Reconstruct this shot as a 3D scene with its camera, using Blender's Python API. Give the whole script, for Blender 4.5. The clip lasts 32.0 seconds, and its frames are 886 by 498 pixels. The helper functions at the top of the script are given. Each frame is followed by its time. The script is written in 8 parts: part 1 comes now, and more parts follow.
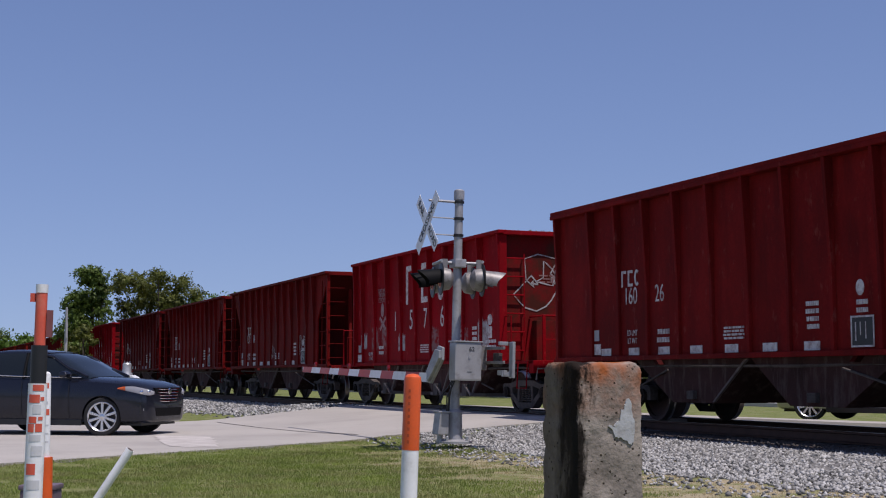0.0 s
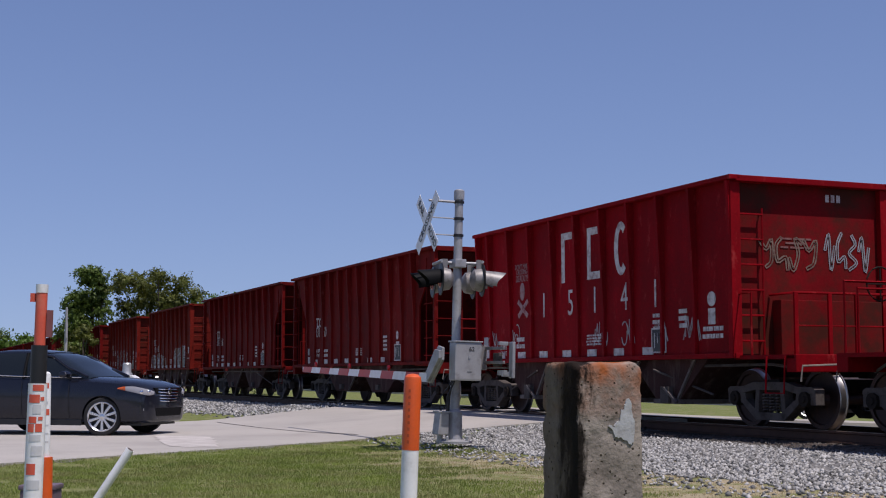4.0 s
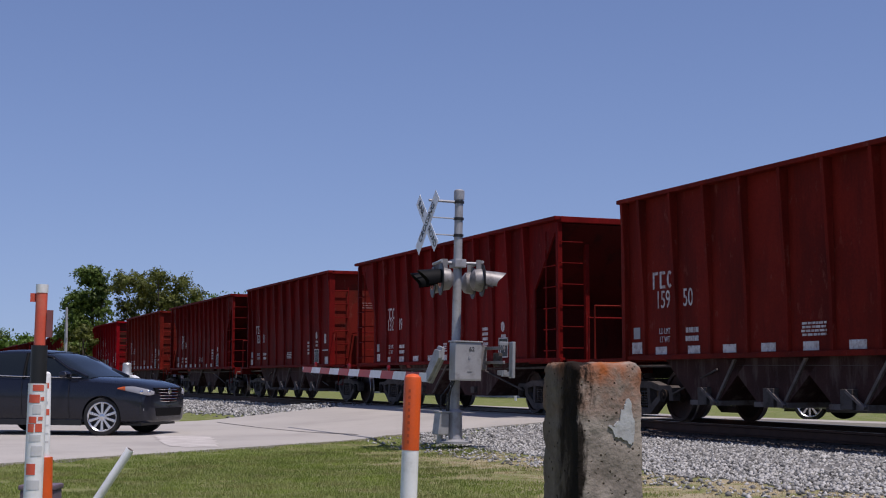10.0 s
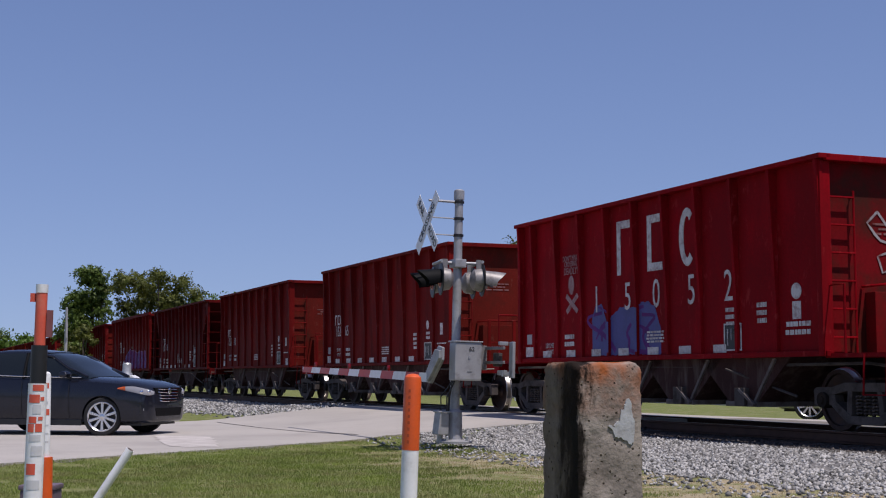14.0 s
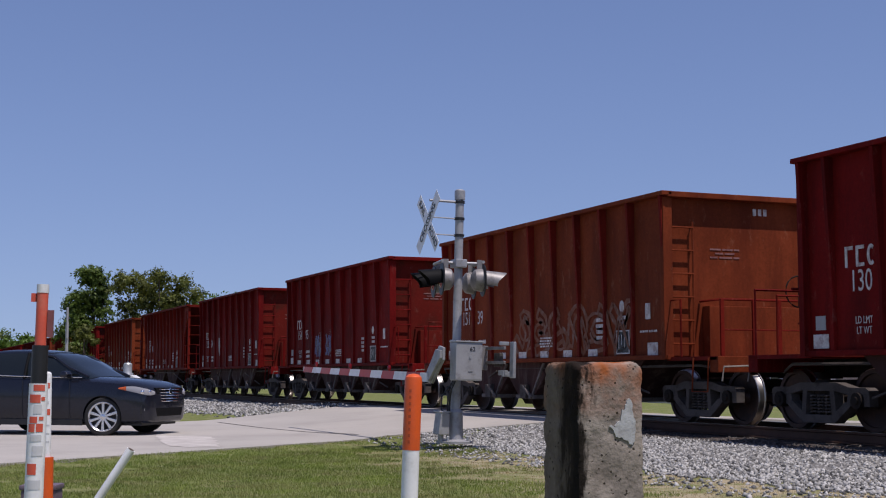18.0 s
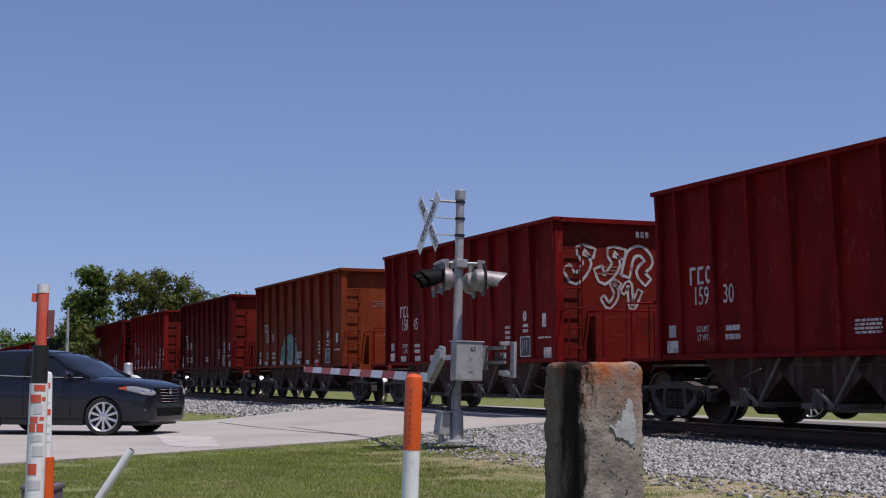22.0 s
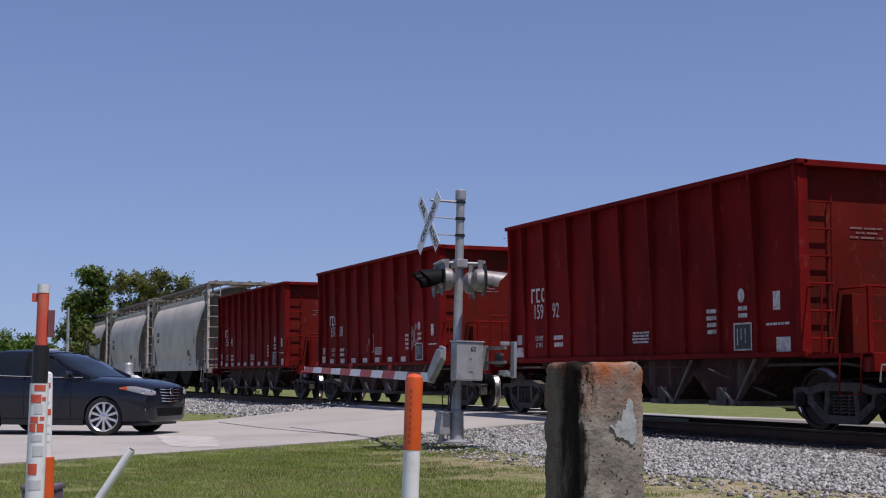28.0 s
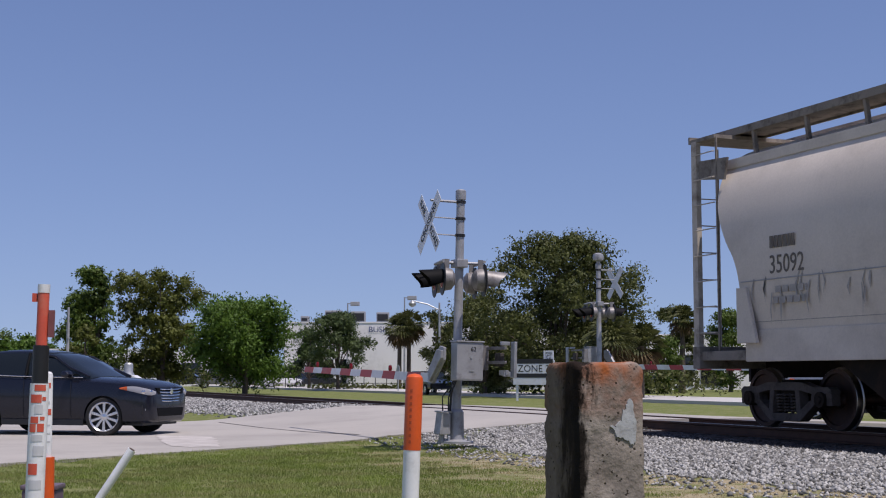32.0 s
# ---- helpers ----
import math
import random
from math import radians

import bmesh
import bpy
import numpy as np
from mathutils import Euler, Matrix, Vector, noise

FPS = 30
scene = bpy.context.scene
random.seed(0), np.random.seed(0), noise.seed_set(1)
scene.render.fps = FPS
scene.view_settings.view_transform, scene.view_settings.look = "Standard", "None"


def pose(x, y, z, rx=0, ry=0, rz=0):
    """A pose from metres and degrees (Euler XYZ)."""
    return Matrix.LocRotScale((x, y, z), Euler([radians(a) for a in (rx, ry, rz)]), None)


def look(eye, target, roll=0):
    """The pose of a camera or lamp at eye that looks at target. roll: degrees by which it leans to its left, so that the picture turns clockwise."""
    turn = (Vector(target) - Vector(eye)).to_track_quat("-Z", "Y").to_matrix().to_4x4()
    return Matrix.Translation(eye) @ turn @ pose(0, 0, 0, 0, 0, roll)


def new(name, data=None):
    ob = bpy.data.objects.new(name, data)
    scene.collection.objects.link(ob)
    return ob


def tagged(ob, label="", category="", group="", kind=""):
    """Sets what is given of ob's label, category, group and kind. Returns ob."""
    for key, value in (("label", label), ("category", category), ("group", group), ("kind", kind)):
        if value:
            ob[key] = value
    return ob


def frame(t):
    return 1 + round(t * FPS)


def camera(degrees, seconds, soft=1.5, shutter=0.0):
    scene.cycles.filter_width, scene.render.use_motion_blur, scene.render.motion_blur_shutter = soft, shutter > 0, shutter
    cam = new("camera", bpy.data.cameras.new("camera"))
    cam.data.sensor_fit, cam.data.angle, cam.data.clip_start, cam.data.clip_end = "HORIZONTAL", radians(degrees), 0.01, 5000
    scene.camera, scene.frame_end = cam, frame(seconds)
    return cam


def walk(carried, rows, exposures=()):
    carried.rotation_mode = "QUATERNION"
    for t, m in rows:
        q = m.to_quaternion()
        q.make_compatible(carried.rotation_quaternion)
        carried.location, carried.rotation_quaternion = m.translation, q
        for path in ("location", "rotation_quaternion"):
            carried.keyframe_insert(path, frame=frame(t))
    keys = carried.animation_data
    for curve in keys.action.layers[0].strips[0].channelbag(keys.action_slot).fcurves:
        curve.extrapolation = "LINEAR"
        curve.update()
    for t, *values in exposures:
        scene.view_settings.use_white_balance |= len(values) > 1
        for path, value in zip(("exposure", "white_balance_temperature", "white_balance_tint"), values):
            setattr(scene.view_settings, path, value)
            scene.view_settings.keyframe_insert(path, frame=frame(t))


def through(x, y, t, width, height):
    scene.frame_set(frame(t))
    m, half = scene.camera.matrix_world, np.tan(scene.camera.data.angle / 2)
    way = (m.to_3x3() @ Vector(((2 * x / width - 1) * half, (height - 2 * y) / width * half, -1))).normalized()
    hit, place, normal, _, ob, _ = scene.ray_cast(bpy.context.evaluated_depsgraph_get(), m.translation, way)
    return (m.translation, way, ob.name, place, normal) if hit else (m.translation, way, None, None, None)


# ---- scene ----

# ---------------------------------------------------------------- camera
YAW, PITCH = 0.3864, 0.0933
EYE = Vector((0, -13.663, 0.8077))


def aim(slip):
    """The camera's pose when it has turned left by slip thousandths of a radian."""
    a = YAW - slip / 1000
    way = Vector((-math.cos(a) * math.cos(PITCH), math.sin(a) * math.cos(PITCH), math.sin(PITCH)))
    return look(EYE, EYE + 20 * way)


cam = camera(36.24, 32.0, soft=1.1)
walk(cam, [(0, aim(0)), (8, aim(0)), (16.4, aim(0)), (17.6, aim(0.55)), (21.2, aim(0.6)), (22.8, aim(1.2)), (28, aim(1.1)), (32, aim(1.25))],
     exposures=[(0, 0.0, 6400, 30), (32, 0.0, 6400, 30)])

# ---------------------------------------------------------------- light
SUN = Vector((0.37, 0.16, 1.0)).normalized()
world = bpy.data.worlds.new("world")
scene.world = world
world.use_nodes = True
wt = world.node_tree
sky = wt.nodes.new("ShaderNodeTexSky")
sky.sky_type = "NISHITA"
sky.sun_disc = False
sky.sun_elevation = math.asin(SUN.z)
sky.sun_rotation = math.atan2(SUN.x, SUN.y)
sky.air_density, sky.dust_density, sky.ozone_density, sky.altitude = 0.9, 0.7, 5.2, 0
back = wt.nodes["Background"]
back.inputs["Strength"].default_value = 0.1015
# the clear sky hardly pales towards the horizon: low elevations take the tone of slightly higher ones
aim_co = wt.nodes.new("ShaderNodeTexCoord")
low_sky = wt.nodes.new("ShaderNodeVectorMath")
low_sky.operation = "MULTIPLY_ADD"
low_sky.inputs[1].default_value, low_sky.inputs[2].default_value = (1, 1, 0.72), (0, 0, 0.077)
unit_sky = wt.nodes.new("ShaderNodeVectorMath")
unit_sky.operation = "NORMALIZE"
wt.links.new(aim_co.outputs["Generated"], low_sky.inputs[0])
wt.links.new(low_sky.outputs[0], unit_sky.inputs[0])
wt.links.new(unit_sky.outputs[0], sky.inputs["Vector"])
wt.links.new(sky.outputs[0], back.inputs["Color"])
sun = new("sun", bpy.data.lights.new("sun", "SUN"))
sun.data.energy, sun.data.angle, sun.data.color = 3.8, radians(0.53), (0.98, 1.0, 0.86)
sun.matrix_world = look(SUN * 100, (0, 0, 0))

# ---------------------------------------------------------------- materials


def material(name, colour, rough=0.6, metal=0.0, spots=0.25, scale=3.0, fine=40.0, bump=0.15, second=None, amount=0.0,
             coat=0.0, streak=False, shine=0.5, spread=(0.5, 0.68), stretch=(1, 1, 1), bump_size=0.01, scuff=None):
    """A procedural surface: colour broken up at two scales, a second colour in patches (rust, dirt), fine relief."""
    m = bpy.data.materials.new(name)
    m.use_nodes = True
    t = m.node_tree
    n, l = t.nodes, t.links
    b = n["Principled BSDF"]
    co = n.new("ShaderNodeTexCoord")
    mp = n.new("ShaderNodeMapping")
    mp.inputs["Scale"].default_value = stretch
    # each object takes its own part of the pattern
    info = n.new("ShaderNodeObjectInfo")
    off = n.new("ShaderNodeVectorMath")
    off.operation = "SCALE"
    off.inputs[0].default_value = (37.0, 53.0, 29.0)
    l.new(info.outputs["Random"], off.inputs["Scale"])
    shift = n.new("ShaderNodeVectorMath")
    shift.operation = "ADD"
    l.new(co.outputs["Object"], shift.inputs[0])
    l.new(off.outputs[0], shift.inputs[1])
    l.new(shift.outputs[0], mp.inputs["Vector"])
    big = n.new("ShaderNodeTexNoise")
    big.inputs["Scale"].default_value, big.inputs["Detail"].default_value = scale, 5
    small = n.new("ShaderNodeTexNoise")
    small.inputs["Scale"].default_value, small.inputs["Detail"].default_value = fine, 3
    for q in (big, small):
        l.new(mp.outputs[0], q.inputs["Vector"])
    mix = n.new("ShaderNodeMath")
    mix.operation = "MULTIPLY_ADD"
    l.new(big.outputs["Fac"], mix.inputs[0])
    mix.inputs[1].default_value = 0.65
    half = n.new("ShaderNodeMath")
    half.operation = "MULTIPLY"
    half.inputs[1].default_value = 0.35
    l.new(small.outputs["Fac"], half.inputs[0])
    l.new(half.outputs[0], mix.inputs[2])
    ramp = n.new("ShaderNodeValToRGB")
    c = Vector(colour)
    lo, hi = c * (1 - spots), c * (1 + spots)
    ramp.color_ramp.elements[0].position, ramp.color_ramp.elements[1].position = 0.3, 0.7
    ramp.color_ramp.elements[0].color = (*lo, 1)
    ramp.color_ramp.elements[1].color = (min(hi[0], 1), min(hi[1], 1), min(hi[2], 1), 1)
    l.new(mix.outputs[0], ramp.inputs[0])
    last = ramp.outputs[0]
    if second:
        pat = n.new("ShaderNodeTexNoise")
        pat.inputs["Scale"].default_value, pat.inputs["Detail"].default_value, pat.inputs["Roughness"].default_value = scale * 1.7, 8, 0.65
        if streak:
            m2 = n.new("ShaderNodeMapping")
            m2.inputs["Scale"].default_value = (1.6, 1.6, 0.35)
            l.new(shift.outputs[0], m2.inputs["Vector"])
            l.new(m2.outputs[0], pat.inputs["Vector"])
        else:
            l.new(mp.outputs[0], pat.inputs["Vector"])
        r2 = n.new("ShaderNodeMapRange")
        r2.inputs["From Min"].default_value, r2.inputs["From Max"].default_value = spread
        r2.inputs["To Max"].default_value = amount
        l.new(pat.outputs["Fac"], r2.inputs["Value"])
        mx = n.new("ShaderNodeMix")
        mx.data_type = "RGBA"
        l.new(r2.outputs[0], mx.inputs[0])
        l.new(last, mx.inputs[6])
        mx.inputs[7].default_value = (*second, 1)
        last = mx.outputs[2]
    if scuff:
        # sparse worn specks and short vertical scrapes
        m3 = n.new("ShaderNodeMapping")
        m3.inputs["Scale"].default_value = (1.0, 1.0, 0.45)
        l.new(shift.outputs[0], m3.inputs["Vector"])
        sc = n.new("ShaderNodeTexNoise")
        sc.inputs["Scale"].default_value, sc.inputs["Detail"].default_value, sc.inputs["Roughness"].default_value = 5.0, 9, 0.72
        l.new(m3.outputs[0], sc.inputs["Vector"])
        r3 = n.new("ShaderNodeMapRange")
        r3.inputs["From Min"].default_value, r3.inputs["From Max"].default_value, r3.inputs["To Max"].default_value = 0.58, 0.72, 0.85
        l.new(sc.outputs["Fac"], r3.inputs["Value"])
        mz = n.new("ShaderNodeMix")
        mz.data_type = "RGBA"
        l.new(r3.outputs[0], mz.inputs[0])
        l.new(last, mz.inputs[6])
        mz.inputs[7].default_value = (*scuff, 1)
        last = mz.outputs[2]
    l.new(last, b.inputs["Base Color"])
    rr = n.new("ShaderNodeMapRange")
    rr.inputs["To Min"].default_value, rr.inputs["To Max"].default_value = max(rough - 0.12, 0.02), min(rough + 0.12, 1)
    l.new(mix.outputs[0], rr.inputs["Value"])
    l.new(rr.outputs[0], b.inputs["Roughness"])
    b.inputs["Metallic"].default_value = metal
    b.inputs["Specular IOR Level"].default_value = shine
    b.inputs["Coat Weight"].default_value = coat
    b.inputs["Coat Roughness"].default_value = 0.06
    if bump:
        bp = n.new("ShaderNodeBump")
        bp.inputs["Strength"].default_value, bp.inputs["Distance"].default_value = bump, bump_size
        l.new(mix.outputs[0], bp.inputs["Height"])
        l.new(bp.outputs[0], b.inputs["Normal"])
    return m


def leafy(name, colour, vary=0.4, through=0.25, size=0.7, straw=None):
    """Foliage: each leaf or blade has its own shade."""
    m = bpy.data.materials.new(name)
    m.use_nodes = True
    n, l = m.node_tree.nodes, m.node_tree.links
    b = n["Principled BSDF"]
    g = n.new("ShaderNodeNewGeometry")
    ramp = n.new("ShaderNodeValToRGB")
    c = Vector(colour)
    ramp.color_ramp.elements[0].color = (*(c * (1 - vary)), 1)
    ramp.color_ramp.elements[1].color = (*Vector((c[0] * (1 + vary * 1.3), c[1] * (1 + vary), c[2] * (1 + vary * 0.6))), 1)
    co = n.new("ShaderNodeTexCoord")
    pat = n.new("ShaderNodeTexNoise")
    pat.inputs["Scale"].default_value, pat.inputs["Detail"].default_value = size, 3
    l.new(co.outputs["Object"], pat.inputs["Vector"])
    wide = n.new("ShaderNodeMapRange")
    wide.inputs["From Min"].default_value, wide.inputs["From Max"].default_value, wide.inputs["To Max"].default_value = 0.3, 0.7, 0.6
    l.new(pat.outputs["Fac"], wide.inputs["Value"])
    both = n.new("ShaderNodeMath")
    both.operation = "MULTIPLY_ADD"
    both.inputs[1].default_value = 0.4
    l.new(g.outputs["Random Per Island"], both.inputs[0])
    l.new(wide.outputs[0], both.inputs[2])
    l.new(both.outputs[0], ramp.inputs[0])
    if straw:
        dry = n.new("ShaderNodeTexNoise")
        dry.inputs["Scale"].default_value, dry.inputs["Detail"].default_value, dry.inputs["Roughness"].default_value = 1.6, 6, 0.65
        l.new(co.outputs["Object"], dry.inputs["Vector"])
        sel = n.new("ShaderNodeMapRange")
        sel.inputs["From Min"].default_value, sel.inputs["From Max"].default_value, sel.inputs["To Max"].default_value = 0.46, 0.66, 0.85
        l.new(dry.outputs["Fac"], sel.inputs["Value"])
        mx = n.new("ShaderNodeMix")
        mx.data_type = "RGBA"
        l.new(sel.outputs[0], mx.inputs[0])
        l.new(ramp.outputs[0], mx.inputs[6])
        mx.inputs[7].default_value = (*straw, 1)
        leaf = mx.outputs[2]
    else:
        leaf = ramp.outputs[0]
    l.new(leaf, b.inputs["Base Color"])
    b.inputs["Roughness"].default_value = 0.55
    b.inputs["Specular IOR Level"].default_value = 0.3
    tr = n.new("ShaderNodeBsdfTranslucent")
    l.new(leaf, tr.inputs["Color"])
    ms = n.new("ShaderNodeMixShader")
    ms.inputs[0].default_value = through
    l.new(b.outputs[0], ms.inputs[1])
    l.new(tr.outputs[0], ms.inputs[2])
    l.new(ms.outputs[0], n["Material Output"].inputs["Surface"])
    return m


def stony(name, colour, vary=0.45):
    m = bpy.data.materials.new(name)
    m.use_nodes = True
    n, l = m.node_tree.nodes, m.node_tree.links
    b = n["Principled BSDF"]
    g = n.new("ShaderNodeNewGeometry")
    ramp = n.new("ShaderNodeValToRGB")
    c = Vector(colour)
    ramp.color_ramp.elements[0].color = (*(c * (1 - vary)), 1)
    ramp.color_ramp.elements[1].color = (*(c * (1 + vary)), 1)
    l.new(g.outputs["Random Per Island"], ramp.inputs[0])
    l.new(ramp.outputs[0], b.inputs["Base Color"])
    b.inputs["Roughness"].default_value = 0.9
    return m


def glassy(name, colour=(0.02, 0.025, 0.03), rough=0.03, alpha=1.0):
    m = bpy.data.materials.new(name)
    m.use_nodes = True
    b = m.node_tree.nodes["Principled BSDF"]
    b.inputs["Base Color"].default_value = (*colour, 1)
    b.inputs["Roughness"].default_value = rough
    b.inputs["IOR"].default_value = 1.5
    b.inputs["Coat Weight"].default_value = 0.0
    return m


RUST = (0.09, 0.035, 0.018)
PAINTS = {
    "oxide": material("oxide_paint", (0.148, 0.0075, 0.0065), 0.62, 0, 0.36, 0.8, 22, 0.2, (0.07, 0.0055, 0.005), 0.85, streak=True, spread=(0.44, 0.66), shine=0.04, scuff=(0.201, 0.049, 0.039)),
    "maroon": material("maroon_paint", (0.108, 0.006, 0.006), 0.62, 0, 0.36, 0.8, 22, 0.2, (0.045, 0.005, 0.005), 0.85, streak=True, spread=(0.44, 0.66), shine=0.04, scuff=(0.155, 0.048, 0.039)),
    "brown": material("brown_paint", (0.165, 0.014, 0.0085), 0.62, 0, 0.36, 0.8, 22, 0.2, (0.085, 0.01, 0.007), 0.85, streak=True, spread=(0.44, 0.66), shine=0.04, scuff=(0.220, 0.061, 0.043)),
    "scarlet": material("scarlet_paint", (0.235, 0.0035, 0.007), 0.62, 0, 0.36, 0.8, 22, 0.2, (0.17, 0.005, 0.007), 0.85, streak=True, spread=(0.44, 0.66), shine=0.04, scuff=(0.395, 0.045, 0.042)),
    # dark maroon for hopper end recesses: overhang shade and dirt in one colour
    "dusky": material("shaded_dirty_red_paint", (0.055, 0.0055, 0.005), 0.7, 0, 0.3, 0.9, 26, 0.12, (0.018, 0.005, 0.005), 0.8, streak=True, shine=0.04),
    "end": material("dusty_end_paint", (0.12, 0.012, 0.008), 0.7, 0, 0.3, 0.7, 26, 0.12, (0.045, 0.016, 0.010), 0.8, shine=0.04, scuff=(0.17, 0.06, 0.045)),
    "stained": material("stained_scarlet_paint", (0.165, 0.006, 0.008), 0.65, 0, 0.35, 0.6, 26, 0.15, (0.05, 0.018, 0.012), 0.9, shine=0.04, spread=(0.42, 0.6)),
    "orange": material("orange_brown_paint", (0.175, 0.035, 0.013), 0.62, 0, 0.36, 0.8, 22, 0.2, (0.105, 0.02, 0.009), 0.85, streak=True, spread=(0.44, 0.66), shine=0.04, scuff=(0.239, 0.092, 0.050)),
    "red": material("red_oxide_paint", (0.178, 0.009, 0.008), 0.62, 0, 0.36, 0.8, 22, 0.2, (0.1, 0.007, 0.006), 0.85, streak=True, spread=(0.44, 0.66), shine=0.04, scuff=(0.245, 0.052, 0.041)),
    "black": material("black_paint", (0.012, 0.012, 0.014), 0.55, 0, 0.3, 0.8, 26, 0.1, (0.03, 0.022, 0.02), 0.6, streak=True, shine=0.12),
}
GREY_CAR = material("pale_grey_car_paint", (0.65, 0.575, 0.495), 0.6, 0, 0.13, 0.5, 30, 0.08, (0.26, 0.21, 0.165), 0.5, spread=(0.46, 0.8), shine=0.15)
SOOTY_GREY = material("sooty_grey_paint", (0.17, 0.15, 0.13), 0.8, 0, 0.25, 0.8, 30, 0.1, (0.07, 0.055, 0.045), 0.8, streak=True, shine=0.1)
FADED_MARK = material("faded_grey_lettering", (0.36, 0.335, 0.31), 0.7, 0, 0.2, 6, 50, 0.02, (0.52, 0.47, 0.42), 0.8, shine=0.1)
RUST_STAIN = material("rust_stain", (0.26, 0.12, 0.06), 0.8, 0, 0.3, 5, 40, 0.05, (0.45, 0.37, 0.3), 0.8, shine=0.1)
DIRTY_GREY = material("dirty_grey_steel", (0.25, 0.22, 0.19), 0.8, 0, 0.2, 2, 40, 0.2, (0.07, 0.055, 0.045), 0.8, shine=0.15)
WORN_GREY = material("worn_grey_paint", (0.52, 0.465, 0.40), 0.7, 0, 0.15, 2, 40, 0.15, (0.16, 0.12, 0.09), 0.7, shine=0.15)
# near-black underframe grime; also serves as painted shade on the covered hopper bays
GRIME_SHADE = material("grime_and_shade", (0.018, 0.014, 0.012), 0.85, 0.0, 0.4, 3, 50, 0.3, (0.05, 0.03, 0.02), 0.5, shine=0.15)
FRAME_GREY = material("dusty_cast_steel", (0.085, 0.072, 0.066), 0.85, 0.0, 0.4, 3, 50, 0.3, (0.03, 0.022, 0.018), 0.8, shine=0.2)
BAY = material("dusty_hopper_steel", (0.05, 0.024, 0.022), 0.85, 0, 0.4, 2, 40, 0.2, (0.15, 0.12, 0.105), 0.7, streak=True, spread=(0.5, 0.75), shine=0.1)
STRUT = material("dusty_pale_steel", (0.15, 0.13, 0.12), 0.85, 0, 0.35, 4, 50, 0.2, (0.09, 0.06, 0.05), 0.8, shine=0.1)
WHEEL = material("wheel_steel", (0.045, 0.028, 0.026), 0.55, 0.7, 0.35, 4, 50, 0.2, (0.1, 0.045, 0.025), 0.5)
TREAD = material("polished_tread_steel", (0.40, 0.38, 0.36), 0.34, 1.0, 0.1, 6, 60, 0.05)
STENCIL = material("white_stencil_paint", (0.60, 0.57, 0.56), 0.7, 0, 0.2, 5, 60, 0.05, (0.2, 0.07, 0.06), 0.6, shine=0.08, spread=(0.46, 0.64))
FADED_STENCIL = material("worn_white_stencil", (0.34, 0.22, 0.22), 0.7, 0, 0.3, 5, 60, 0.05, (0.24, 0.03, 0.035), 0.8, shine=0.08)
END_STENCIL = material("faded_stencil_paint", (0.24, 0.12, 0.11), 0.7, 0, 0.3, 6, 60, 0.05, (0.12, 0.02, 0.02), 0.9, shine=0.08)
SILVER = material("aluminium_signal_paint", (0.36, 0.36, 0.37), 0.5, 0.3, 0.14, 3, 60, 0.08, (0.17, 0.16, 0.15), 0.6)
PALE_SILVER = material("galvanised_steel", (0.42, 0.43, 0.44), 0.45, 0.5, 0.15, 3, 60, 0.1, (0.2, 0.19, 0.18), 0.5)
PILLAR = material("matt_black_pillar", (0.006, 0.006, 0.007), 0.65, 0, 0.2, 4, 60, 0.02, shine=0.1)
BLACK = material("matt_black_paint", (0.013, 0.013, 0.015), 0.5, 0, 0.25, 4, 60, 0.05)
FLASHER = material("dull_aluminium", (0.24, 0.225, 0.22), 0.5, 0.3, 0.2, 5, 60, 0.08, (0.1, 0.085, 0.08), 0.7)
RED_LENS = material("red_lens", (0.16, 0.006, 0.008), 0.15, 0, 0.1, 4, 60, 0.02)
SIGN_WHITE = material("white_sheeting", (0.72, 0.73, 0.75), 0.4, 0, 0.06, 3, 50, 0.02, (0.45, 0.44, 0.42), 0.35)
SIGN_BLACK = material("black_lettering", (0.02, 0.02, 0.022), 0.5, 0, 0.15, 4, 50, 0.02)
ARM_RED = material("red_sheeting", (0.42, 0.02, 0.025), 0.4, 0, 0.1, 3, 50, 0.02)
ORANGE = material("orange_plastic", (0.72, 0.10, 0.012), 0.42, 0, 0.1, 3, 60, 0.05, (0.5, 0.08, 0.02), 0.5)
CORAL = material("faded_red_plastic", (0.66, 0.10, 0.055), 0.5, 0, 0.12, 4, 60, 0.05, (0.62, 0.2, 0.13), 0.6)
WHITE_PLASTIC = material("white_plastic", (0.80, 0.80, 0.80), 0.42, 0, 0.08, 4, 60, 0.05, (0.42, 0.4, 0.37), 0.5)
CONCRETE = material("weathered_concrete", (0.27, 0.235, 0.20), 0.92, 0, 0.4, 9, 70, 0.9, (0.15, 0.13, 0.11), 0.7, bump_size=0.012, shine=0.08)
PATCH = material("pale_render_patch", (0.40, 0.41, 0.41), 0.8, 0, 0.2, 14, 90, 0.4, (0.27, 0.26, 0.25), 0.6)
ROAD = material("sunlit_concrete_paving", (0.38, 0.352, 0.318), 0.9, 0, 0.12, 0.35, 30, 0.2, (0.29, 0.265, 0.24), 0.6)
FAR_ROAD = material("far_concrete_paving", (0.48, 0.46, 0.44), 0.9, 0, 0.1, 0.3, 20, 0.1)
ASPHALT = material("tar", (0.06, 0.055, 0.05), 0.8, 0, 0.25, 3, 40, 0.2)
BALLAST = material("ballast_bed", (0.13, 0.125, 0.12), 0.95, 0, 0.6, 9, 22, 0.9, (0.26, 0.25, 0.24), 0.8, bump_size=0.05)
DIRTY_STONES = stony("oily_ballast", (0.06, 0.052, 0.046), 0.7)
STONES = stony("granite_ballast", (0.27, 0.265, 0.255), 0.8)
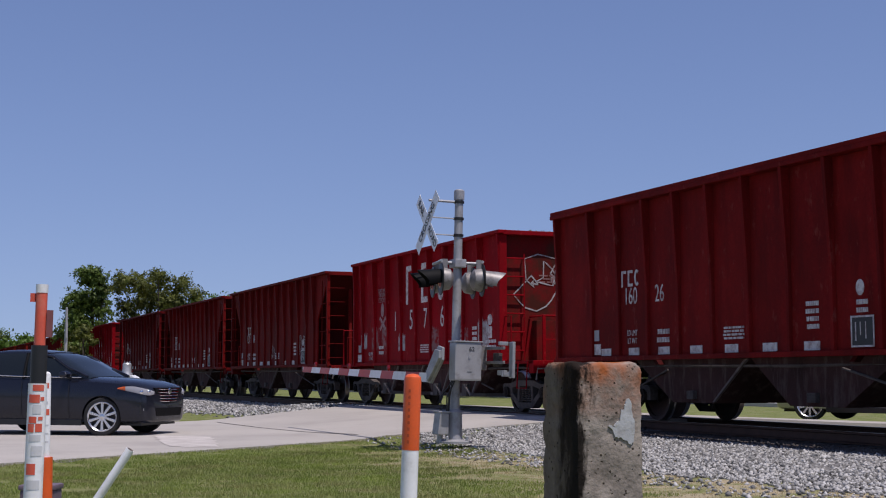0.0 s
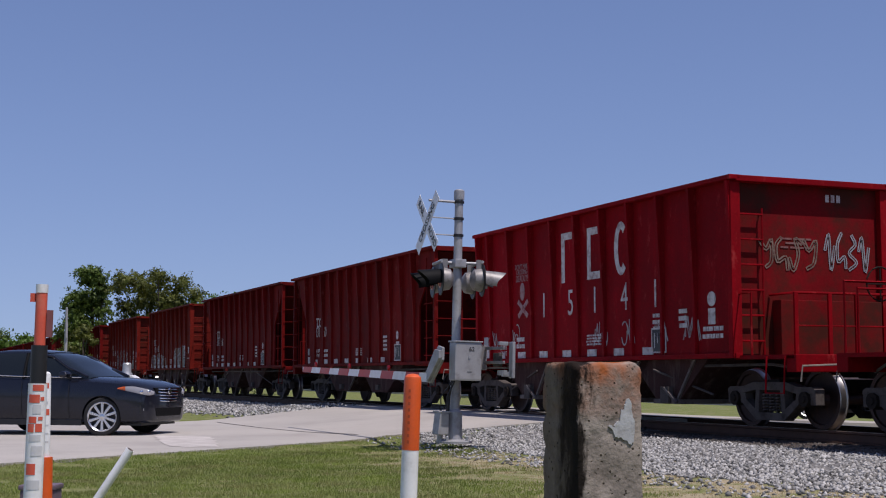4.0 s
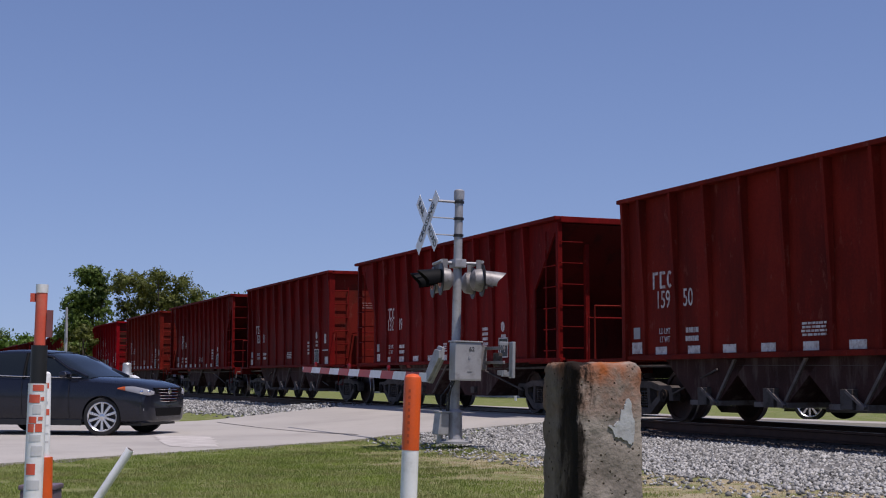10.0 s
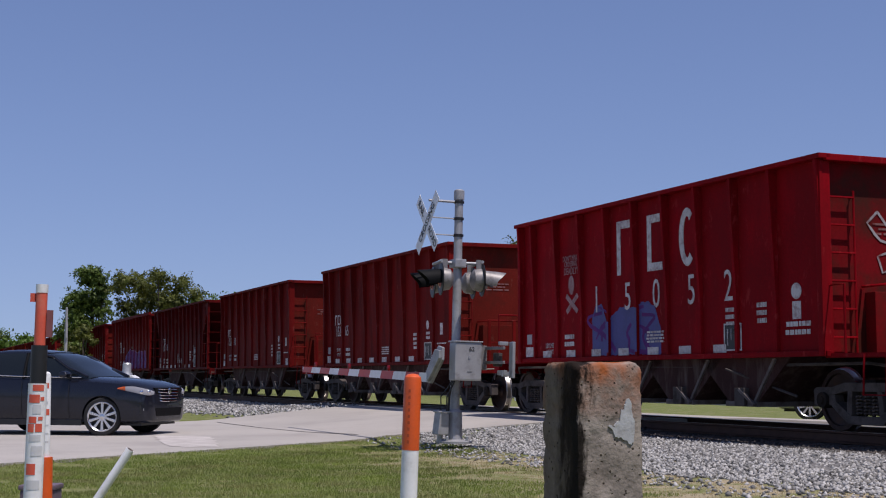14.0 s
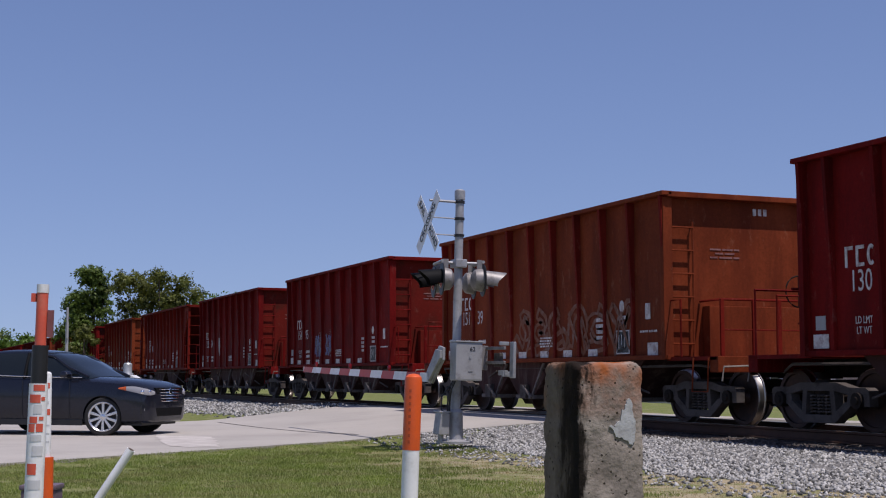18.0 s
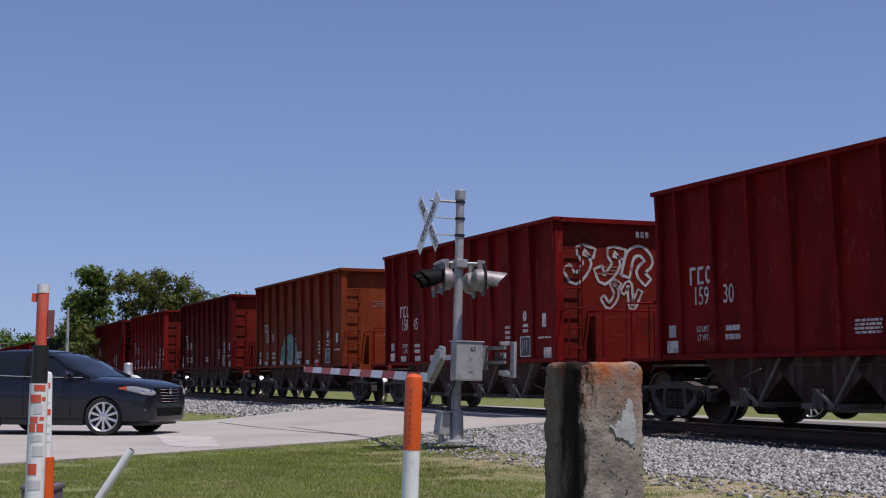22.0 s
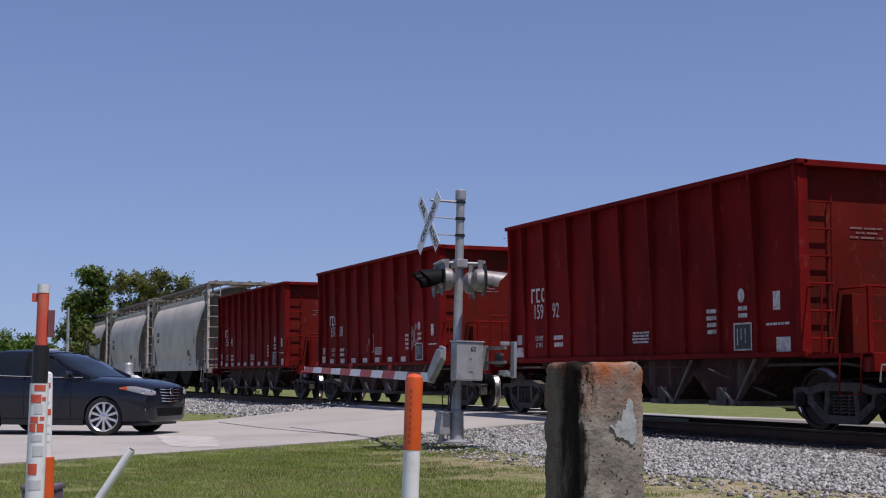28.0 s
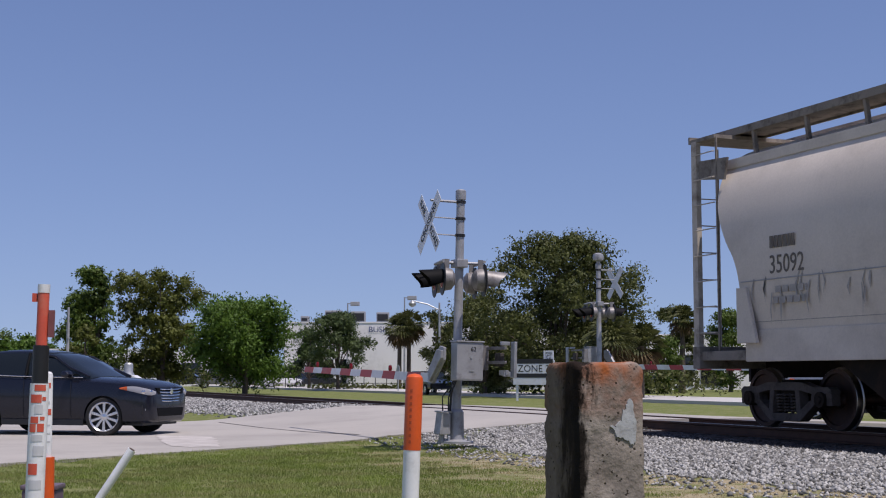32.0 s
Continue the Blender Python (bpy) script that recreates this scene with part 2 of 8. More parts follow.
TIE = material("weathered_tie_wood", (0.075, 0.052, 0.04), 0.9, 0, 0.4, 5, 50, 0.4)
RAIL = material("rusty_rail", (0.10, 0.05, 0.033), 0.75, 0.4, 0.3, 5, 50, 0.2)
LEAF_BRIGHT = leafy("bright_leaves", (0.085, 0.165, 0.024), 0.5, 0.3)
LEAF_MID = leafy("green_leaves", (0.085, 0.14, 0.026), 0.55, 0.35)
LEAF_OLIVE = leafy("olive_leaves", (0.11, 0.135, 0.03), 0.55, 0.35)
LEAF_OAK = leafy("oak_leaves", (0.07, 0.11, 0.04), 0.5, 0.3)
LEAF_DARK = leafy("dark_leaves", (0.085, 0.105, 0.034), 0.55, 0.3)
PALM_GREEN = leafy("palm_leaves", (0.085, 0.10, 0.034), 0.5, 0.3)
PALM_DRY = leafy("dry_palm_leaves", (0.13, 0.09, 0.045), 0.4)
BLADES = leafy("lawn_blades", (0.175, 0.245, 0.052), 0.5, 0.4, 1.2, (0.28, 0.25, 0.105))
DRY_BLADES = leafy("dry_grass_blades", (0.33, 0.28, 0.15), 0.5, 0.35)
BARK = material("bark", (0.10, 0.075, 0.055), 0.9, 0, 0.35, 6, 40, 0.5)
HOUSE_WHITE = material("white_painted_block", (0.80, 0.77, 0.74), 0.8, 0, 0.07, 0.25, 12, 0.08, (0.48, 0.45, 0.43), 0.5)
HOUSE_GREY = material("grey_painted_block", (0.34, 0.34, 0.35), 0.8, 0, 0.1, 0.3, 12, 0.08)
DARK_GAP = material("dark_opening", (0.018, 0.018, 0.02), 0.6, 0, 0.2, 2, 20, 0.02)
GLASS = glassy("tinted_glass", (0.010, 0.013, 0.014))
CAR_BLUE = material("slate_blue_car_paint", (0.012, 0.0135, 0.023), 0.28, 0.25, 0.06, 2, 200, 0.0, coat=0.6, shine=0.2)
CAR_TRIM = material("black_car_trim", (0.012, 0.012, 0.013), 0.5, 0, 0.2, 4, 60, 0.05)
TYRE = material("tyre_rubber", (0.014, 0.014, 0.014), 0.85, 0, 0.25, 8, 60, 0.1)
ALLOY = material("alloy_wheel", (0.62, 0.62, 0.63), 0.25, 0.9, 0.08, 5, 50, 0.02)
CHROME = material("chrome", (0.7, 0.7, 0.71), 0.1, 1.0, 0.05, 5, 50, 0.0)
LAMP_GLASS = glassy("headlamp_glass", (0.3, 0.3, 0.32), 0.05)
AMBER = material("amber_lens", (0.5, 0.09, 0.02), 0.2, 0, 0.1, 5, 50, 0.02)

# ---------------------------------------------------------------- mesh helpers


class Form:
    """Collects vertices and faces of one mesh."""

    def __init__(self):
        self.v, self.f, self.k = [], [], []

    def add(self, verts, faces, slot=0):
        b = len(self.v)
        self.v.extend([tuple(p) for p in verts])
        self.f.extend([tuple(i + b for i in q) for q in faces])
        self.k.extend([slot] * len(faces))
        return self

    def box(self, x0, x1, y0, y1, z0, z1, slot=0):
        p = [(x, y, z) for x in (x0, x1) for y in (y0, y1) for z in (z0, z1)]
        return self.add(p, [(0, 1, 3, 2), (4, 6, 7, 5), (0, 4, 5, 1), (2, 3, 7, 6), (0, 2, 6, 4), (1, 5, 7, 3)], slot)

    def prism(self, pts, a, b, axis="y", slot=0):
        """An outline of (u, w) pairs drawn out from a to b along axis. y: (x, z); x: (y, z); z: (x, y)."""
        put = {"y": lambda u, w, s: (u, s, w), "x": lambda u, w, s: (s, u, w), "z": lambda u, w, s: (u, w, s)}[axis]
        n = len(pts)
        v = [put(u, w, a) for u, w in pts] + [put(u, w, b) for u, w in pts]
        f = [tuple(range(n))[::-1], tuple(range(n, 2 * n))] + [(i, (i + 1) % n, n + (i + 1) % n, n + i) for i in range(n)]
        return self.add(v, f, slot)

    def tube(self, path, r, n=8, slot=0):
        """A round bar along a list of points; r is a number or one a point."""
        path = [Vector(p) for p in path]
        rs = [r] * len(path) if not isinstance(r, (list, tuple)) else r
        v = []
        for i, p in enumerate(path):
            d = (path[min(i + 1, len(path) - 1)] - path[max(i - 1, 0)]).normalized()
            a = d.orthogonal().normalized() if abs(d.z) < 0.99 else Vector((1, 0, 0))
            a = (a - d * a.dot(d)).normalized()
            b = d.cross(a)
            v += [p + (a * math.cos(6.28319 * k / n) + b * math.sin(6.28319 * k / n)) * rs[i] for k in range(n)]
        m = len(path)
        f = [(j * n + k, j * n + (k + 1) % n, (j + 1) * n + (k + 1) % n, (j + 1) * n + k) for j in range(m - 1) for k in range(n)]
        f += [tuple(range(n))[::-1], tuple(range((m - 1) * n, m * n))]
        return self.add(v, f, slot)

    def turn(self, profile, axis="z", n=20, at=(0, 0, 0), slot=0, caps=True):
        """Turns (radius, height) pairs about an axis."""
        put = {"z": lambda r, h, c, s: (r * c, r * s, h), "y": lambda r, h, c, s: (r * c, h, r * s), "x": lambda r, h, c, s: (h, r * c, r * s)}[axis]
        v = [Vector(put(r, h, math.cos(6.28319 * k / n), math.sin(6.28319 * k / n))) + Vector(at) for r, h in profile for k in range(n)]
        m = len(profile)
        f = [(j * n + k, j * n + (k + 1) % n, (j + 1) * n + (k + 1) % n, (j + 1) * n + k) for j in range(m - 1) for k in range(n)]
        if caps:
            f += [tuple(range(n))[::-1], tuple(range((m - 1) * n, m * n))]
        return self.add(v, f, slot)

    def mesh(self, name, smooth=0.0, bevel=0.0):
        me = bpy.data.meshes.new(name)
        me.from_pydata(self.v, [], self.f)
        if max(self.k, default=0) > 0:
            me.polygons.foreach_set("material_index", self.k)
        if smooth or bevel:
            bm = bmesh.new()
            bm.from_mesh(me)
            bmesh.ops.recalc_face_normals(bm, faces=bm.faces)
            if bevel:
                ed = [e for e in bm.edges if len(e.link_faces) == 2 and e.calc_face_angle(0) > 0.6]
                bmesh.ops.bevel(bm, geom=ed, offset=bevel, segments=2, profile=0.7, affect="EDGES", clamp_overlap=True)
            if smooth:
                for f in bm.faces:
                    f.smooth = True
                for e in bm.edges:
                    if len(e.link_faces) == 2 and e.calc_face_angle(0) > smooth:
                        e.smooth = False
            bm.to_mesh(me)
            bm.free()
        me.validate()
        me.update()
        return me


MESHES = {}


def kept(name, make):
    """The mesh of that name, made once."""
    if name not in MESHES:
        MESHES[name] = make()
    return MESHES[name]


def put(name, me, mats, parent=None, at=None, label=""):
    """One mesh object with its own materials, under a thing or part."""
    ob = new(name, me)
    mats = mats if isinstance(mats, (list, tuple)) else [mats]
    while len(me.materials) < len(mats):
        me.materials.append(mats[len(me.materials)])
    for i, mt in enumerate(mats):
        if me.materials[i] != mt:
            ob.material_slots[i].link = "OBJECT"
            ob.material_slots[i].material = mt
    ob.parent = parent
    if at is not None:
        ob.matrix_basis = at if isinstance(at, Matrix) else Matrix.Translation(at)
    if label:
        ob["label"] = label
    return ob


def thing(name, label, category, at=None, group="", kind=""):
    ob = new(name)
    ob.empty_display_size = 0.2
    if at is not None:
        ob.matrix_basis = at if isinstance(at, Matrix) else Matrix.Translation(at)
    return tagged(ob, label, category, group, kind)


def lettering(text, size, depth=0.004):
    """A mesh of the built-in font, lying in x and y, centred."""
    def make():
        cu = bpy.data.curves.new("lettering", "FONT")
        cu.body, cu.size, cu.extrude, cu.resolution_u = text, size, depth / 2, 3
        cu.align_x, cu.align_y = "CENTER", "CENTER"
        ob = bpy.data.objects.new("lettering", cu)
        me = bpy.data.meshes.new_from_object(ob)
        bpy.data.objects.remove(ob)
        bpy.data.curves.remove(cu)
        return me
    return kept("text %s %s" % (text, size), make)


FACING = pose(0, 0, 0, 90)  # stands lettering up, to be read from -y


def smooth_rows(rows, k=4):
    """More stations between the given ones, along smooth curves."""
    a = np.array(rows, float)
    x = np.arange(len(a))
    xs = np.linspace(0, len(a) - 1, (len(a) - 1) * k + 1)
    out = []
    for c in range(a.shape[1]):
        y = a[:, c]
        m = np.gradient(y)
        vals = []
        for s in xs:
            i = min(int(s), len(a) - 2)
            t = s - i
            h = (2 * t ** 3 - 3 * t ** 2 + 1) * y[i] + (t ** 3 - 2 * t ** 2 + t) * m[i] + (-2 * t ** 3 + 3 * t ** 2) * y[i + 1] + (t ** 3 - t ** 2) * m[i + 1]
            vals.append(h)
        out.append(vals)
    return np.array(out).T

# ---------------------------------------------------------------- ground, road, track


def steps(x, pairs):
    """Straight lines between (x, value) pairs."""
    return float(np.interp(x, [a for a, _ in pairs], [b for _, b in pairs]))


RIGHT_EDGE = [(-60, 10), (-30, -8), (-18, -15.5), (-12.2, -19.7), (-8.6, -21.9), (-5.2, -23.4), (-2.7, -22.9), (0, -22.7), (2, -22.4), (5, -21.9), (9, -19.5), (14, -15), (17.2, -9)]
LEFT_EDGE = [(-60, -90), (-30, -62), (-14, -42), (-11, -37.5), (-7.1, -34.3), (-4.1, -35.4), (-2.1, -36), (0, -36), (1.6, -35.5), (2.6, -28), (7, -24.4), (12, -21), (17.2, -20)]


def road_z(x, y):
    return steps(y, [(-400, -0.5), (-20, -0.43), (-9, -0.375), (-6, -0.33), (-3.5, -0.14), (-1.9, -0.02), (1.9, -0.02), (4, -0.12), (8, -0.25), (18, -0.27), (400, -0.27)])


def ground_z(x, y):
    z = steps(y, [(-400, -0.6), (-25, -0.55), (-12, -0.46), (-6, -0.42), (-4.6, -0.36), (-2.4, -0.21), (2.4, -0.21), (4.5, -0.34), (14, -0.36), (60, -0.4), (400, -0.4)])
    if -14 < y < -0.9 and x > -40:
        d = x - steps(y, RIGHT_EDGE)
        z = max(z, road_z(x, y) - (0.05 if d < -0.3 else 0.014 + 0.10 * max(d, 0)))
    if abs(y) > 3:
        z += 0.02 * noise.noise((x * 0.35, y * 0.35, 0)) + 0.012 * noise.noise((x * 1.7, y * 1.7, 5))
    return z


def grass_material():
    """Lawn that thins to sand and dry stalks near the ballast."""
    m = bpy.data.materials.new("patchy_lawn")
    m.use_nodes = True
    n, l = m.node_tree.nodes, m.node_tree.links
    b = n["Principled BSDF"]
    co = n.new("ShaderNodeTexCoord")
    sets = []
    for sc, det in ((0.25, 6), (2.2, 6), (25, 4)):
        q = n.new("ShaderNodeTexNoise")
        q.inputs["Scale"].default_value, q.inputs["Detail"].default_value, q.inputs["Roughness"].default_value = sc, det, 0.65
        l.new(co.outputs["Object"], q.inputs["Vector"])
        sets.append(q)
    r = n.new("ShaderNodeValToRGB")
    r.color_ramp.elements[0].position, r.color_ramp.elements[1].position = 0.3, 0.75
    r.color_ramp.elements[0].color, r.color_ramp.elements[1].color = (0.085, 0.115, 0.028, 1), (0.21, 0.23, 0.07, 1)
    l.new(sets[2].outputs["Fac"], r.inputs[0])
    pr = n.new("ShaderNodeMapRange")
    pr.inputs["From Min"].default_value, pr.inputs["From Max"].default_value, pr.inputs["To Max"].default_value = 0.5, 0.68, 0.75
    l.new(sets[1].outputs["Fac"], pr.inputs["Value"])
    mx = n.new("ShaderNodeMix")
    mx.data_type = "RGBA"
    l.new(pr.outputs[0], mx.inputs[0])
    l.new(r.outputs[0], mx.inputs[6])
    mx.inputs[7].default_value = (0.27, 0.235, 0.13, 1)
    # sand and dry stalks on the verge of the ballast
    sep = n.new("ShaderNodeSeparateXYZ")
    l.new(co.outputs["Object"], sep.inputs[0])
    masks = []
    for axis, lo, hi in ((1, -8.2, -5.6), (0, -22, -17.5)):
        q = n.new("ShaderNodeMapRange")
        q.inputs["From Min"].default_value, q.inputs["From Max"].default_value = lo, hi
        l.new(sep.outputs[axis], q.inputs["Value"])
        masks.append(q)
    q = n.new("ShaderNodeMapRange")
    q.inputs["From Min"].default_value, q.inputs["From Max"].default_value = 0.38, 0.56
    l.new(sets[1].outputs["Fac"], q.inputs["Value"])
    masks.append(q)
    out = masks[0].outputs[0]
    for q in masks[1:]:
        mu = n.new("ShaderNodeMath")
        mu.operation = "MULTIPLY"
        l.new(out, mu.inputs[0])
        l.new(q.outputs[0], mu.inputs[1])
        out = mu.outputs[0]
    sandy = n.new("ShaderNodeMix")
    sandy.data_type = "RGBA"
    l.new(out, sandy.inputs[0])
    l.new(mx.outputs[2], sandy.inputs[6])
    sandy.inputs[7].default_value = (0.36, 0.30, 0.20, 1)
    l.new(sandy.outputs[2], b.inputs["Base Color"])
    b.inputs["Roughness"].default_value = 0.95
    b.inputs["Specular IOR Level"].default_value = 0.2
    bp = n.new("ShaderNodeBump")
    bp.inputs["Strength"].default_value, bp.inputs["Distance"].default_value = 0.7, 0.03
    l.new(sets[2].outputs["Fac"], bp.inputs["Height"])
    l.new(bp.outputs[0], b.inputs["Normal"])
    return m


LAWN = grass_material()


def grid(name, xs, ys, z, mat, label, category):
    v = [(x, y, z(x, y)) for y in ys for x in xs]
    n = len(xs)
    f = [(j * n + i, j * n + i + 1, (j + 1) * n + i + 1, (j + 1) * n + i) for j in range(len(ys) - 1) for i in range(n - 1)]
    me = Form().add(v, f).mesh(name, smooth=1.0)
    return tagged(put(name, me, mat), label, category, kind="structure")


def spaced(*runs):
    out = []
    for a, b, s in runs:
        out += list(np.arange(a, b, s))
    return out + [runs[-1][1]]


grid("ground", spaced((-3500, -400, 300), (-400, -60, 10), (-60, 6, 0.5), (6, 60, 6), (60, 3500, 300)),
     spaced((-3500, -200, 300), (-200, -20, 12), (-20, -5, 0.5), (-5, 6, 0.3), (6, 24, 1), (24, 200, 12), (200, 3500, 300)),
     ground_z, LAWN, "flat patchy mown lawn beside the railway", "ground")

def road_strip(name, y0, y1, n, label):
    f = Form()
    ys = np.linspace(y0, y1, n)
    k = 14
    v = []
    for y in ys:
        a, b = steps(y, LEFT_EDGE), steps(y, RIGHT_EDGE)
        if -20 < y < 16:
            a += 0.12 * noise.noise((y * 1.3, 3, 0))
            b += 0.06 * noise.noise((y * 1.3, 9, 0))
        v += [(a + (b - a) * i / (k - 1), y, road_z(0, y)) for i in range(k)]
    m = len(v)
    low = [(p[0], p[1], p[2] - 0.12) for p in v]
    fc = [(j * k + i, j * k + i + 1, (j + 1) * k + i + 1, (j + 1) * k + i) for j in range(n - 1) for i in range(k - 1)]
    for j in range(n - 1):
        fc += [(j * k, (j + 1) * k, m + (j + 1) * k, m + j * k), (j * k + k - 1, m + j * k + k - 1, m + (j + 1) * k + k - 1, (j + 1) * k + k - 1)]
    fc += [(i, m + i, m + i + 1, i + 1) for i in range(k - 1)] + [(m - k + i, m - k + i + 1, 2 * m - k + i + 1, 2 * m - k + i) for i in range(k - 1)]
    f.add(v + low, fc)
    return tagged(put(name, f.mesh(name, smooth=0.5), ROAD), label, "road", kind="structure")


road_near = road_strip("road", -60, -0.82, 120, "pale worn concrete road that ramps up to the level crossing")
road_mid = road_strip("road_panel", -0.63, 0.63, 6, "concrete panel between the rails of the level crossing")
road_far = road_strip("road_beyond", 0.82, 17.2, 60, "pale concrete road that bends away behind the tracks")
tagged(put("road_parallel", Form().box(-420, 260, 17, 23.2, -0.4, -0.22).mesh("road_parallel"), FAR_ROAD), "pale concrete street that runs along the railway", "road", kind="structure")

# a lighter patch and a tar seam on the near road
pts = [(-22.9, -9.3), (-22.3, -8.6), (-25.9, -7.9), (-27.2, -8.8), (-25.6, -9.0)]
f = Form()
rim = []
for (a, b), (c, d) in zip(pts, pts[1:] + pts[:1]):
    for i in range(12):
        x, y = a + (c - a) * i / 12, b + (d - b) * i / 12
        rim.append((x + 0.25 * noise.noise((x * 2.1, y * 2.1, 4)), y + 0.10 * noise.noise((x * 3.1, y * 3.1, 9))))
f.add([(x, y, road_z(x, y) + 0.006) for x, y in rim], [tuple(range(len(rim)))])
tagged(put("road_patch", f.mesh("road_patch"), material("worn_patch_paving", (0.50, 0.465, 0.43), 0.9, 0, 0.12, 1.5, 30, 0.15, (0.40, 0.365, 0.335), 0.9, spread=(0.42, 0.62))), "paler concrete repair patch on the road", "road patch", kind="structure")
f = Form()
seam = [(-24.3, -5.5), (-26.5, -5.9), (-29, -6.1), (-33, -6.2)]
for (a, b), (c, d) in zip(seam, seam[1:]):
    f.add([(a, b - 0.03, road_z(a, b) + 0.008), (c, d - 0.03, road_z(c, d) + 0.008), (c, d + 0.03, road_z(c, d) + 0.008), (a, b + 0.03, road_z(a, b) + 0.008)], [(0, 1, 2, 3)])
tagged(put("road_seam", f.mesh("road_seam"), ASPHALT), "dark tar-filled crack in the road", "road seam", kind="structure")

# track
track = thing("railway_track", "single railway track with rusty rails on wooden ties", "railway track", kind="structure")
prof = [(-0.07, -0.172), (0.07, -0.172), (0.07, -0.158), (0.012, -0.14), (0.009, -0.045), (0.036, -0.03), (0.036, -0.006), (0.03, 0), (-0.03, 0), (-0.036, -0.006), (-0.036, -0.03), (-0.009, -0.045), (-0.012, -0.14), (-0.07, -0.158)]
for s in (-1, 1):
    f = Form().prism([(s * 0.7535 + u, w) for u, w in prof], -420, 260, "x")
    r = put("rail", f.mesh("rail"), RAIL, track)
    f = Form().box(-420, 260, s * 0.7535 - 0.026, s * 0.7535 + 0.026, 0.0, 0.002)
    put("running_surface", f.mesh("running_surface"), TREAD, r, label="polished top of the rail")
tie = Form().box(-0.115, 0.115, -1.3, 1.3, -0.34, -0.176).mesh("tie", bevel=0.012)
rng = random.Random(3)
for i in range(230):
    x = -112 + i * 0.52
    if not -37 < x < -22.6:
        put("tie", tie, TIE, track, pose(x + rng.uniform(-0.03, 0.03), rng.uniform(-0.05, 0.05), rng.uniform(-0.008, 0.004), 0, 0, rng.uniform(-1, 1)))
f = Form()
for i in range(590):
    x = -420 + i * 0.52
    if x < -112.3:
        f.box(x - 0.115, x + 0.115, -1.3, 1.3, -0.34, -0.178)
for i in range(260):
    x = 8 + i * 0.52
    f.box(x - 0.115, x + 0.115, -1.3, 1.3, -0.34, -0.178)
tagged(put("far_ties", f.mesh("far_ties"), TIE, track), kind="stuff")


def stones(name, n, spread, size, mat, label, seed=1):
    """Loose angular stones: a squashed, jittered octahedron each."""
    g = np.random.default_rng(seed)
    xy = spread(g, n)
    n = len(xy)
    base = np.array([(1, 0, 0), (-1, 0, 0), (0, 1, 0), (0, -1, 0), (0, 0, 1), (0, 0, -1)], float)
    tri = np.array([(0, 2, 4), (2, 1, 4), (1, 3, 4), (3, 0, 4), (2, 0, 5), (1, 2, 5), (3, 1, 5), (0, 3, 5)])
    s = g.uniform(size[0], size[1], (n, 1, 1))
    v = base[None] * s * g.uniform(0.45, 1.25, (n, 6, 1)) + g.normal(0, 0.22, (n, 6, 3)) * s
    a = g.uniform(0, 6.28, n)
    c, q = np.cos(a), np.sin(a)
    tilt = g.uniform(-0.6, 0.6, n)
    x = v[..., 0] * c[:, None] - v[..., 1] * q[:, None]
    y = v[..., 0] * q[:, None] + v[..., 1] * c[:, None]
    z = v[..., 2] * 0.75 + x * np.sin(tilt)[:, None]
    gz = np.array([ground_z(p[0], p[1]) for p in xy])
    v = np.stack([x + xy[:, :1], y + xy[:, 1:2], z + gz[:, None] + s[:, :, 0] * 0.25], -1).reshape(-1, 3)
    f = (tri[None] + (np.arange(n) * 6)[:, None, None]).reshape(-1, 3)
    me = bpy.data.meshes.new(name)
    me.vertices.add(len(v))
    me.vertices.foreach_set("co", v.ravel())
    me.loops.add(f.size)
    me.loops.foreach_set("vertex_index", f.ravel().astype(np.int32))
    me.polygons.add(len(f))
    me.polygons.foreach_set("loop_start", np.arange(0, f.size, 3, dtype=np.int32))
    me.update(calc_edges=True)
    me.validate()
    return tagged(put(name, me, mat), label, "gravel", kind="stuff")


def blades(name, xy, tall, wide, mat, label, seed=2, lift=None):
    """Single blades of grass: one bent triangle each."""
    g = np.random.default_rng(seed)
    n = len(xy)
    a = g.uniform(0, 6.28, n)
    h = g.uniform(tall[0], tall[1], n)
    lean = g.uniform(0, 0.9, n) * h
    d = g.uniform(0, 6.28, n)
    gz = np.array([ground_z(p[0], p[1]) for p in xy]) - 0.004
    w = wide / 2
    p0 = np.stack([xy[:, 0] - w * np.cos(a), xy[:, 1] - w * np.sin(a), gz], -1)
    p1 = np.stack([xy[:, 0] + w * np.cos(a), xy[:, 1] + w * np.sin(a), gz], -1)
    p2 = np.stack([xy[:, 0] + lean * np.cos(d), xy[:, 1] + lean * np.sin(d), gz + h], -1)
    v = np.stack([p0, p1, p2], 1).reshape(-1, 3)
    f = np.arange(3 * n, dtype=np.int32)
    me = bpy.data.meshes.new(name)
    me.vertices.add(3 * n)
    me.vertices.foreach_set("co", v.ravel())
    me.loops.add(3 * n)
    me.loops.foreach_set("vertex_index", f)
    me.polygons.add(n)
    me.polygons.foreach_set("loop_start", np.arange(0, 3 * n, 3, dtype=np.int32))
    me.update(calc_edges=True)
    me.validate()
    return tagged(put(name, me, mat), label, "grass", kind="stuff")


def rough_edge(x, base, amp=0.35):
    return base + amp * noise.noise((x * 0.6, 4, 1)) + amp * 0.5 * noise.noise((x * 2.3, 8, 1))


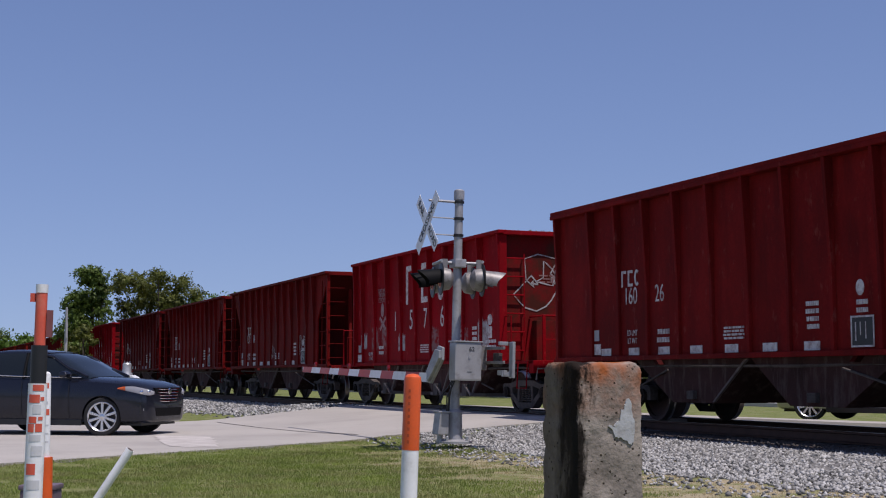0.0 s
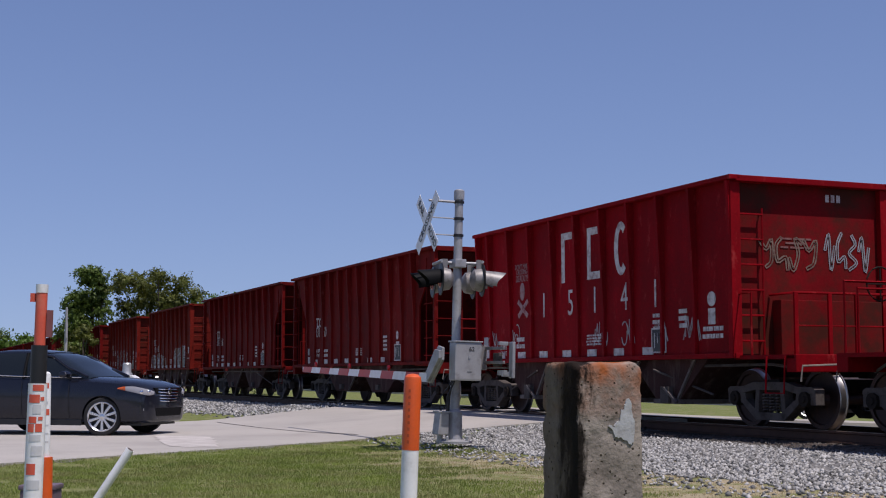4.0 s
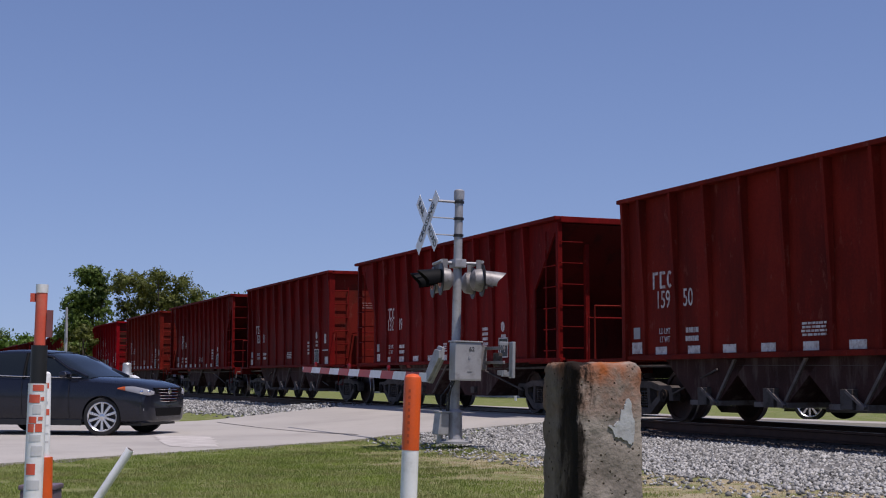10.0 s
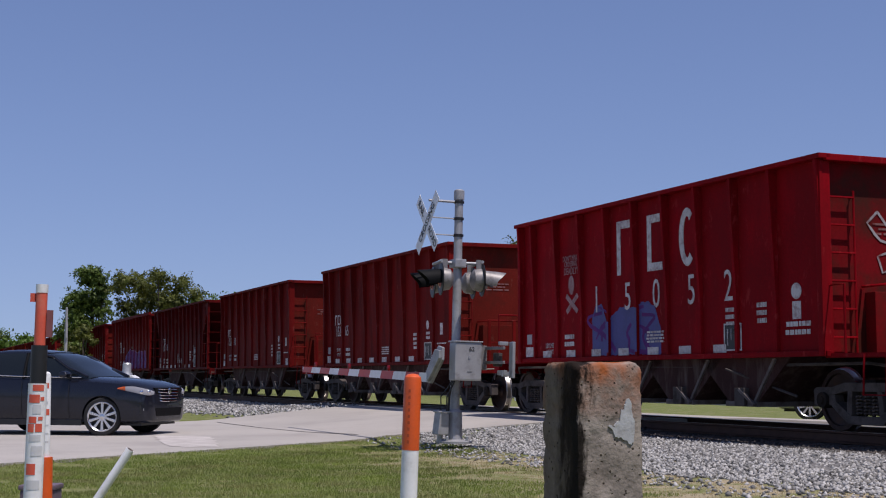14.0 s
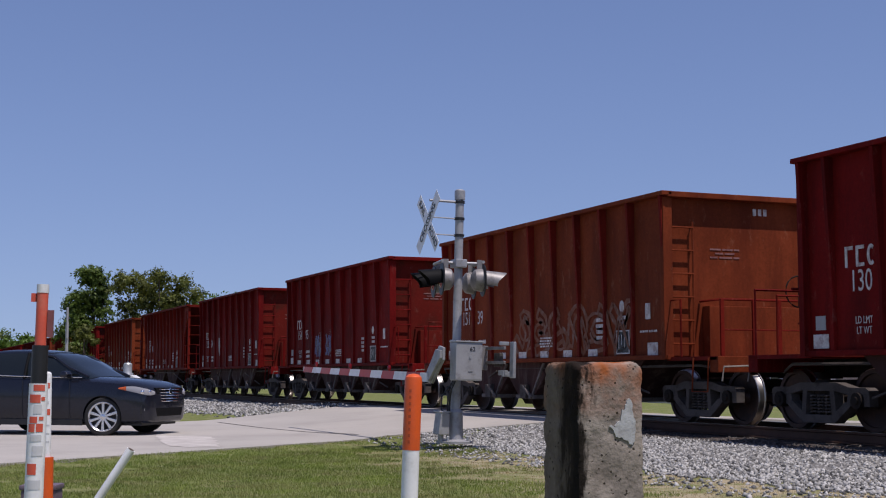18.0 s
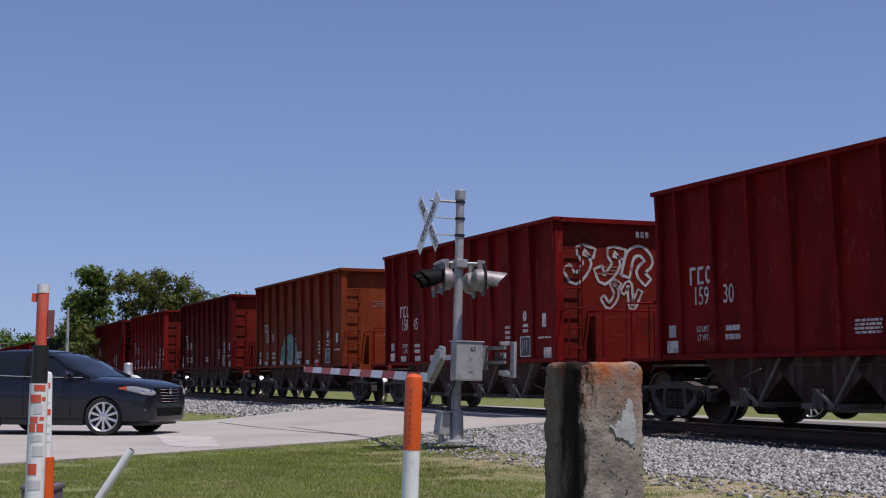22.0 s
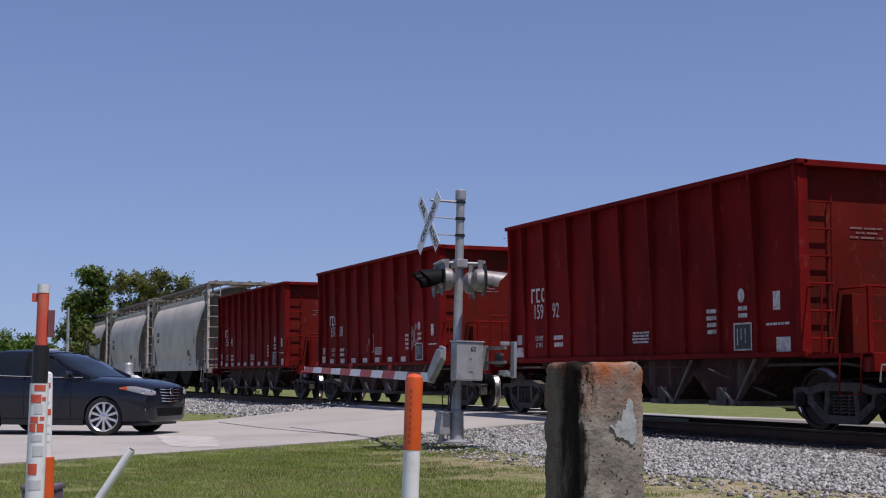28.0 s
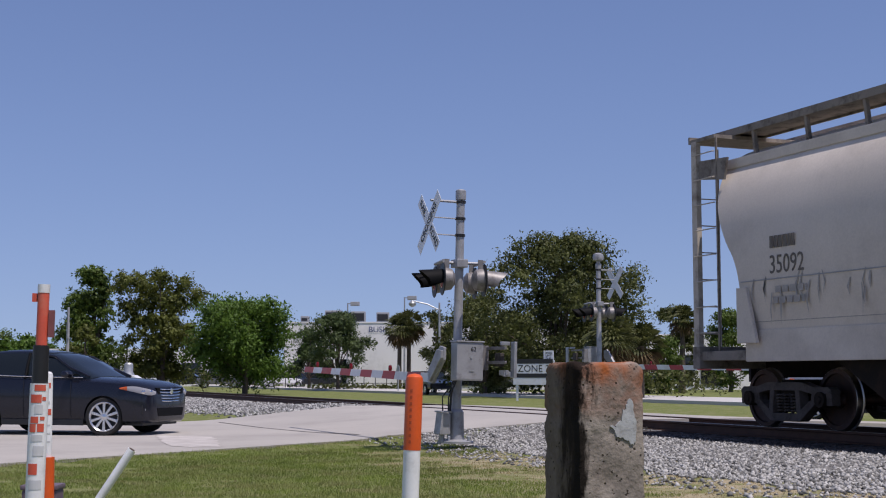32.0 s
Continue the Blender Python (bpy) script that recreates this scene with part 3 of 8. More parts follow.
def band(x0, x1, y0, y1):
    """Random places in a strip along the track, clear of road and rails, thinning at the outer edge."""
    def make(g, n):
        p = np.stack([g.uniform(x0, x1, n), y0 + (y1 - y0) * g.uniform(0, 1, n)], -1)
        keep = []
        for x, y in p:
            lim = rough_edge(x, -4.85) if y < 0 else 4.4
            inside = (y > lim) if y < 0 else (y < lim)
            if not inside and g.uniform() > 0.1:
                continue
            if steps(y, LEFT_EDGE) - 0.1 < x < steps(y, RIGHT_EDGE) + 0.1:
                continue
            if abs(abs(y) - 0.7535) < 0.09:
                continue
            keep.append((x, y))
        return np.array(keep)
    return make


f = Form()
for x0, x1 in ((-160, -36.2), (-22.6, 60)):
    xs = np.arange(x0, x1 + 0.01, 0.8)
    ys = [-4.9, -4.3, -3.5, -2.4, -1.4, -0.5, 0.5, 1.4, 2.4, 3.5, 4.4]
    n = len(xs)
    v = [(x, rough_edge(x, y) if y < -4.5 else y, ground_z(x, y) + (0.015 if abs(y) < 4.3 else -0.02)) for y in ys for x in xs]
    fc = [(j * n + i, j * n + i + 1, (j + 1) * n + i + 1, (j + 1) * n + i) for j in range(len(ys) - 1) for i in range(n - 1)]
    f.add(v, fc)
tagged(put("ballast_bed", f.mesh("ballast_bed", smooth=1.0), BALLAST), "grey crushed stone bed under the railway track", "ballast", kind="structure")
f = Form()
for x0, x1 in ((-160, -36.2), (-22.6, 60)):
    xs = np.arange(x0, x1 + 0.01, 0.8)
    n = len(xs)
    v = [(x, y + (0.25 * noise.noise((x * 1.1, y, 2)) if abs(y) > 1.5 else 0), -0.19 if abs(y) < 1.5 else -0.2) for y in (-2.1, -1.3, 1.3, 2.1) for x in xs]
    f.add(v, [(j * n + i, j * n + i + 1, (j + 1) * n + i + 1, (j + 1) * n + i) for j in range(3) for i in range(n - 1)])
tagged(put("track_bed", f.mesh("track_bed", smooth=1.0), TIE), "dark oil-stained ballast between and beside the rails", "track bed", kind="structure")
stones("ballast_stones", 46000, band(-23.4, -8, -5.8, -2.05), (0.014, 0.042), STONES, "loose grey crushed ballast stones", 1)
stones("oily_ballast_stones", 16000, band(-23.4, -8, -2.3, 1.2), (0.016, 0.042), DIRTY_STONES, "dark oily ballast stones between the rails", 6)
stones("far_ballast_stones", 16000, band(-75, -35, -5.4, 0.6), (0.035, 0.07), STONES, "grey crushed ballast stones beyond the road", 2)


def lawn_places(g, n, x0, x1, y0, y1, dry):
    p = np.stack([g.uniform(x0, x1, n), g.uniform(y0, y1, n)], -1)
    keep = []
    for x, y in p:
        if steps(y, LEFT_EDGE) - 0.02 < x < steps(y, RIGHT_EDGE) + 0.02:
            continue
        far = y - rough_edge(x, -4.9)
        if far > 0.1 and g.uniform() > 0.04:
            continue
        bare = noise.noise((x * 0.9, y * 0.9, 2)) + 0.5 * noise.noise((x * 2.6, y * 2.6, 7))
        edge = steps(far, [(-3.6, 0.0), (-0.4, 0.8)]) * steps(x, [(-22, 0.35), (-18, 1.0)])
        isdry = bare * 0.7 + edge > 0.42
        if isdry != dry:
            continue
        keep.append((x, y))
    return np.array(keep)


g = np.random.default_rng(5)
blades("lawn_grass", lawn_places(g, 230000, -25, -9, -13.5, -4.6, False), (0.018, 0.05), 0.008, BLADES, "short green mown grass", 2)
blades("dry_grass", lawn_places(g, 60000, -25, -9, -10, -4.2, True), (0.008, 0.03), 0.009, DRY_BLADES, "thin dry yellowed grass by the ballast", 3)

# ---------------------------------------------------------------- train
PITCH_CAR = 13.796


def travel(t):
    """How far the train has come at t seconds."""
    return 19.3834 * t + 0.30869 * t ** 2 / 32 - 0.27884 * t ** 3 / 1024 + 0.2064 * t ** 4 / 32768


WHEEL_R = 0.457


def wheelset_mesh():
    f = Form()
    for s in (-1, 1):
        y0 = s * 0.80
        # outer face to flange: hub, plate, rim, tread
        prof = [(0.0, 0.80), (0.085, 0.80), (0.10, 0.775), (0.13, 0.735), (0.33, 0.755), (0.375, 0.765), (0.385, 0.795)]
        f.turn([(r, s * h) for r, h in prof] + [(0.447, s * 0.795)], "y", 28, slot=0, caps=False)
        f.turn([(0.447, s * 0.795), (0.455, s * 0.785), (0.457, s * 0.72), (0.462, s * 0.695), (0.482, s * 0.685), (0.482, s * 0.67)], "y", 28, slot=1, caps=False)
        f.turn([(0.482, s * 0.67), (0.40, s * 0.66), (0.37, s * 0.68), (0.15, s * 0.69), (0.1, s * 0.65)], "y", 28, caps=False)
        f.turn([(0.07, s * 0.80), (0.07, s * 0.97), (0.05, s * 0.98)], "y", 10)
    f.turn([(0.085, -0.66), (0.085, 0.66)], "y", 12)
    return f.mesh("wheelset", smooth=0.6)


def side_frame_mesh():
    """A cast truck side frame with its two windows, spring nest between."""
    f = Form()
    outer = [(-1.12, 0.60), (-1.05, 0.64), (-0.72, 0.64), (-0.42, 0.71), (0.42, 0.71), (0.72, 0.64), (1.05, 0.64), (1.12, 0.60), (1.12, 0.40), (1.06, 0.36), (0.72, 0.40), (0.36, 0.14), (-0.36, 0.14), (-0.72, 0.40), (-1.06, 0.36), (-1.12, 0.40)]
    top = [(-1.12, 0.60), (-1.05, 0.64), (-0.72, 0.64), (-0.42, 0.71), (0.42, 0.71), (0.72, 0.64), (1.05, 0.64), (1.12, 0.60), (1.12, 0.54), (0.70, 0.53), (0.40, 0.585), (-0.40, 0.585), (-0.70, 0.53), (-1.12, 0.54)]
    low = [(-0.72, 0.45), (-0.60, 0.43), (-0.30, 0.24), (0.30, 0.24), (0.60, 0.43), (0.72, 0.45), (0.72, 0.37), (0.36, 0.12), (-0.36, 0.12), (-0.72, 0.37)]
    f.prism(top, -0.09, 0.09, "y")
    f.prism(low, -0.09, 0.09, "y")
    for s in (-1, 1):
        f.prism([(s * 0.26, 0.6), (s * 0.36, 0.6), (s * 0.40, 0.24), (s * 0.30, 0.2)], -0.085, 0.085, "y")
        f.prism([(s * 0.66, 0.56), (s * 0.80, 0.56), (s * 0.78, 0.38), (s * 0.62, 0.38)], -0.08, 0.08, "y")
        f.prism([(s * 1.12, 0.58), (s * 0.98, 0.58), (s * 1.0, 0.37), (s * 1.12, 0.37)], -0.08, 0.08, "y")
    return f.mesh("side_frame", bevel=0.012)


def bearing_mesh():
    return Form().turn([(0.0, -0.13), (0.05, -0.13), (0.06, -0.11), (0.115, -0.11), (0.12, -0.02), (0.12, 0.08), (0.05, 0.08)], "y", 14).mesh("bearing", smooth=0.6)


def spring_mesh():
    f = Form()
    for cx in (-0.17, 0.0, 0.17):
        path = [(cx + 0.068 * math.cos(a * 0.7), 0.068 * math.sin(a * 0.7), 0.245 + 0.0052 * a) for a in range(0, 55)]
        f.tube(path, 0.017, 5)
    return f.mesh("spring", smooth=0.9)


def truck(car, x, names):
    """One four-wheel truck; returns its two wheelsets."""
    frame_mat = names
    b = put("bolster", kept("bolster", lambda: Form().prism([(-0.2, 0.5), (0.2, 0.5), (0.16, 0.75), (-0.16, 0.75)], -1.0, 1.0, "y").mesh("bolster", bevel=0.02)), GRIME_SHADE, car, (x, 0, 0))
    for s in (-1, 1):
        fr = put("side_frame", kept("side_frame", side_frame_mesh), frame_mat, car, (x, s * 0.99, 0))
        put("spring", kept("spring", spring_mesh), FRAME_GREY, fr)
        for a in (-0.89, 0.89):
            put("bearing", kept("bearing", bearing_mesh), GRIME_SHADE, fr, pose(a, s * 0.02, WHEEL_R, 0, 0, 0 if s < 0 else 180))
    out = []
    for a in (-0.89, 0.89):
        out.append(put("wheelset", kept("wheelset", wheelset_mesh), [WHEEL, TREAD], car, (x + a, 0, WHEEL_R)))
    put("brake_beam", kept("brake_beam", lambda: Form().box(-0.05, 0.05, -0.75, 0.75, 0.34, 0.42).box(-0.42, -0.3, -0.82, -0.7, 0.28, 0.6).box(-0.42, -0.3, 0.7, 0.82, 0.28, 0.6).mesh("brake_beam")), GRIME_SHADE, car, (x, 0, 0))
    return out


def coupler_mesh():
    f = Form().box(-0.65, 0.05, -0.07, 0.07, 0.76, 0.94)
    f.prism([(0.0, -0.16), (0.22, -0.17), (0.26, -0.05), (0.14, 0.0), (0.16, 0.14), (0.05, 0.17)], 0.7, 1.0, "z")
    return f.mesh("coupler", bevel=0.015)


def rung(car, p, q, out, mat, r=0.011):
    """A ladder rung: a bar with two feet that stand off the sheet."""
    p, q, out = Vector(p), Vector(q), Vector(out)
    key = "rung %s %s %s" % (tuple(np.round(q - p, 3)), tuple(np.round(out, 3)), r)
    d = q - p
    me = kept(key, lambda: Form().tube([(0, 0, 0), out, out + d, d], r, 5).mesh("rung"))
    put("rung", me, mat, car, p)


def side_text(car, text, x, z, size, mat=None, y=-1.456, name="lettering", squeeze=0.85):
    put(name, lettering(text, size), mat or STENCIL, car, pose(x, y, z, 90) @ Matrix.Diagonal((squeeze, 1.15, 1, 1)))


def plaque(car, x, z, w, h, mat=None, y=-1.455, name="stencil_block"):
    me = kept("plaque %.3f %.3f" % (w, h), lambda: Form().box(-w / 2, w / 2, -0.003, 0.003, -h / 2, h / 2).mesh("plaque"))
    put(name, me, mat or STENCIL, car, (x, y, z))


def bars(car, x, z, w, n, gap, seed, mat=None, y=-1.456, name="stencil_mark"):
    """Small unreadable lines of stencilling."""
    r = random.Random(seed)
    f = Form()
    for i in range(n):
        x0 = -w / 2 + r.uniform(0, 0.1) * w
        while x0 < w / 2:
            step = r.uniform(0.1, 0.25) * w
            f.box(x0, min(x0 + step * 0.8, w / 2), -0.002, 0.002, -i * gap - gap * 0.3, -i * gap + gap * 0.3)
            x0 += step
    tagged(put(name, f.mesh(name), mat or STENCIL, car, (x, y, z)), kind="stuff")


def rib_mesh(deep, h0, h1, kink):
    """A pressed side stake: deep at the top chord, shallow below the kink."""
    f = Form()
    pts = [(0, h0), (-0.05, h0), (-0.05, kink), (-deep, h1), (0, h1)]
    n = len(pts)
    v = []
    for y, z in pts:
        w = 0.05 if y == 0 else 0.034
        v += [(-w, y, z), (w, y, z)]
    fc = [(2 * i, 2 * i + 2, 2 * i + 3, 2 * i + 1) for i in range(n - 1)]
    fc += [tuple(2 * i for i in range(n))[::-1], tuple(2 * i + 1 for i in range(n)), (2 * n - 2, 0, 1, 2 * n - 1)]
    return f.add(v, fc).mesh("rib", bevel=0.008)


ZT, ZS = 3.956, 1.08
# where the side stakes stand on each kind of car
STAKES = {"A": [-4.94] + [-4.35 + 1.02 * i for i in range(9)] + [4.94], "B": [-4.76 + 0.86 * i for i in range(12)], "C": [-6.12] + [-4.77 + 1.005 * i for i in range(11)] + [6.12]}
YS = 1.43


def scrawl(car, x, z, w, h, mat, seed, letters=5, thick=0.05, y=-1.4525, name="spray_paint", end=False):
    """Sprayed loops and strokes that cannot be read, flat on the sheet."""
    r = random.Random(seed)
    f = Form()
    for k in range(letters):
        cx = -w / 2 + (k + 0.5) * w / letters
        for stroke in range(2):
            if r.random() < 0.55:
                # a rounded stroke
                x0, z0, a = cx + r.uniform(-0.2, 0.2) * w / letters, r.uniform(-0.2, 0.2) * h, r.uniform(0, 6.28)
                sx, sz, turn = w / letters * r.uniform(0.25, 0.5), h * r.uniform(0.25, 0.48), r.choice((-1, 1)) * r.uniform(0.7, 1.5) * math.pi
                arc = [Vector((x0 + sx * math.cos(a + turn * i / 12), 0, z0 + sz * math.sin(a + turn * i / 12))) for i in range(13)]
                v = []
                for i, p in enumerate(arc):
                    d = (arc[min(i + 1, 12)] - arc[max(i - 1, 0)]).normalized()
                    nrm = Vector((-d.z, 0, d.x)) * thick * r.uniform(0.42, 0.58)
                    v += [p + nrm, p - nrm]
                lift = Vector((0, -0.0004 * (1 + k * 8 + stroke * 4), 0))
                f.add([p + lift for p in v], [(2 * i, 2 * i + 1, 2 * i + 3, 2 * i + 2) for i in range(12)])
                continue
            # a few straight strokes with tight bends
            wide = w / letters
            knots = [Vector((cx + (i / 3 - 0.5 + r.uniform(-0.2, 0.2)) * wide, 0, (0.5 if (i + k) % 2 else -0.5) * h * r.uniform(0.5, 1.0))) for i in range(4)]
            for j, (p, q) in enumerate(zip(knots, knots[1:])):
                lift = Vector((0, -0.0004 * (1 + k * 8 + stroke * 4 + j), 0))
                d = (q - p).normalized()
                nrm = Vector((-d.z, 0, d.x)) * thick * r.uniform(0.4, 0.6)
                p, q = p - d * thick * 0.4, q + d * thick * 0.4
                f.add([u + lift for u in (p + nrm, p - nrm, q - nrm * 0.8, q + nrm * 0.8)], [(0, 1, 2, 3)])
    tagged(put(name, f.mesh(name), mat, car, pose(4.898, x, z, 0, 0, 90) if end else (x, y, z)), kind="stuff")


def blot(car, x, z, w, h, mat, seed, y=-1.4515, name="spray_paint"):
    """A ragged painted-over area."""
    f = Form()
    n = 40
    top = [(-w / 2 + w * i / n, h / 2 * (0.75 + 0.5 * noise.noise((i * 0.35, seed, 0)) + 0.2 * noise.noise((i * 1.1, seed, 3)))) for i in range(n + 1)]
    low = [(-w / 2 + w * i / n, -h / 2 * (0.8 + 0.4 * noise.noise((i * 0.4, seed, 6)))) for i in range(n + 1)]
    v = [(a, 0, b) for a, b in top] + [(a, 0, b) for a, b in low]
    f.add(v, [(i, n + 1 + i, n + 2 + i, i + 1) for i in range(n)])
    put(name, f.mesh(name), mat, car, (x, y, z))


SPRAY = {
    "white": material("white_spray", (0.36, 0.34, 0.34), 0.6, 0, 0.2, 3, 40, 0.03, (0.16, 0.045, 0.04), 0.9, shine=0.1),
    "purple": material("purple_spray", (0.21, 0.03, 0.17), 0.6, 0, 0.4, 1.4, 30, 0.03, (0.045, 0.02, 0.13), 0.95, shine=0.15),
    "teal": material("teal_spray", (0.085, 0.19, 0.17), 0.6, 0, 0.25, 3, 40, 0.03, (0.12, 0.10, 0.09), 0.6),
    "grey": material("grey_spray", (0.26, 0.27, 0.29), 0.6, 0, 0.3, 3, 40, 0.03, (0.13, 0.09, 0.09), 0.7),
    "pale_blue": material("pale_blue_spray", (0.2, 0.24, 0.42), 0.6, 0, 0.2, 3, 40, 0.03, (0.14, 0.08, 0.12), 0.7, shine=0.1),
    "buff": material("buff_spray", (0.21, 0.15, 0.12), 0.7, 0, 0.4, 4, 40, 0.03, (0.10, 0.03, 0.025), 0.9, shine=0.08),
    "flake": material("flaking_paint", (0.24, 0.12, 0.12), 0.7, 0, 0.3, 4, 40, 0.05, (0.25, 0.01, 0.012), 1.0, shine=0.05, spread=(0.44, 0.58)),
    "bone": material("bone_spray", (0.25, 0.2, 0.165), 0.6, 0, 0.3, 2.2, 40, 0.03, (0.13, 0.055, 0.045), 0.8, shine=0.1),
    "charcoal": material("charcoal_spray", (0.028, 0.03, 0.036), 0.6, 0, 0.3, 3, 40, 0.03, (0.09, 0.05, 0.045), 0.6, shine=0.1),
    "brick": material("brick_spray", (0.17, 0.022, 0.03), 0.6, 0, 0.2, 3, 40, 0.03, shine=0.1),
    "violet": material("violet_spray", (0.11, 0.03, 0.16), 0.6, 0, 0.3, 2, 40, 0.03, (0.16, 0.03, 0.14), 0.7, shine=0.1),
    "lilac": material("lilac_spray", (0.32, 0.2, 0.34), 0.6, 0, 0.3, 4, 40, 0.03, (0.12, 0.04, 0.09), 0.8, shine=0.1),
    "haze": material("thin_grey_spray", (0.19, 0.075, 0.045), 0.6, 0, 0.3, 3, 40, 0.03, (0.26, 0.2, 0.18), 0.7, shine=0.1),
    "blue": material("blue_spray", (0.06, 0.06, 0.22), 0.6, 0, 0.3, 3, 40, 0.03),
}


# bent strokes for sprayed shapes that spell nothing
SKELETONS = [
    [(-0.42, 0.05), (-0.15, 0.42), (0.0, -0.05), (0.12, -0.44), (0.42, 0.15)],
    [(-0.4, -0.35), (-0.3, 0.3), (0.05, 0.44), (0.35, 0.1), (0.1, -0.2), (0.3, -0.45)],
    [(-0.45, 0.38), (-0.05, 0.12), (0.38, 0.42), (0.3, -0.2), (-0.15, -0.42)],
    [(-0.35, -0.42), (0.3, -0.25), (-0.25, 0.0), (0.28, 0.2), (-0.1, 0.45)],
    [(0.0, 0.45), (-0.38, 0.2), (-0.2, -0.2), (0.25, -0.1), (0.4, -0.42)],
    [(-0.42, -0.1), (-0.1, -0.42), (0.2, 0.0), (-0.05, 0.4), (0.42, 0.3)],
]


def ribbon(f, path, t, y, r):
    """A flat stroke of width t along (x, z) points."""
    v = []
    n = len(path)
    for i, p in enumerate(path):
        d = (Vector(path[min(i + 1, n - 1)]) - Vector(path[max(i - 1, 0)])).normalized()
        q = Vector((-d.y, d.x)) * t * 0.5 * r.uniform(0.8, 1.2)
        v += [(p[0] + q.x, y, p[1] + q.y), (p[0] - q.x, y, p[1] - q.y)]
    f.add(v, [(2 * i, 2 * i + 1, 2 * i + 3, 2 * i + 2) for i in range(n - 1)])


def rounded(pts, k=5):
    a = smooth_rows(pts, k)
    return [(p[0], p[1]) for p in a]


def throw_up(car, x, z, w, h, mat, seed, letters=4, fat=0.3, thick=0.045, fill=None, y=-1.4545, end=False):
    """Sprayed fat letters that cannot be read: each a bent stroke drawn in outline, some filled."""
    r = random.Random(seed)
    line, face = Form(), Form()
    for k in range(letters):
        wide = w / letters
        cx = -w / 2 + (k + 0.5) * wide
        lean = r.uniform(-0.15, 0.2)
        skel = [(cx + (a + lean * b + r.uniform(-0.05, 0.05)) * wide * 1.05, b * h * r.uniform(0.85, 1.05)) for a, b in SKELETONS[r.randrange(len(SKELETONS))]]
        path = rounded(skel, 4)
        n = len(path)
        left, right = [], []
        for i, p in enumerate(path):
            d = (Vector(path[min(i + 1, n - 1)]) - Vector(path[max(i - 1, 0)])).normalized()
            q = Vector((-d.y, d.x)) * fat * min(wide, h) * 0.42
            left.append((p[0] + q.x, p[1] + q.y))
            right.append((p[0] - q.x, p[1] - q.y))
        loop = left + right[::-1] + left[:1]
        ribbon(line, loop, thick, -0.002 - 0.0003 * k, r)
        if fill:
            ribbon(face, path, fat * min(wide, h) * 0.8, -0.0003 * k, r)
    at = pose(4.898, x, z, 0, 0, 90) if end else Matrix.Translation((x, y, z))
    if fill:
        tagged(put("spray_paint", face.mesh("spray_paint"), fill, car, at), kind="stuff")
    tagged(put("spray_paint", line.mesh("spray_paint"), mat, car, at), kind="stuff")


def mural(car, x0, x1, z0, tops, fill, edge, inner, seed, y=-1.4515, kind="A"):
    """One solid sprayed field with a bumpy upper outline, a pale edge line and loose inner shapes. tops: (share of the width, height)."""
    r = random.Random(seed)
    n = 90
    top = []
    for i in range(n + 1):
        q = i / n
        z = steps(q, tops) + 0.035 * noise.noise((q * 22, seed, 0)) + 0.02 * noise.noise((q * 60, seed, 2))
        top.append((x0 + (x1 - x0) * q, z))
    f = Form()
    low = [z0 + 0.03 * noise.noise((i * 0.3, seed, 4)) for i in range(n + 1)]
    f.add([(a, 0, b) for a, b in top] + [(a, 0, c) for (a, b), c in zip(top, low)], [(i, n + 1 + i, n + 2 + i, i + 1) for i in range(n)])
    tagged(put("spray_paint", f.mesh("spray_paint"), fill, car, (0, y, 0)), kind="stuff")
    f = Form()
    ribbon(f, top, 0.03, 0, r)
    tagged(put("spray_paint", f.mesh("spray_paint"), edge, car, (0, y - 0.006, 0)), kind="stuff")
    for mat, many, k in inner:
        f = Form()
        for j in range(many):
            q = r.uniform(0.04, 0.96)
            hi = steps(q, tops)
            cx, cz = x0 + (x1 - x0) * q, r.uniform(z0 + 0.1, hi - 0.12)
            pts = [(cx + r.uniform(-0.3, 0.3), min(max(cz + (0.5 - i / 4) * r.uniform(0.4, 0.9), z0 + 0.05), hi - 0.04)) for i in range(5)]
            ribbon(f, rounded(pts, 4), k * r.uniform(0.5, 1.3), -0.0003 * j, r)
        tagged(put("spray_paint", f.mesh("spray_paint"), mat, car, (0, y - 0.002 - k * 0.005, 0)), kind="stuff")
    # the paint runs over the stakes too
    for rx in STAKES[kind]:
        if x0 + 0.08 < rx < x1 - 0.08:
            hi = steps((rx - x0) / (x1 - x0), tops)
            put("spray_paint", Form().box(-0.035, 0.035, -0.0015, 0.0015, z0 + 0.05, hi - 0.03).mesh("spray_paint"), fill, car, (rx, -1.5035, 0))


def owner_shape(i, w, h, t):
    """Plain flat shapes in place of the owner's initials: an angle, a bracket, an arc."""
    def make():
        if i == 0:
            pts = [(-w, -h), (-w + t, -h), (-w + t, h - t), (w, h - t), (w, h), (-w, h)]
        elif i == 1:
            pts = [(-w, -h), (w, -h), (w, -h + t), (-w + t, -h + t), (-w + t, h - t), (w, h - t), (w, h), (-w, h)]
        else:
            a = [math.radians(50 + 260 * k / 16) for k in range(17)]
            pts = [(w * math.cos(q), h * math.sin(q)) for q in a] + [((w - t) * math.cos(q), (h - t) * math.sin(q)) for q in a[::-1]]
        return Form().prism(pts, -0.003, 0.003, "y").mesh("owner_mark")
    return kept("owner %d %s" % (i, w), make)


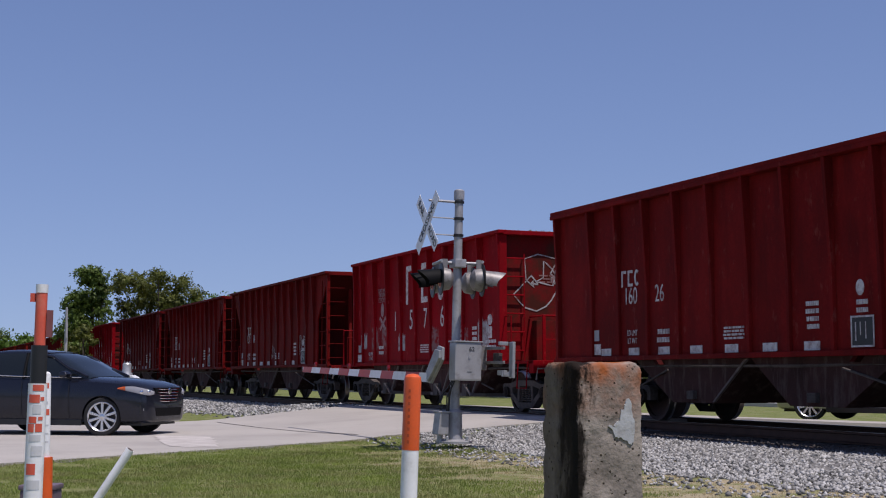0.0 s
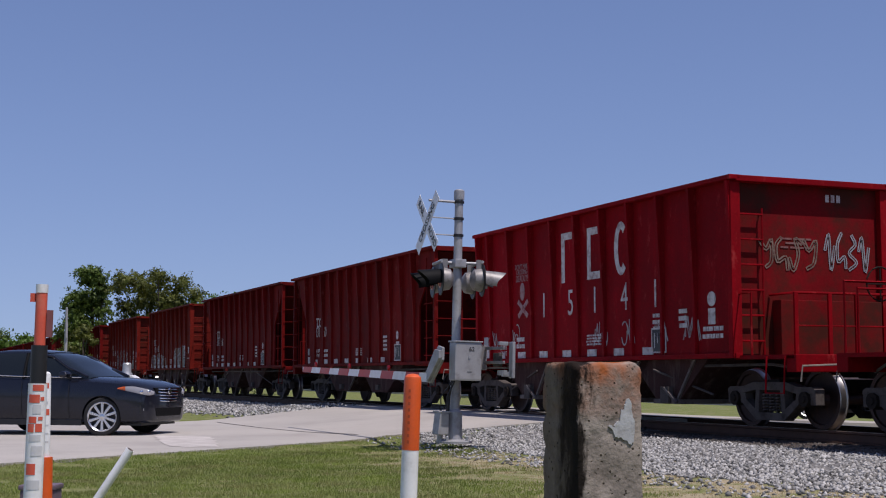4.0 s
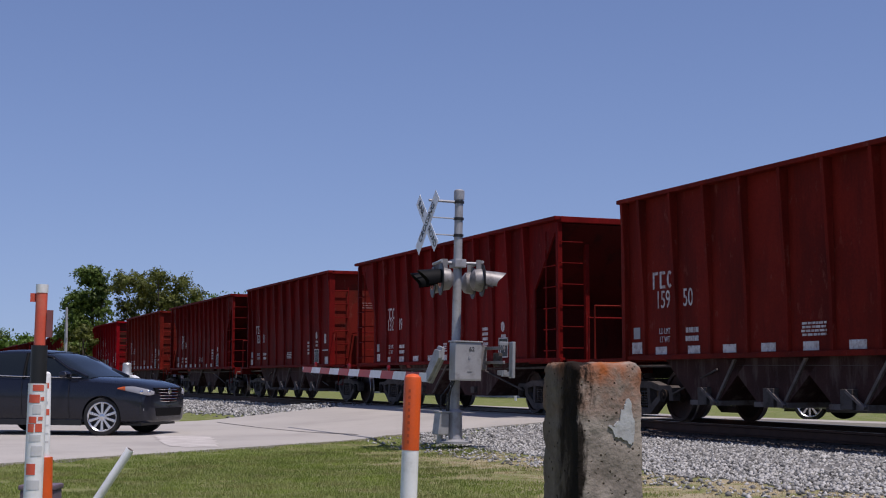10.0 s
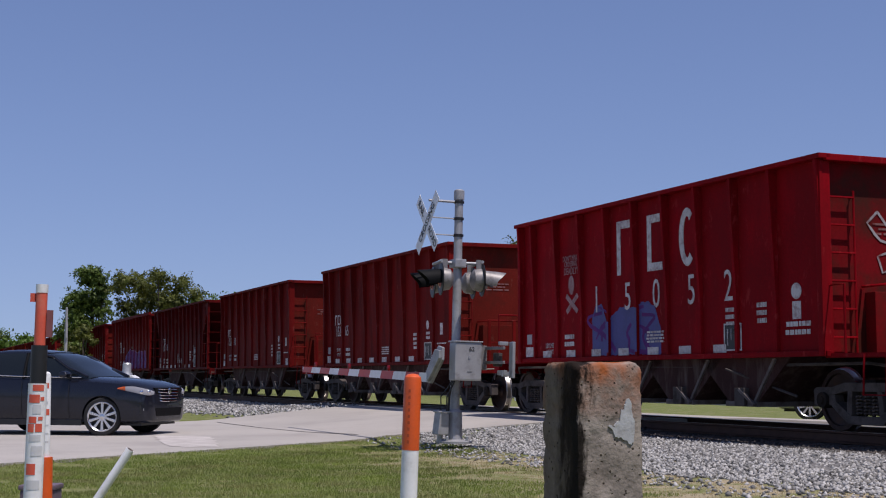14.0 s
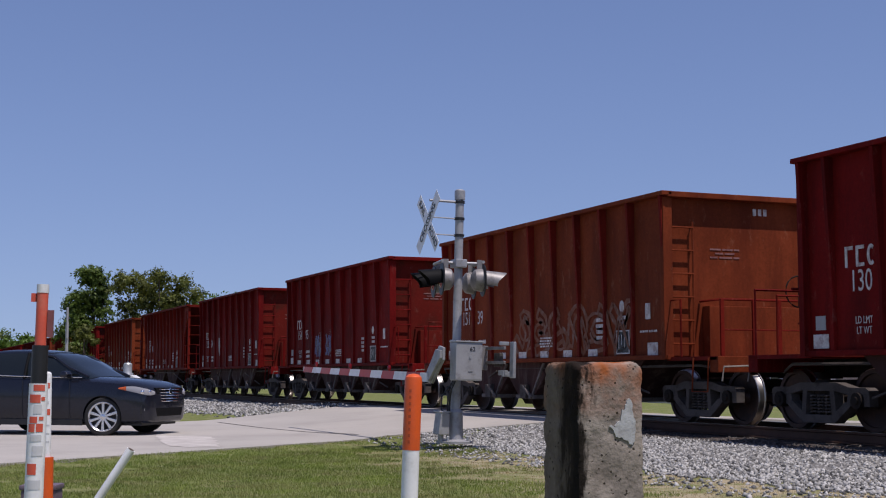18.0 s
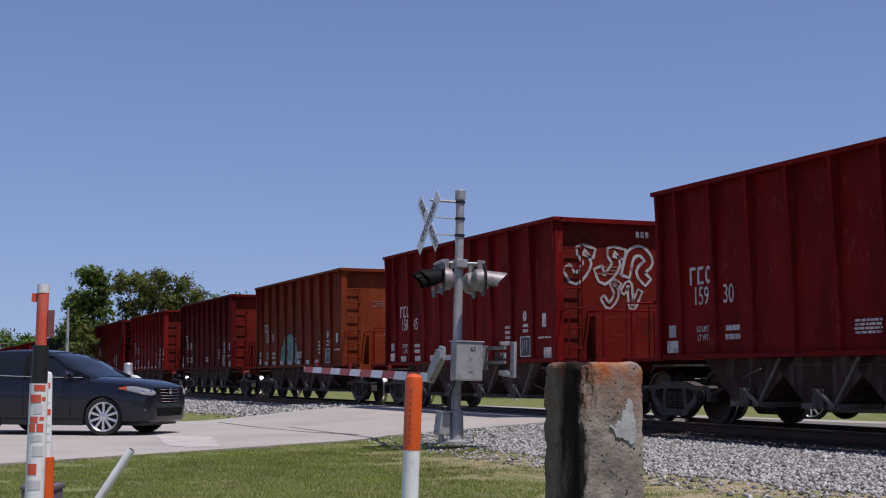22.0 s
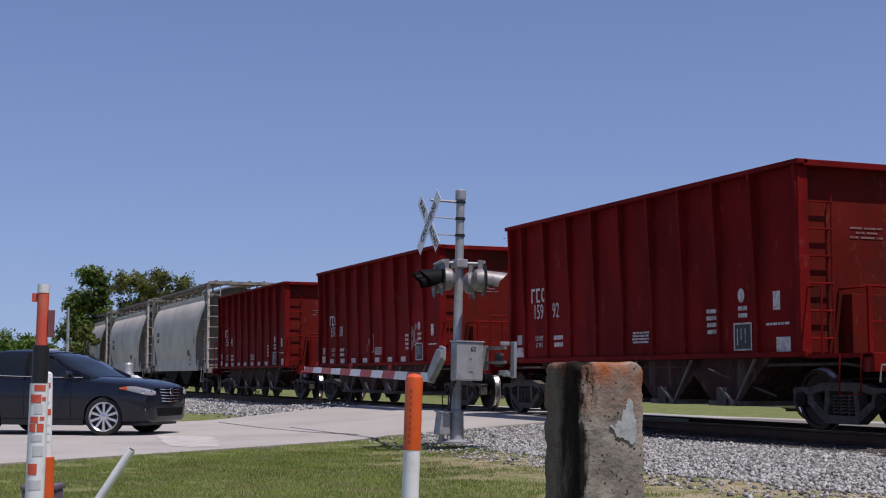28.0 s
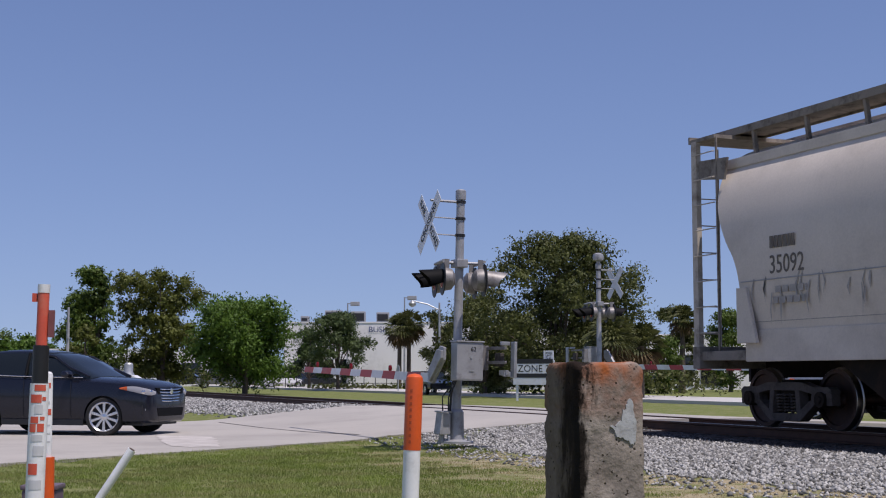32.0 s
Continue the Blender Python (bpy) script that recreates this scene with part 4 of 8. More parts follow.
def common(car, number, paint, half, style, big, seed):
    """What both kinds of open hopper share: sill, trucks, couplers, stencils."""
    put("centre_sill", kept("centre_sill", lambda: Form().box(-6.3, 6.3, -0.22, 0.22, 0.78, 1.08).mesh("centre_sill", bevel=0.01)), GRIME_SHADE, car)
    for s in (-1, 1):
        put("coupler", kept("coupler", coupler_mesh), GRIME_SHADE, car, pose(s * 6.75, 0, 0, 0, 0, 0 if s > 0 else 180))
        put("end_sill", kept("end_sill", lambda: Form().box(-0.12, 0.12, -1.45, 1.45, 0.86, 1.12).mesh("end_sill", bevel=0.015)), paint, car, (s * 6.32, 0, 0))
        put("air_hose", kept("air_hose", lambda: Form().tube([(0, 0.3, 0.85), (0.2, 0.32, 0.7), (0.35, 0.3, 0.45), (0.45, 0.2, 0.4)], 0.025, 6).mesh("air_hose", smooth=0.9)), BLACK, car, pose(s * 6.4, 0, 0, 0, 0, 0 if s > 0 else 180))
    put("train_pipe", kept("train_pipe", lambda: Form().tube([(-6.3, -0.9, 0.86), (-5.6, -1.25, 0.98), (-1.5, -1.3, 0.97), (1.2, -1.3, 0.95), (5.6, -1.25, 0.98), (6.3, -0.9, 0.86)], 0.024, 5).mesh("train_pipe", smooth=0.9)), FRAME_GREY, car)
    for s in (-1, 1):
        put("brake_rod", kept("brake_rod", lambda: Form().tube([(3.9, -1.2, 0.5), (2.3, -1.36, 0.91)], 0.02, 5).mesh("brake_rod", smooth=0.9)), FRAME_GREY, car, pose(0, 0, 0, 0, 0, 0 if s > 0 else 180) @ Matrix.Diagonal((1, s, 1, 1)))
        put("uncoupling_lever", kept("lever", lambda: Form().tube([(6.5, -1.42, 0.72), (6.5, -1.38, 0.95), (6.52, -0.5, 0.98), (6.6, -0.15, 1.02)], 0.016, 5).mesh("lever", smooth=0.9)), DIRTY_GREY, car, pose(0, 0, 0, 0, 0, 0 if s > 0 else 180) @ Matrix.Diagonal((1, s, 1, 1)))
    # where the marks stand on each kind: initials, number and its second part, plate, disc, rows
    at = {"A": (-3.78, 2.44, 2.09, -2.98, 3.42, 2.05, 2.56), "B": (-3.67, 2.43, 2.12, -2.92, 3.47, 1.86, 2.5), "C": (-3.38, 2.54, 2.21, -2.38, 2.86, 2.01, 1.78)}[style]
    x0, z0, z1, x1, xp, zd, xr = at
    if big:
        # three tall plain marks for the owner's initials, and the number spread over the panels
        for i, x in enumerate((-0.73, 0.34, 1.38)):
            put("owner_mark", owner_shape(i, 0.25, 0.49, 0.14), STENCIL, car, (x, -YS - 0.026, 3.11))
        for text, z, size in (("DON'T MAKE", 3.08, 0.13), ("CROSSING", 2.97, 0.13), ("DEADLY!", 2.83, 0.17)):
            side_text(car, text, -2.8, z, size, FADED_STENCIL)
        me = kept("oval", lambda: Form().turn([(0.15, -0.003), (0.15, 0.003)], "y", 20).mesh("oval", smooth=0.5))
        put("emblem", me, FADED_STENCIL, car, Matrix.Translation((-2.78, -YS - 0.026, 2.56)) @ Matrix.Diagonal((0.75, 1, 1.25, 1)))
        put("emblem", kept("crossed", lambda: Form().prism([(-0.26, 0.12), (-0.2, 0.2), (0.26, -0.12), (0.2, -0.2)], -0.003, 0.003, "y").prism([(0.26, 0.12), (0.2, 0.2), (-0.26, -0.12), (-0.2, -0.2)], 0.004, 0.008, "y").mesh("crossed")), FADED_STENCIL, car, (-2.76, -YS - 0.026, 2.2))
        for d, x in zip(number, (-1.77, -0.61, 0.37, 1.48, 2.55)):
            side_text(car, d, x, 2.2, 0.62)
        put("round_mark", kept("disc_b", lambda: Form().turn([(0.12, -0.003), (0.12, 0.003)], "y", 20).mesh("disc_b", smooth=0.5)), STENCIL, car, (4.28, -YS - 0.026, 2.04))
        plaque(car, 4.28, 1.76, 0.2, 0.26, STENCIL, name="grey_card")
        bars(car, 4.3, 1.56, 0.6, 2, 0.12, 9)
        bars(car, 3.42, 1.88, 0.26, 3, 0.12, 7)
        xp, xr, zd = 2.65, 2.6, 1.84
    else:
        for i in range(3):
            put("owner_mark", owner_shape(i, 0.085, 0.145, 0.05), STENCIL, car, (x0 - 0.22 + i * 0.23, -YS - 0.026, z0))
        side_text(car, number[:3], x0 + 0.02, z1, 0.37)
        side_text(car, number[3:], x1, z1, 0.37)
    side_text(car, "LD LMT", x0 + 0.06, 1.56 if not big else 1.4, 0.125)
    side_text(car, "LT WT", x0 + 0.06, 1.42 if not big else 1.27, 0.125)
    bars(car, x1 + 0.1, 1.56, 0.4, 2, 0.14, 5 + seed, name="weight_mark")
    bars(car, -0.2 if style == "C" else 0.3, 1.56, 0.6, 4, 0.055, 6)
    bars(car, xr, 1.84, 0.3, 4, 0.11, 7)
    if number == "16102":
        return
    me = kept("disc", lambda: Form().turn([(0.10, -0.003), (0.10, 0.003)], "y", 20).mesh("disc", smooth=0.5))
    if not big:
        put("round_mark", me, STENCIL, car, Matrix.Translation((xp - 0.03, -YS - 0.026, zd)) @ Matrix.Diagonal((0.85, 1, 1.1, 1)))
        bars(car, xp, zd - 0.2, 0.24, 2, 0.11, 8)
    frame_me = kept("consol", lambda: Form().box(-0.24, 0.24, -0.003, 0.003, 0.19, 0.215).box(-0.24, 0.24, -0.003, 0.003, -0.215, -0.19).box(-0.24, -0.215, -0.003, 0.003, -0.19, 0.19).box(0.215, 0.24, -0.003, 0.003, -0.19, 0.19).box(-0.15, -0.13, -0.003, 0.003, -0.13, 0.13).box(-0.05, -0.035, -0.003, 0.003, -0.05, 0.13).box(0.06, 0.075, -0.003, 0.003, -0.1, 0.13).mesh("consol"))
    put("panel_border", frame_me, STENCIL, car, (xp, -YS - 0.03, 1.41))
    plaque(car, xp, 1.41, 0.43, 0.38, BLACK, -YS - 0.025, "dark_panel")
    if seed % 3 != 1 or style != "A":
        for i in range(7):
            plaque(car, (-3.84 + i * 1.02) if style != "C" else (-4.27 + i * 1.005), 1.235, 0.36, 0.13, STENCIL, -1.456, "reflector")
    plaque(car, -4.65, 1.29, 0.34, 0.2, STENCIL, name="route_card")
    plaque(car, -4.65, 1.55, 0.22, 0.2, HOUSE_GREY, name="route_card")
    if style == "A" and not big:
        plaque(car, 4.3, 1.93, 0.17, 0.28, STENCIL, name="grey_card")
        bars(car, 4.3, 1.58, 0.6, 1, 0.06, 9)
        if seed % 2 == 0:
            plaque(car, 4.45, 1.26, 0.34, 0.24, STENCIL, name="grey_card")


def under_bays(car, style):
    if style == "A":
        def make():
            f = Form()
            f.prism([(-1.25, 1.1), (1.25, 1.1), (0.34, 0.36), (-0.34, 0.36)], -1.32, 1.32, "y")
            return f.mesh("hopper_bay", bevel=0.01)
        for x in (-2.7, -0.9, 0.9, 2.7):
            b = put("hopper_bay", kept("bay_a", make), BAY, car, (x, 0, 0))
            put("door_latch", kept("latch", lambda: Form().box(-0.1, 0.16, -1.42, -1.3, 0.34, 0.62).mesh("latch", bevel=0.012)), FRAME_GREY, b)
            put("door_strut", kept("strut", lambda: Form().prism([(0.30, 0.40), (0.345, 0.38), (0.9, 1.06), (0.83, 1.06)], -1.36, -1.31, "y").prism([(0.0, 0.58), (0.03, 0.62), (0.42, 0.38), (0.39, 0.34)], -1.43, -1.38, "y").mesh("strut", bevel=0.01)), STRUT, b, label="pale dusty door strut")
            put("bay_flange", kept("flange_a", lambda: Form().prism([(-0.42, 0.33), (0.42, 0.33), (0.42, 0.41), (-0.42, 0.41)], -1.36, 1.36, "y").mesh("flange_a", bevel=0.008)), STRUT, b)
    else:
        def make():
            f = Form()
            f.prism([(-1.9, 1.1), (1.6, 1.1), (0.6, 0.36), (-0.65, 0.36)], -1.3, 1.3, "y")
            return f.mesh("hopper_bay", bevel=0.01)
        for x, s in ((-1.6, 1), (1.6, -1)):
            b = put("hopper_bay", kept("bay_b", make), BAY, car, pose(x, 0, 0, 0, 0, 0 if s > 0 else 180))
            put("door_latch", kept("latch_b", lambda: Form().box(-0.1, 0.1, -1.38, 1.38, 0.42, 0.56).mesh("latch_b", bevel=0.012)), FRAME_GREY, b)
            put("door_strut", kept("strut_b", lambda: Form().prism([(0.60, 0.38), (0.65, 0.38), (1.58, 1.06), (1.5, 1.06)], -1.34, -1.29, "y").mesh("strut_b", bevel=0.01)), STRUT, b, label="pale dusty door strut")


def hopper_plate_end(number, paint, label, big=False, seed=0):
    """Kind A: shorter body with flat end sheets, a platform with rails at each end."""
    car = thing("hopper_car", label, "hopper car", group="open hopper cars of the train")
    m = PAINTS[paint]
    rib_m = PAINTS["brown"] if paint == "orange" else m
    L = 5.01
    for s in (-1, 1):
        me = kept("side_a", lambda: Form().box(-L + 0.05, L - 0.05, -0.02, 0.02, ZS + 0.05, ZT - 0.05).mesh("side_a"))
        put("side_sheet", me, m, car, (0, s * (YS - 0.0), 0))
        put("top_chord", kept("chord_a", lambda: Form().box(-L - 0.06, L + 0.06, -0.08, 0.125, ZT - 0.075, ZT).mesh("chord_a", bevel=0.015)), m, car, pose(0, s * 1.53, 0, 0, 0, 0 if s < 0 else 180))
        put("side_sill", kept("sill_a", lambda: Form().box(-L - 0.02, L + 0.02, -0.085, 0.03, ZS, ZS + 0.08).mesh("sill_a", bevel=0.008)), m, car, pose(0, s * YS, 0, 0, 0, 0 if s < 0 else 180))
        me = kept("rib_a", lambda: rib_mesh(0.145, ZS + 0.08, ZT - 0.075, 2.02))
        for x in STAKES["A"]:
            put("rib", me, rib_m, car, pose(x, s * (YS + 0.02), 0, 0, 0, 0 if s < 0 else 180))
    for s in (-1, 1):
        e = pose(0, 0, 0, 0, 0, 0 if s > 0 else 180)
        put("end_sheet", kept("end_a", lambda: Form().box(L - 0.16, L - 0.12, -1.41, 1.41, ZS, ZT - 0.02).mesh("end_a")), m if paint == "orange" else PAINTS["stained" if paint == "scarlet" else "end"], car, e)
        put("end_chord", kept("end_chord_a", lambda: Form().box(L - 0.14, L + 0.06, -1.48, 1.48, ZT - 0.10, ZT - 0.004).mesh("end_chord_a", bevel=0.012)), m, car, e)
        for q in (-1, 1):
            put("corner_post", kept("corner_a", lambda: Form().box(-0.07, 0.05, -0.09, 0.09, ZS, ZT - 0.1).mesh("corner_a", bevel=0.015)), m, car, (s * (L - 0.06), q * 1.46, 0))
        # ladder on the near side of the end sheet
        for i in range(6):
            z = 1.35 + i * 0.4
            y0, y1 = (-1.40, -0.95) if s > 0 else (0.95, 1.40)
            rung(car, (s * (L - 0.12), y0, z), (s * (L - 0.12), y1, z), (s * 0.09, 0, 0), m, 0.017)
        for q in (1.40, 0.95):
            put("ladder_stile", kept("stile_a", lambda: Form().tube([(0, 0, 1.12), (0, 0, 3.45)], 0.017, 5).mesh("stile_a")), m, car, (s * (L - 0.035), -s * q, 0))
        put("end_box", kept("end_box", lambda: Form().box(L - 0.12, L + 0.10, -0.72, 1.25, 1.12, 2.0).mesh("end_box", bevel=0.015)), m if paint == "orange" else PAINTS["stained" if paint == "scarlet" else "end"], car, e)
        for y in (-0.74, -0.1, 0.42, 1.05):
            put("rail_post", kept("rail_post", lambda: Form().box(-0.02, 0.02, -0.035, 0.035, 1.1, 2.1).mesh("rail_post", bevel=0.008)), rib_m, car, (s * (L + 0.5), s * y, 0))
        put("cross_rail", kept("cross_rail", lambda: Form().tube([(L - 0.1, -0.78, 2.08), (L + 0.5, -0.76, 2.09), (L + 0.5, 1.3, 2.09)], 0.022, 6).tube([(L + 0.5, -0.74, 1.58), (L + 0.5, 1.2, 1.58)], 0.014, 5).mesh("cross_rail", smooth=0.8)), rib_m, car, e)
        # platform and rails
        put("platform", kept("platform_a", lambda: Form().box(L - 0.1, 6.4, -1.45, 1.45, 1.06, 1.12).mesh("platform_a")), rib_m, car, e)
        rail_me = kept("end_rail", lambda: Form().tube([(6.3, -0.2, 1.1), (6.3, -0.2, 2.12), (6.3, 1.4, 2.12), (6.3, 1.4, 1.1)], 0.022, 6).tube([(6.3, 0.5, 1.1), (6.3, 0.5, 2.12)], 0.018, 5).mesh("end_rail"))
        put("corner_rail", kept("corner_rail", lambda: Form().tube([(L + 0.3, -1.42, 1.1), (L + 0.3, -1.42, 2.08), (L - 0.1, -1.42, 2.08)], 0.02, 5).mesh("corner_rail")), rib_m, car, e)
        put("hand_rail", rail_me, rib_m, car, e)
        put("grab_iron", kept("step", lambda: Form().tube([(6.2, -1.47, 1.1), (6.2, -1.5, 0.55), (5.75, -1.5, 0.55), (5.75, -1.47, 1.1)], 0.016, 5).mesh("step")), m, car, e)
        if s > 0:
            put("brake_wheel", kept("brake_wheel", lambda: Form().tube([(0, 0.26 * math.cos(a * 0.349), 0.26 * math.sin(a * 0.349)) for a in range(19)], 0.014, 5).tube([(0, -0.25, 0), (0, 0.25, 0)], 0.012, 5).tube([(0, 0, -0.25), (0, 0, 0.25)], 0.012, 5).mesh("brake_wheel", smooth=0.6)), GRIME_SHADE, car, (6.22, 0.3, 2.2))
            bars_end(car, L - 0.115, m)
    under_bays(car, "A")
    common(car, number, m, L, "A", big, seed)
    ws = truck(car, 5.25, FRAME_GREY) + truck(car, -5.25, FRAME_GREY)
    return car, ws


def bars_end(car, x, m):
    me = kept("end_lines", lambda: Form().box(0, 0.004, -0.55, -0.33, 2.98, 3.01).box(0, 0.004, -0.3, -0.08, 2.98, 3.01).box(0, 0.004, -0.06, 0.05, 2.98, 3.01).box(0, 0.004, -0.45, -0.28, 2.91, 2.94).box(0, 0.004, -0.25, -0.05, 2.91, 2.94).box(0, 0.004, -0.55, -0.4, 2.84, 2.87).box(0, 0.004, -0.36, -0.1, 2.84, 2.87).box(0, 0.004, -0.07, 0.05, 2.84, 2.87).mesh("end_lines"))
    tagged(put("stencil_mark", me, END_STENCIL, car, (x, 0, 0)), kind="stuff")
    me = kept("end_mark", lambda: Form().box(0, 0.004, 0.35, 0.42, 3.62, 3.74).box(0, 0.004, 0.46, 0.53, 3.62, 3.74).box(0, 0.004, 0.57, 0.64, 3.62, 3.74).mesh("end_mark"))
    tagged(put("stencil_mark", me, STENCIL, car, (x, 0, 0)), kind="stuff")


def hopper_slope_end(number, paint, label, seed=0, closed=False):
    """Kind B: long top, ends that slope in under it, open corner posts with ladders."""
    car = thing("hopper_car", label, "hopper car", group="open hopper cars of the train")
    m = PAINTS[paint]
    L, C = 6.25, 5.0
    side = [(-C, ZS + 0.05), (C, ZS + 0.05), (C, 2.55), (L - 0.12, ZT - 0.08), (-L + 0.12, ZT - 0.08), (-C, 2.55)]
    for s in (-1, 1):
        if closed:
            put("side_sheet", kept("side_c", lambda: Form().box(-L + 0.12, L - 0.12, -0.02, 0.02, ZS + 0.05, ZT - 0.08).mesh("side_c")), m, car, (0, s * YS, 0))
        else:
            put("side_sheet", kept("side_b", lambda: Form().prism(side, -0.02, 0.02, "y").mesh("side_b")), m, car, (0, s * YS, 0))
        put("top_chord", kept("chord_b", lambda: Form().box(-L, L, -0.08, 0.125, ZT - 0.075, ZT).mesh("chord_b", bevel=0.015)), m, car, pose(0, s * 1.53, 0, 0, 0, 0 if s < 0 else 180))
        put("side_sill", kept("sill_b", lambda: Form().box(-L, L, -0.085, 0.03, ZS, ZS + 0.08).mesh("sill_b", bevel=0.008)), m, car, pose(0, s * YS, 0, 0, 0, 0 if s < 0 else 180))
        me = kept("rib_b", lambda: rib_mesh(0.145, ZS + 0.08, ZT - 0.075, 2.3))
        if closed:
            put("top_strip", kept("strip_c", lambda: Form().box(-L, L, -0.07, 0.05, ZT, ZT + 0.07).mesh("strip_c", bevel=0.012)), m, car, pose(0, s * 1.53, 0, 0, 0, 0 if s < 0 else 180))
        for x in STAKES["C" if closed else "B"]:
            put("rib", me, m, car, pose(x, s * (YS + 0.02), 0, 0, 0, 0 if s < 0 else 180))
    for s in (-1, 1):
        e = pose(0, 0, 0, 0, 0, 0 if s > 0 else 180)
        # slope sheet and bulkhead are painted darker, for the overhang's shade and for dirt
        put("slope_sheet", kept("slope_b", lambda: Form().prism([(L - 0.1, ZT - 0.1), (L - 0.06, ZT - 0.14), (2.6, 1.0), (2.5, 1.0)], -1.41, 1.41, "y").mesh("slope_b")), PAINTS["dusky"], car, e)
        put("end_chord", kept("end_chord_b", lambda: Form().box(L - 0.14, L + 0.02, -1.48, 1.48, ZT - 0.12, ZT - 0.004).mesh("end_chord_b", bevel=0.012)), m, car, e)
        put("platform", kept("platform_b", lambda: Form().box(C - 0.3, 6.4, -1.45, 1.45, 1.05, 1.11).mesh("platform_b")), m, car, e)
        put("end_bulkhead", kept("bulk_b", lambda: Form().box(C - 0.9, C - 0.84, -1.4, 1.4, 1.1, 2.9).mesh("bulk_b")), PAINTS["dusky"], car, e)
        for q in (-1, 1):
            put("corner_post", kept("corner_b", lambda: Form().box(-0.05, 0.05, -0.05, 0.05, ZS, ZT - 0.1).mesh("corner_b", bevel=0.01)), m, car, (s * (L - 0.1), q * 1.47, 0))
            put("end_stake", kept("stake_b", lambda: Form().box(-0.045, 0.045, -0.045, 0.045, 1.1, 3.55).mesh("stake_b", bevel=0.01)), m, car, (s * (L - 0.55), q * 0.62, 0))
        for i in range(6):
            z = 1.35 + i * 0.42
            rung(car, (s * (L - 0.08), -1.47 * 1, z), (s * (L - 0.08), -0.98, z), (s * 0.06, 0, 0), m)
            if i < 5 and not closed:
                rung(car, (s * (L - 0.12), -1.5, z - 0.05), (s * (L - 0.62), -1.5, z - 0.05), (0, -0.06, 0), m)
        if not closed:
            put("ladder_stile", kept("stile_b", lambda: Form().tube([(0, 0, 1.1), (0, 0, 3.7)], 0.016, 5).mesh("stile_b")), m, car, (s * (L - 0.62), -1.5, 0))
        put("grab_iron", kept("step", lambda: Form().tube([(6.2, -1.47, 1.1), (6.2, -1.5, 0.55), (5.75, -1.5, 0.55), (5.75, -1.47, 1.1)], 0.016, 5).mesh("step")), m, car, e)
        put("hand_rail", kept("rail_b", lambda: Form().tube([(6.3, -0.9, 1.1), (6.3, -0.9, 1.95), (6.3, 0.9, 1.95), (6.3, 0.9, 1.1)], 0.02, 6).mesh("rail_b")), m, car, e)
    under_bays(car, "B")
    common(car, number, m, L, "C" if closed else "B", False, seed)
    ws = truck(car, 4.5, FRAME_GREY) + truck(car, -4.5, FRAME_GREY)
    return car, ws


def drips(car, x, z, w, h, mat, seed):
    """Thin dark runs and scratches on a side."""
    r = random.Random(seed)
    f = Form()
    for _ in range(5):
        x0, z0 = r.uniform(-w / 2, w / 2), r.uniform(0, h / 2)
        lean, ln, t = r.uniform(-0.25, 0.25), r.uniform(0.3, 0.9) * h, r.uniform(0.008, 0.018)
        f.add([(x0 - t, 0, z0), (x0 + t, 0, z0), (x0 + lean * ln + t * 1.6, 0, z0 - ln * 0.5), (x0 + lean * ln * 0.3, 0, z0 - ln), (x0 + lean * ln - t * 1.6, 0, z0 - ln * 0.5)], [(0, 1, 2, 3, 4)])
    tagged(put("paint_run", f.mesh("paint_run"), mat, car, (x, -1.59, z)), kind="stuff")


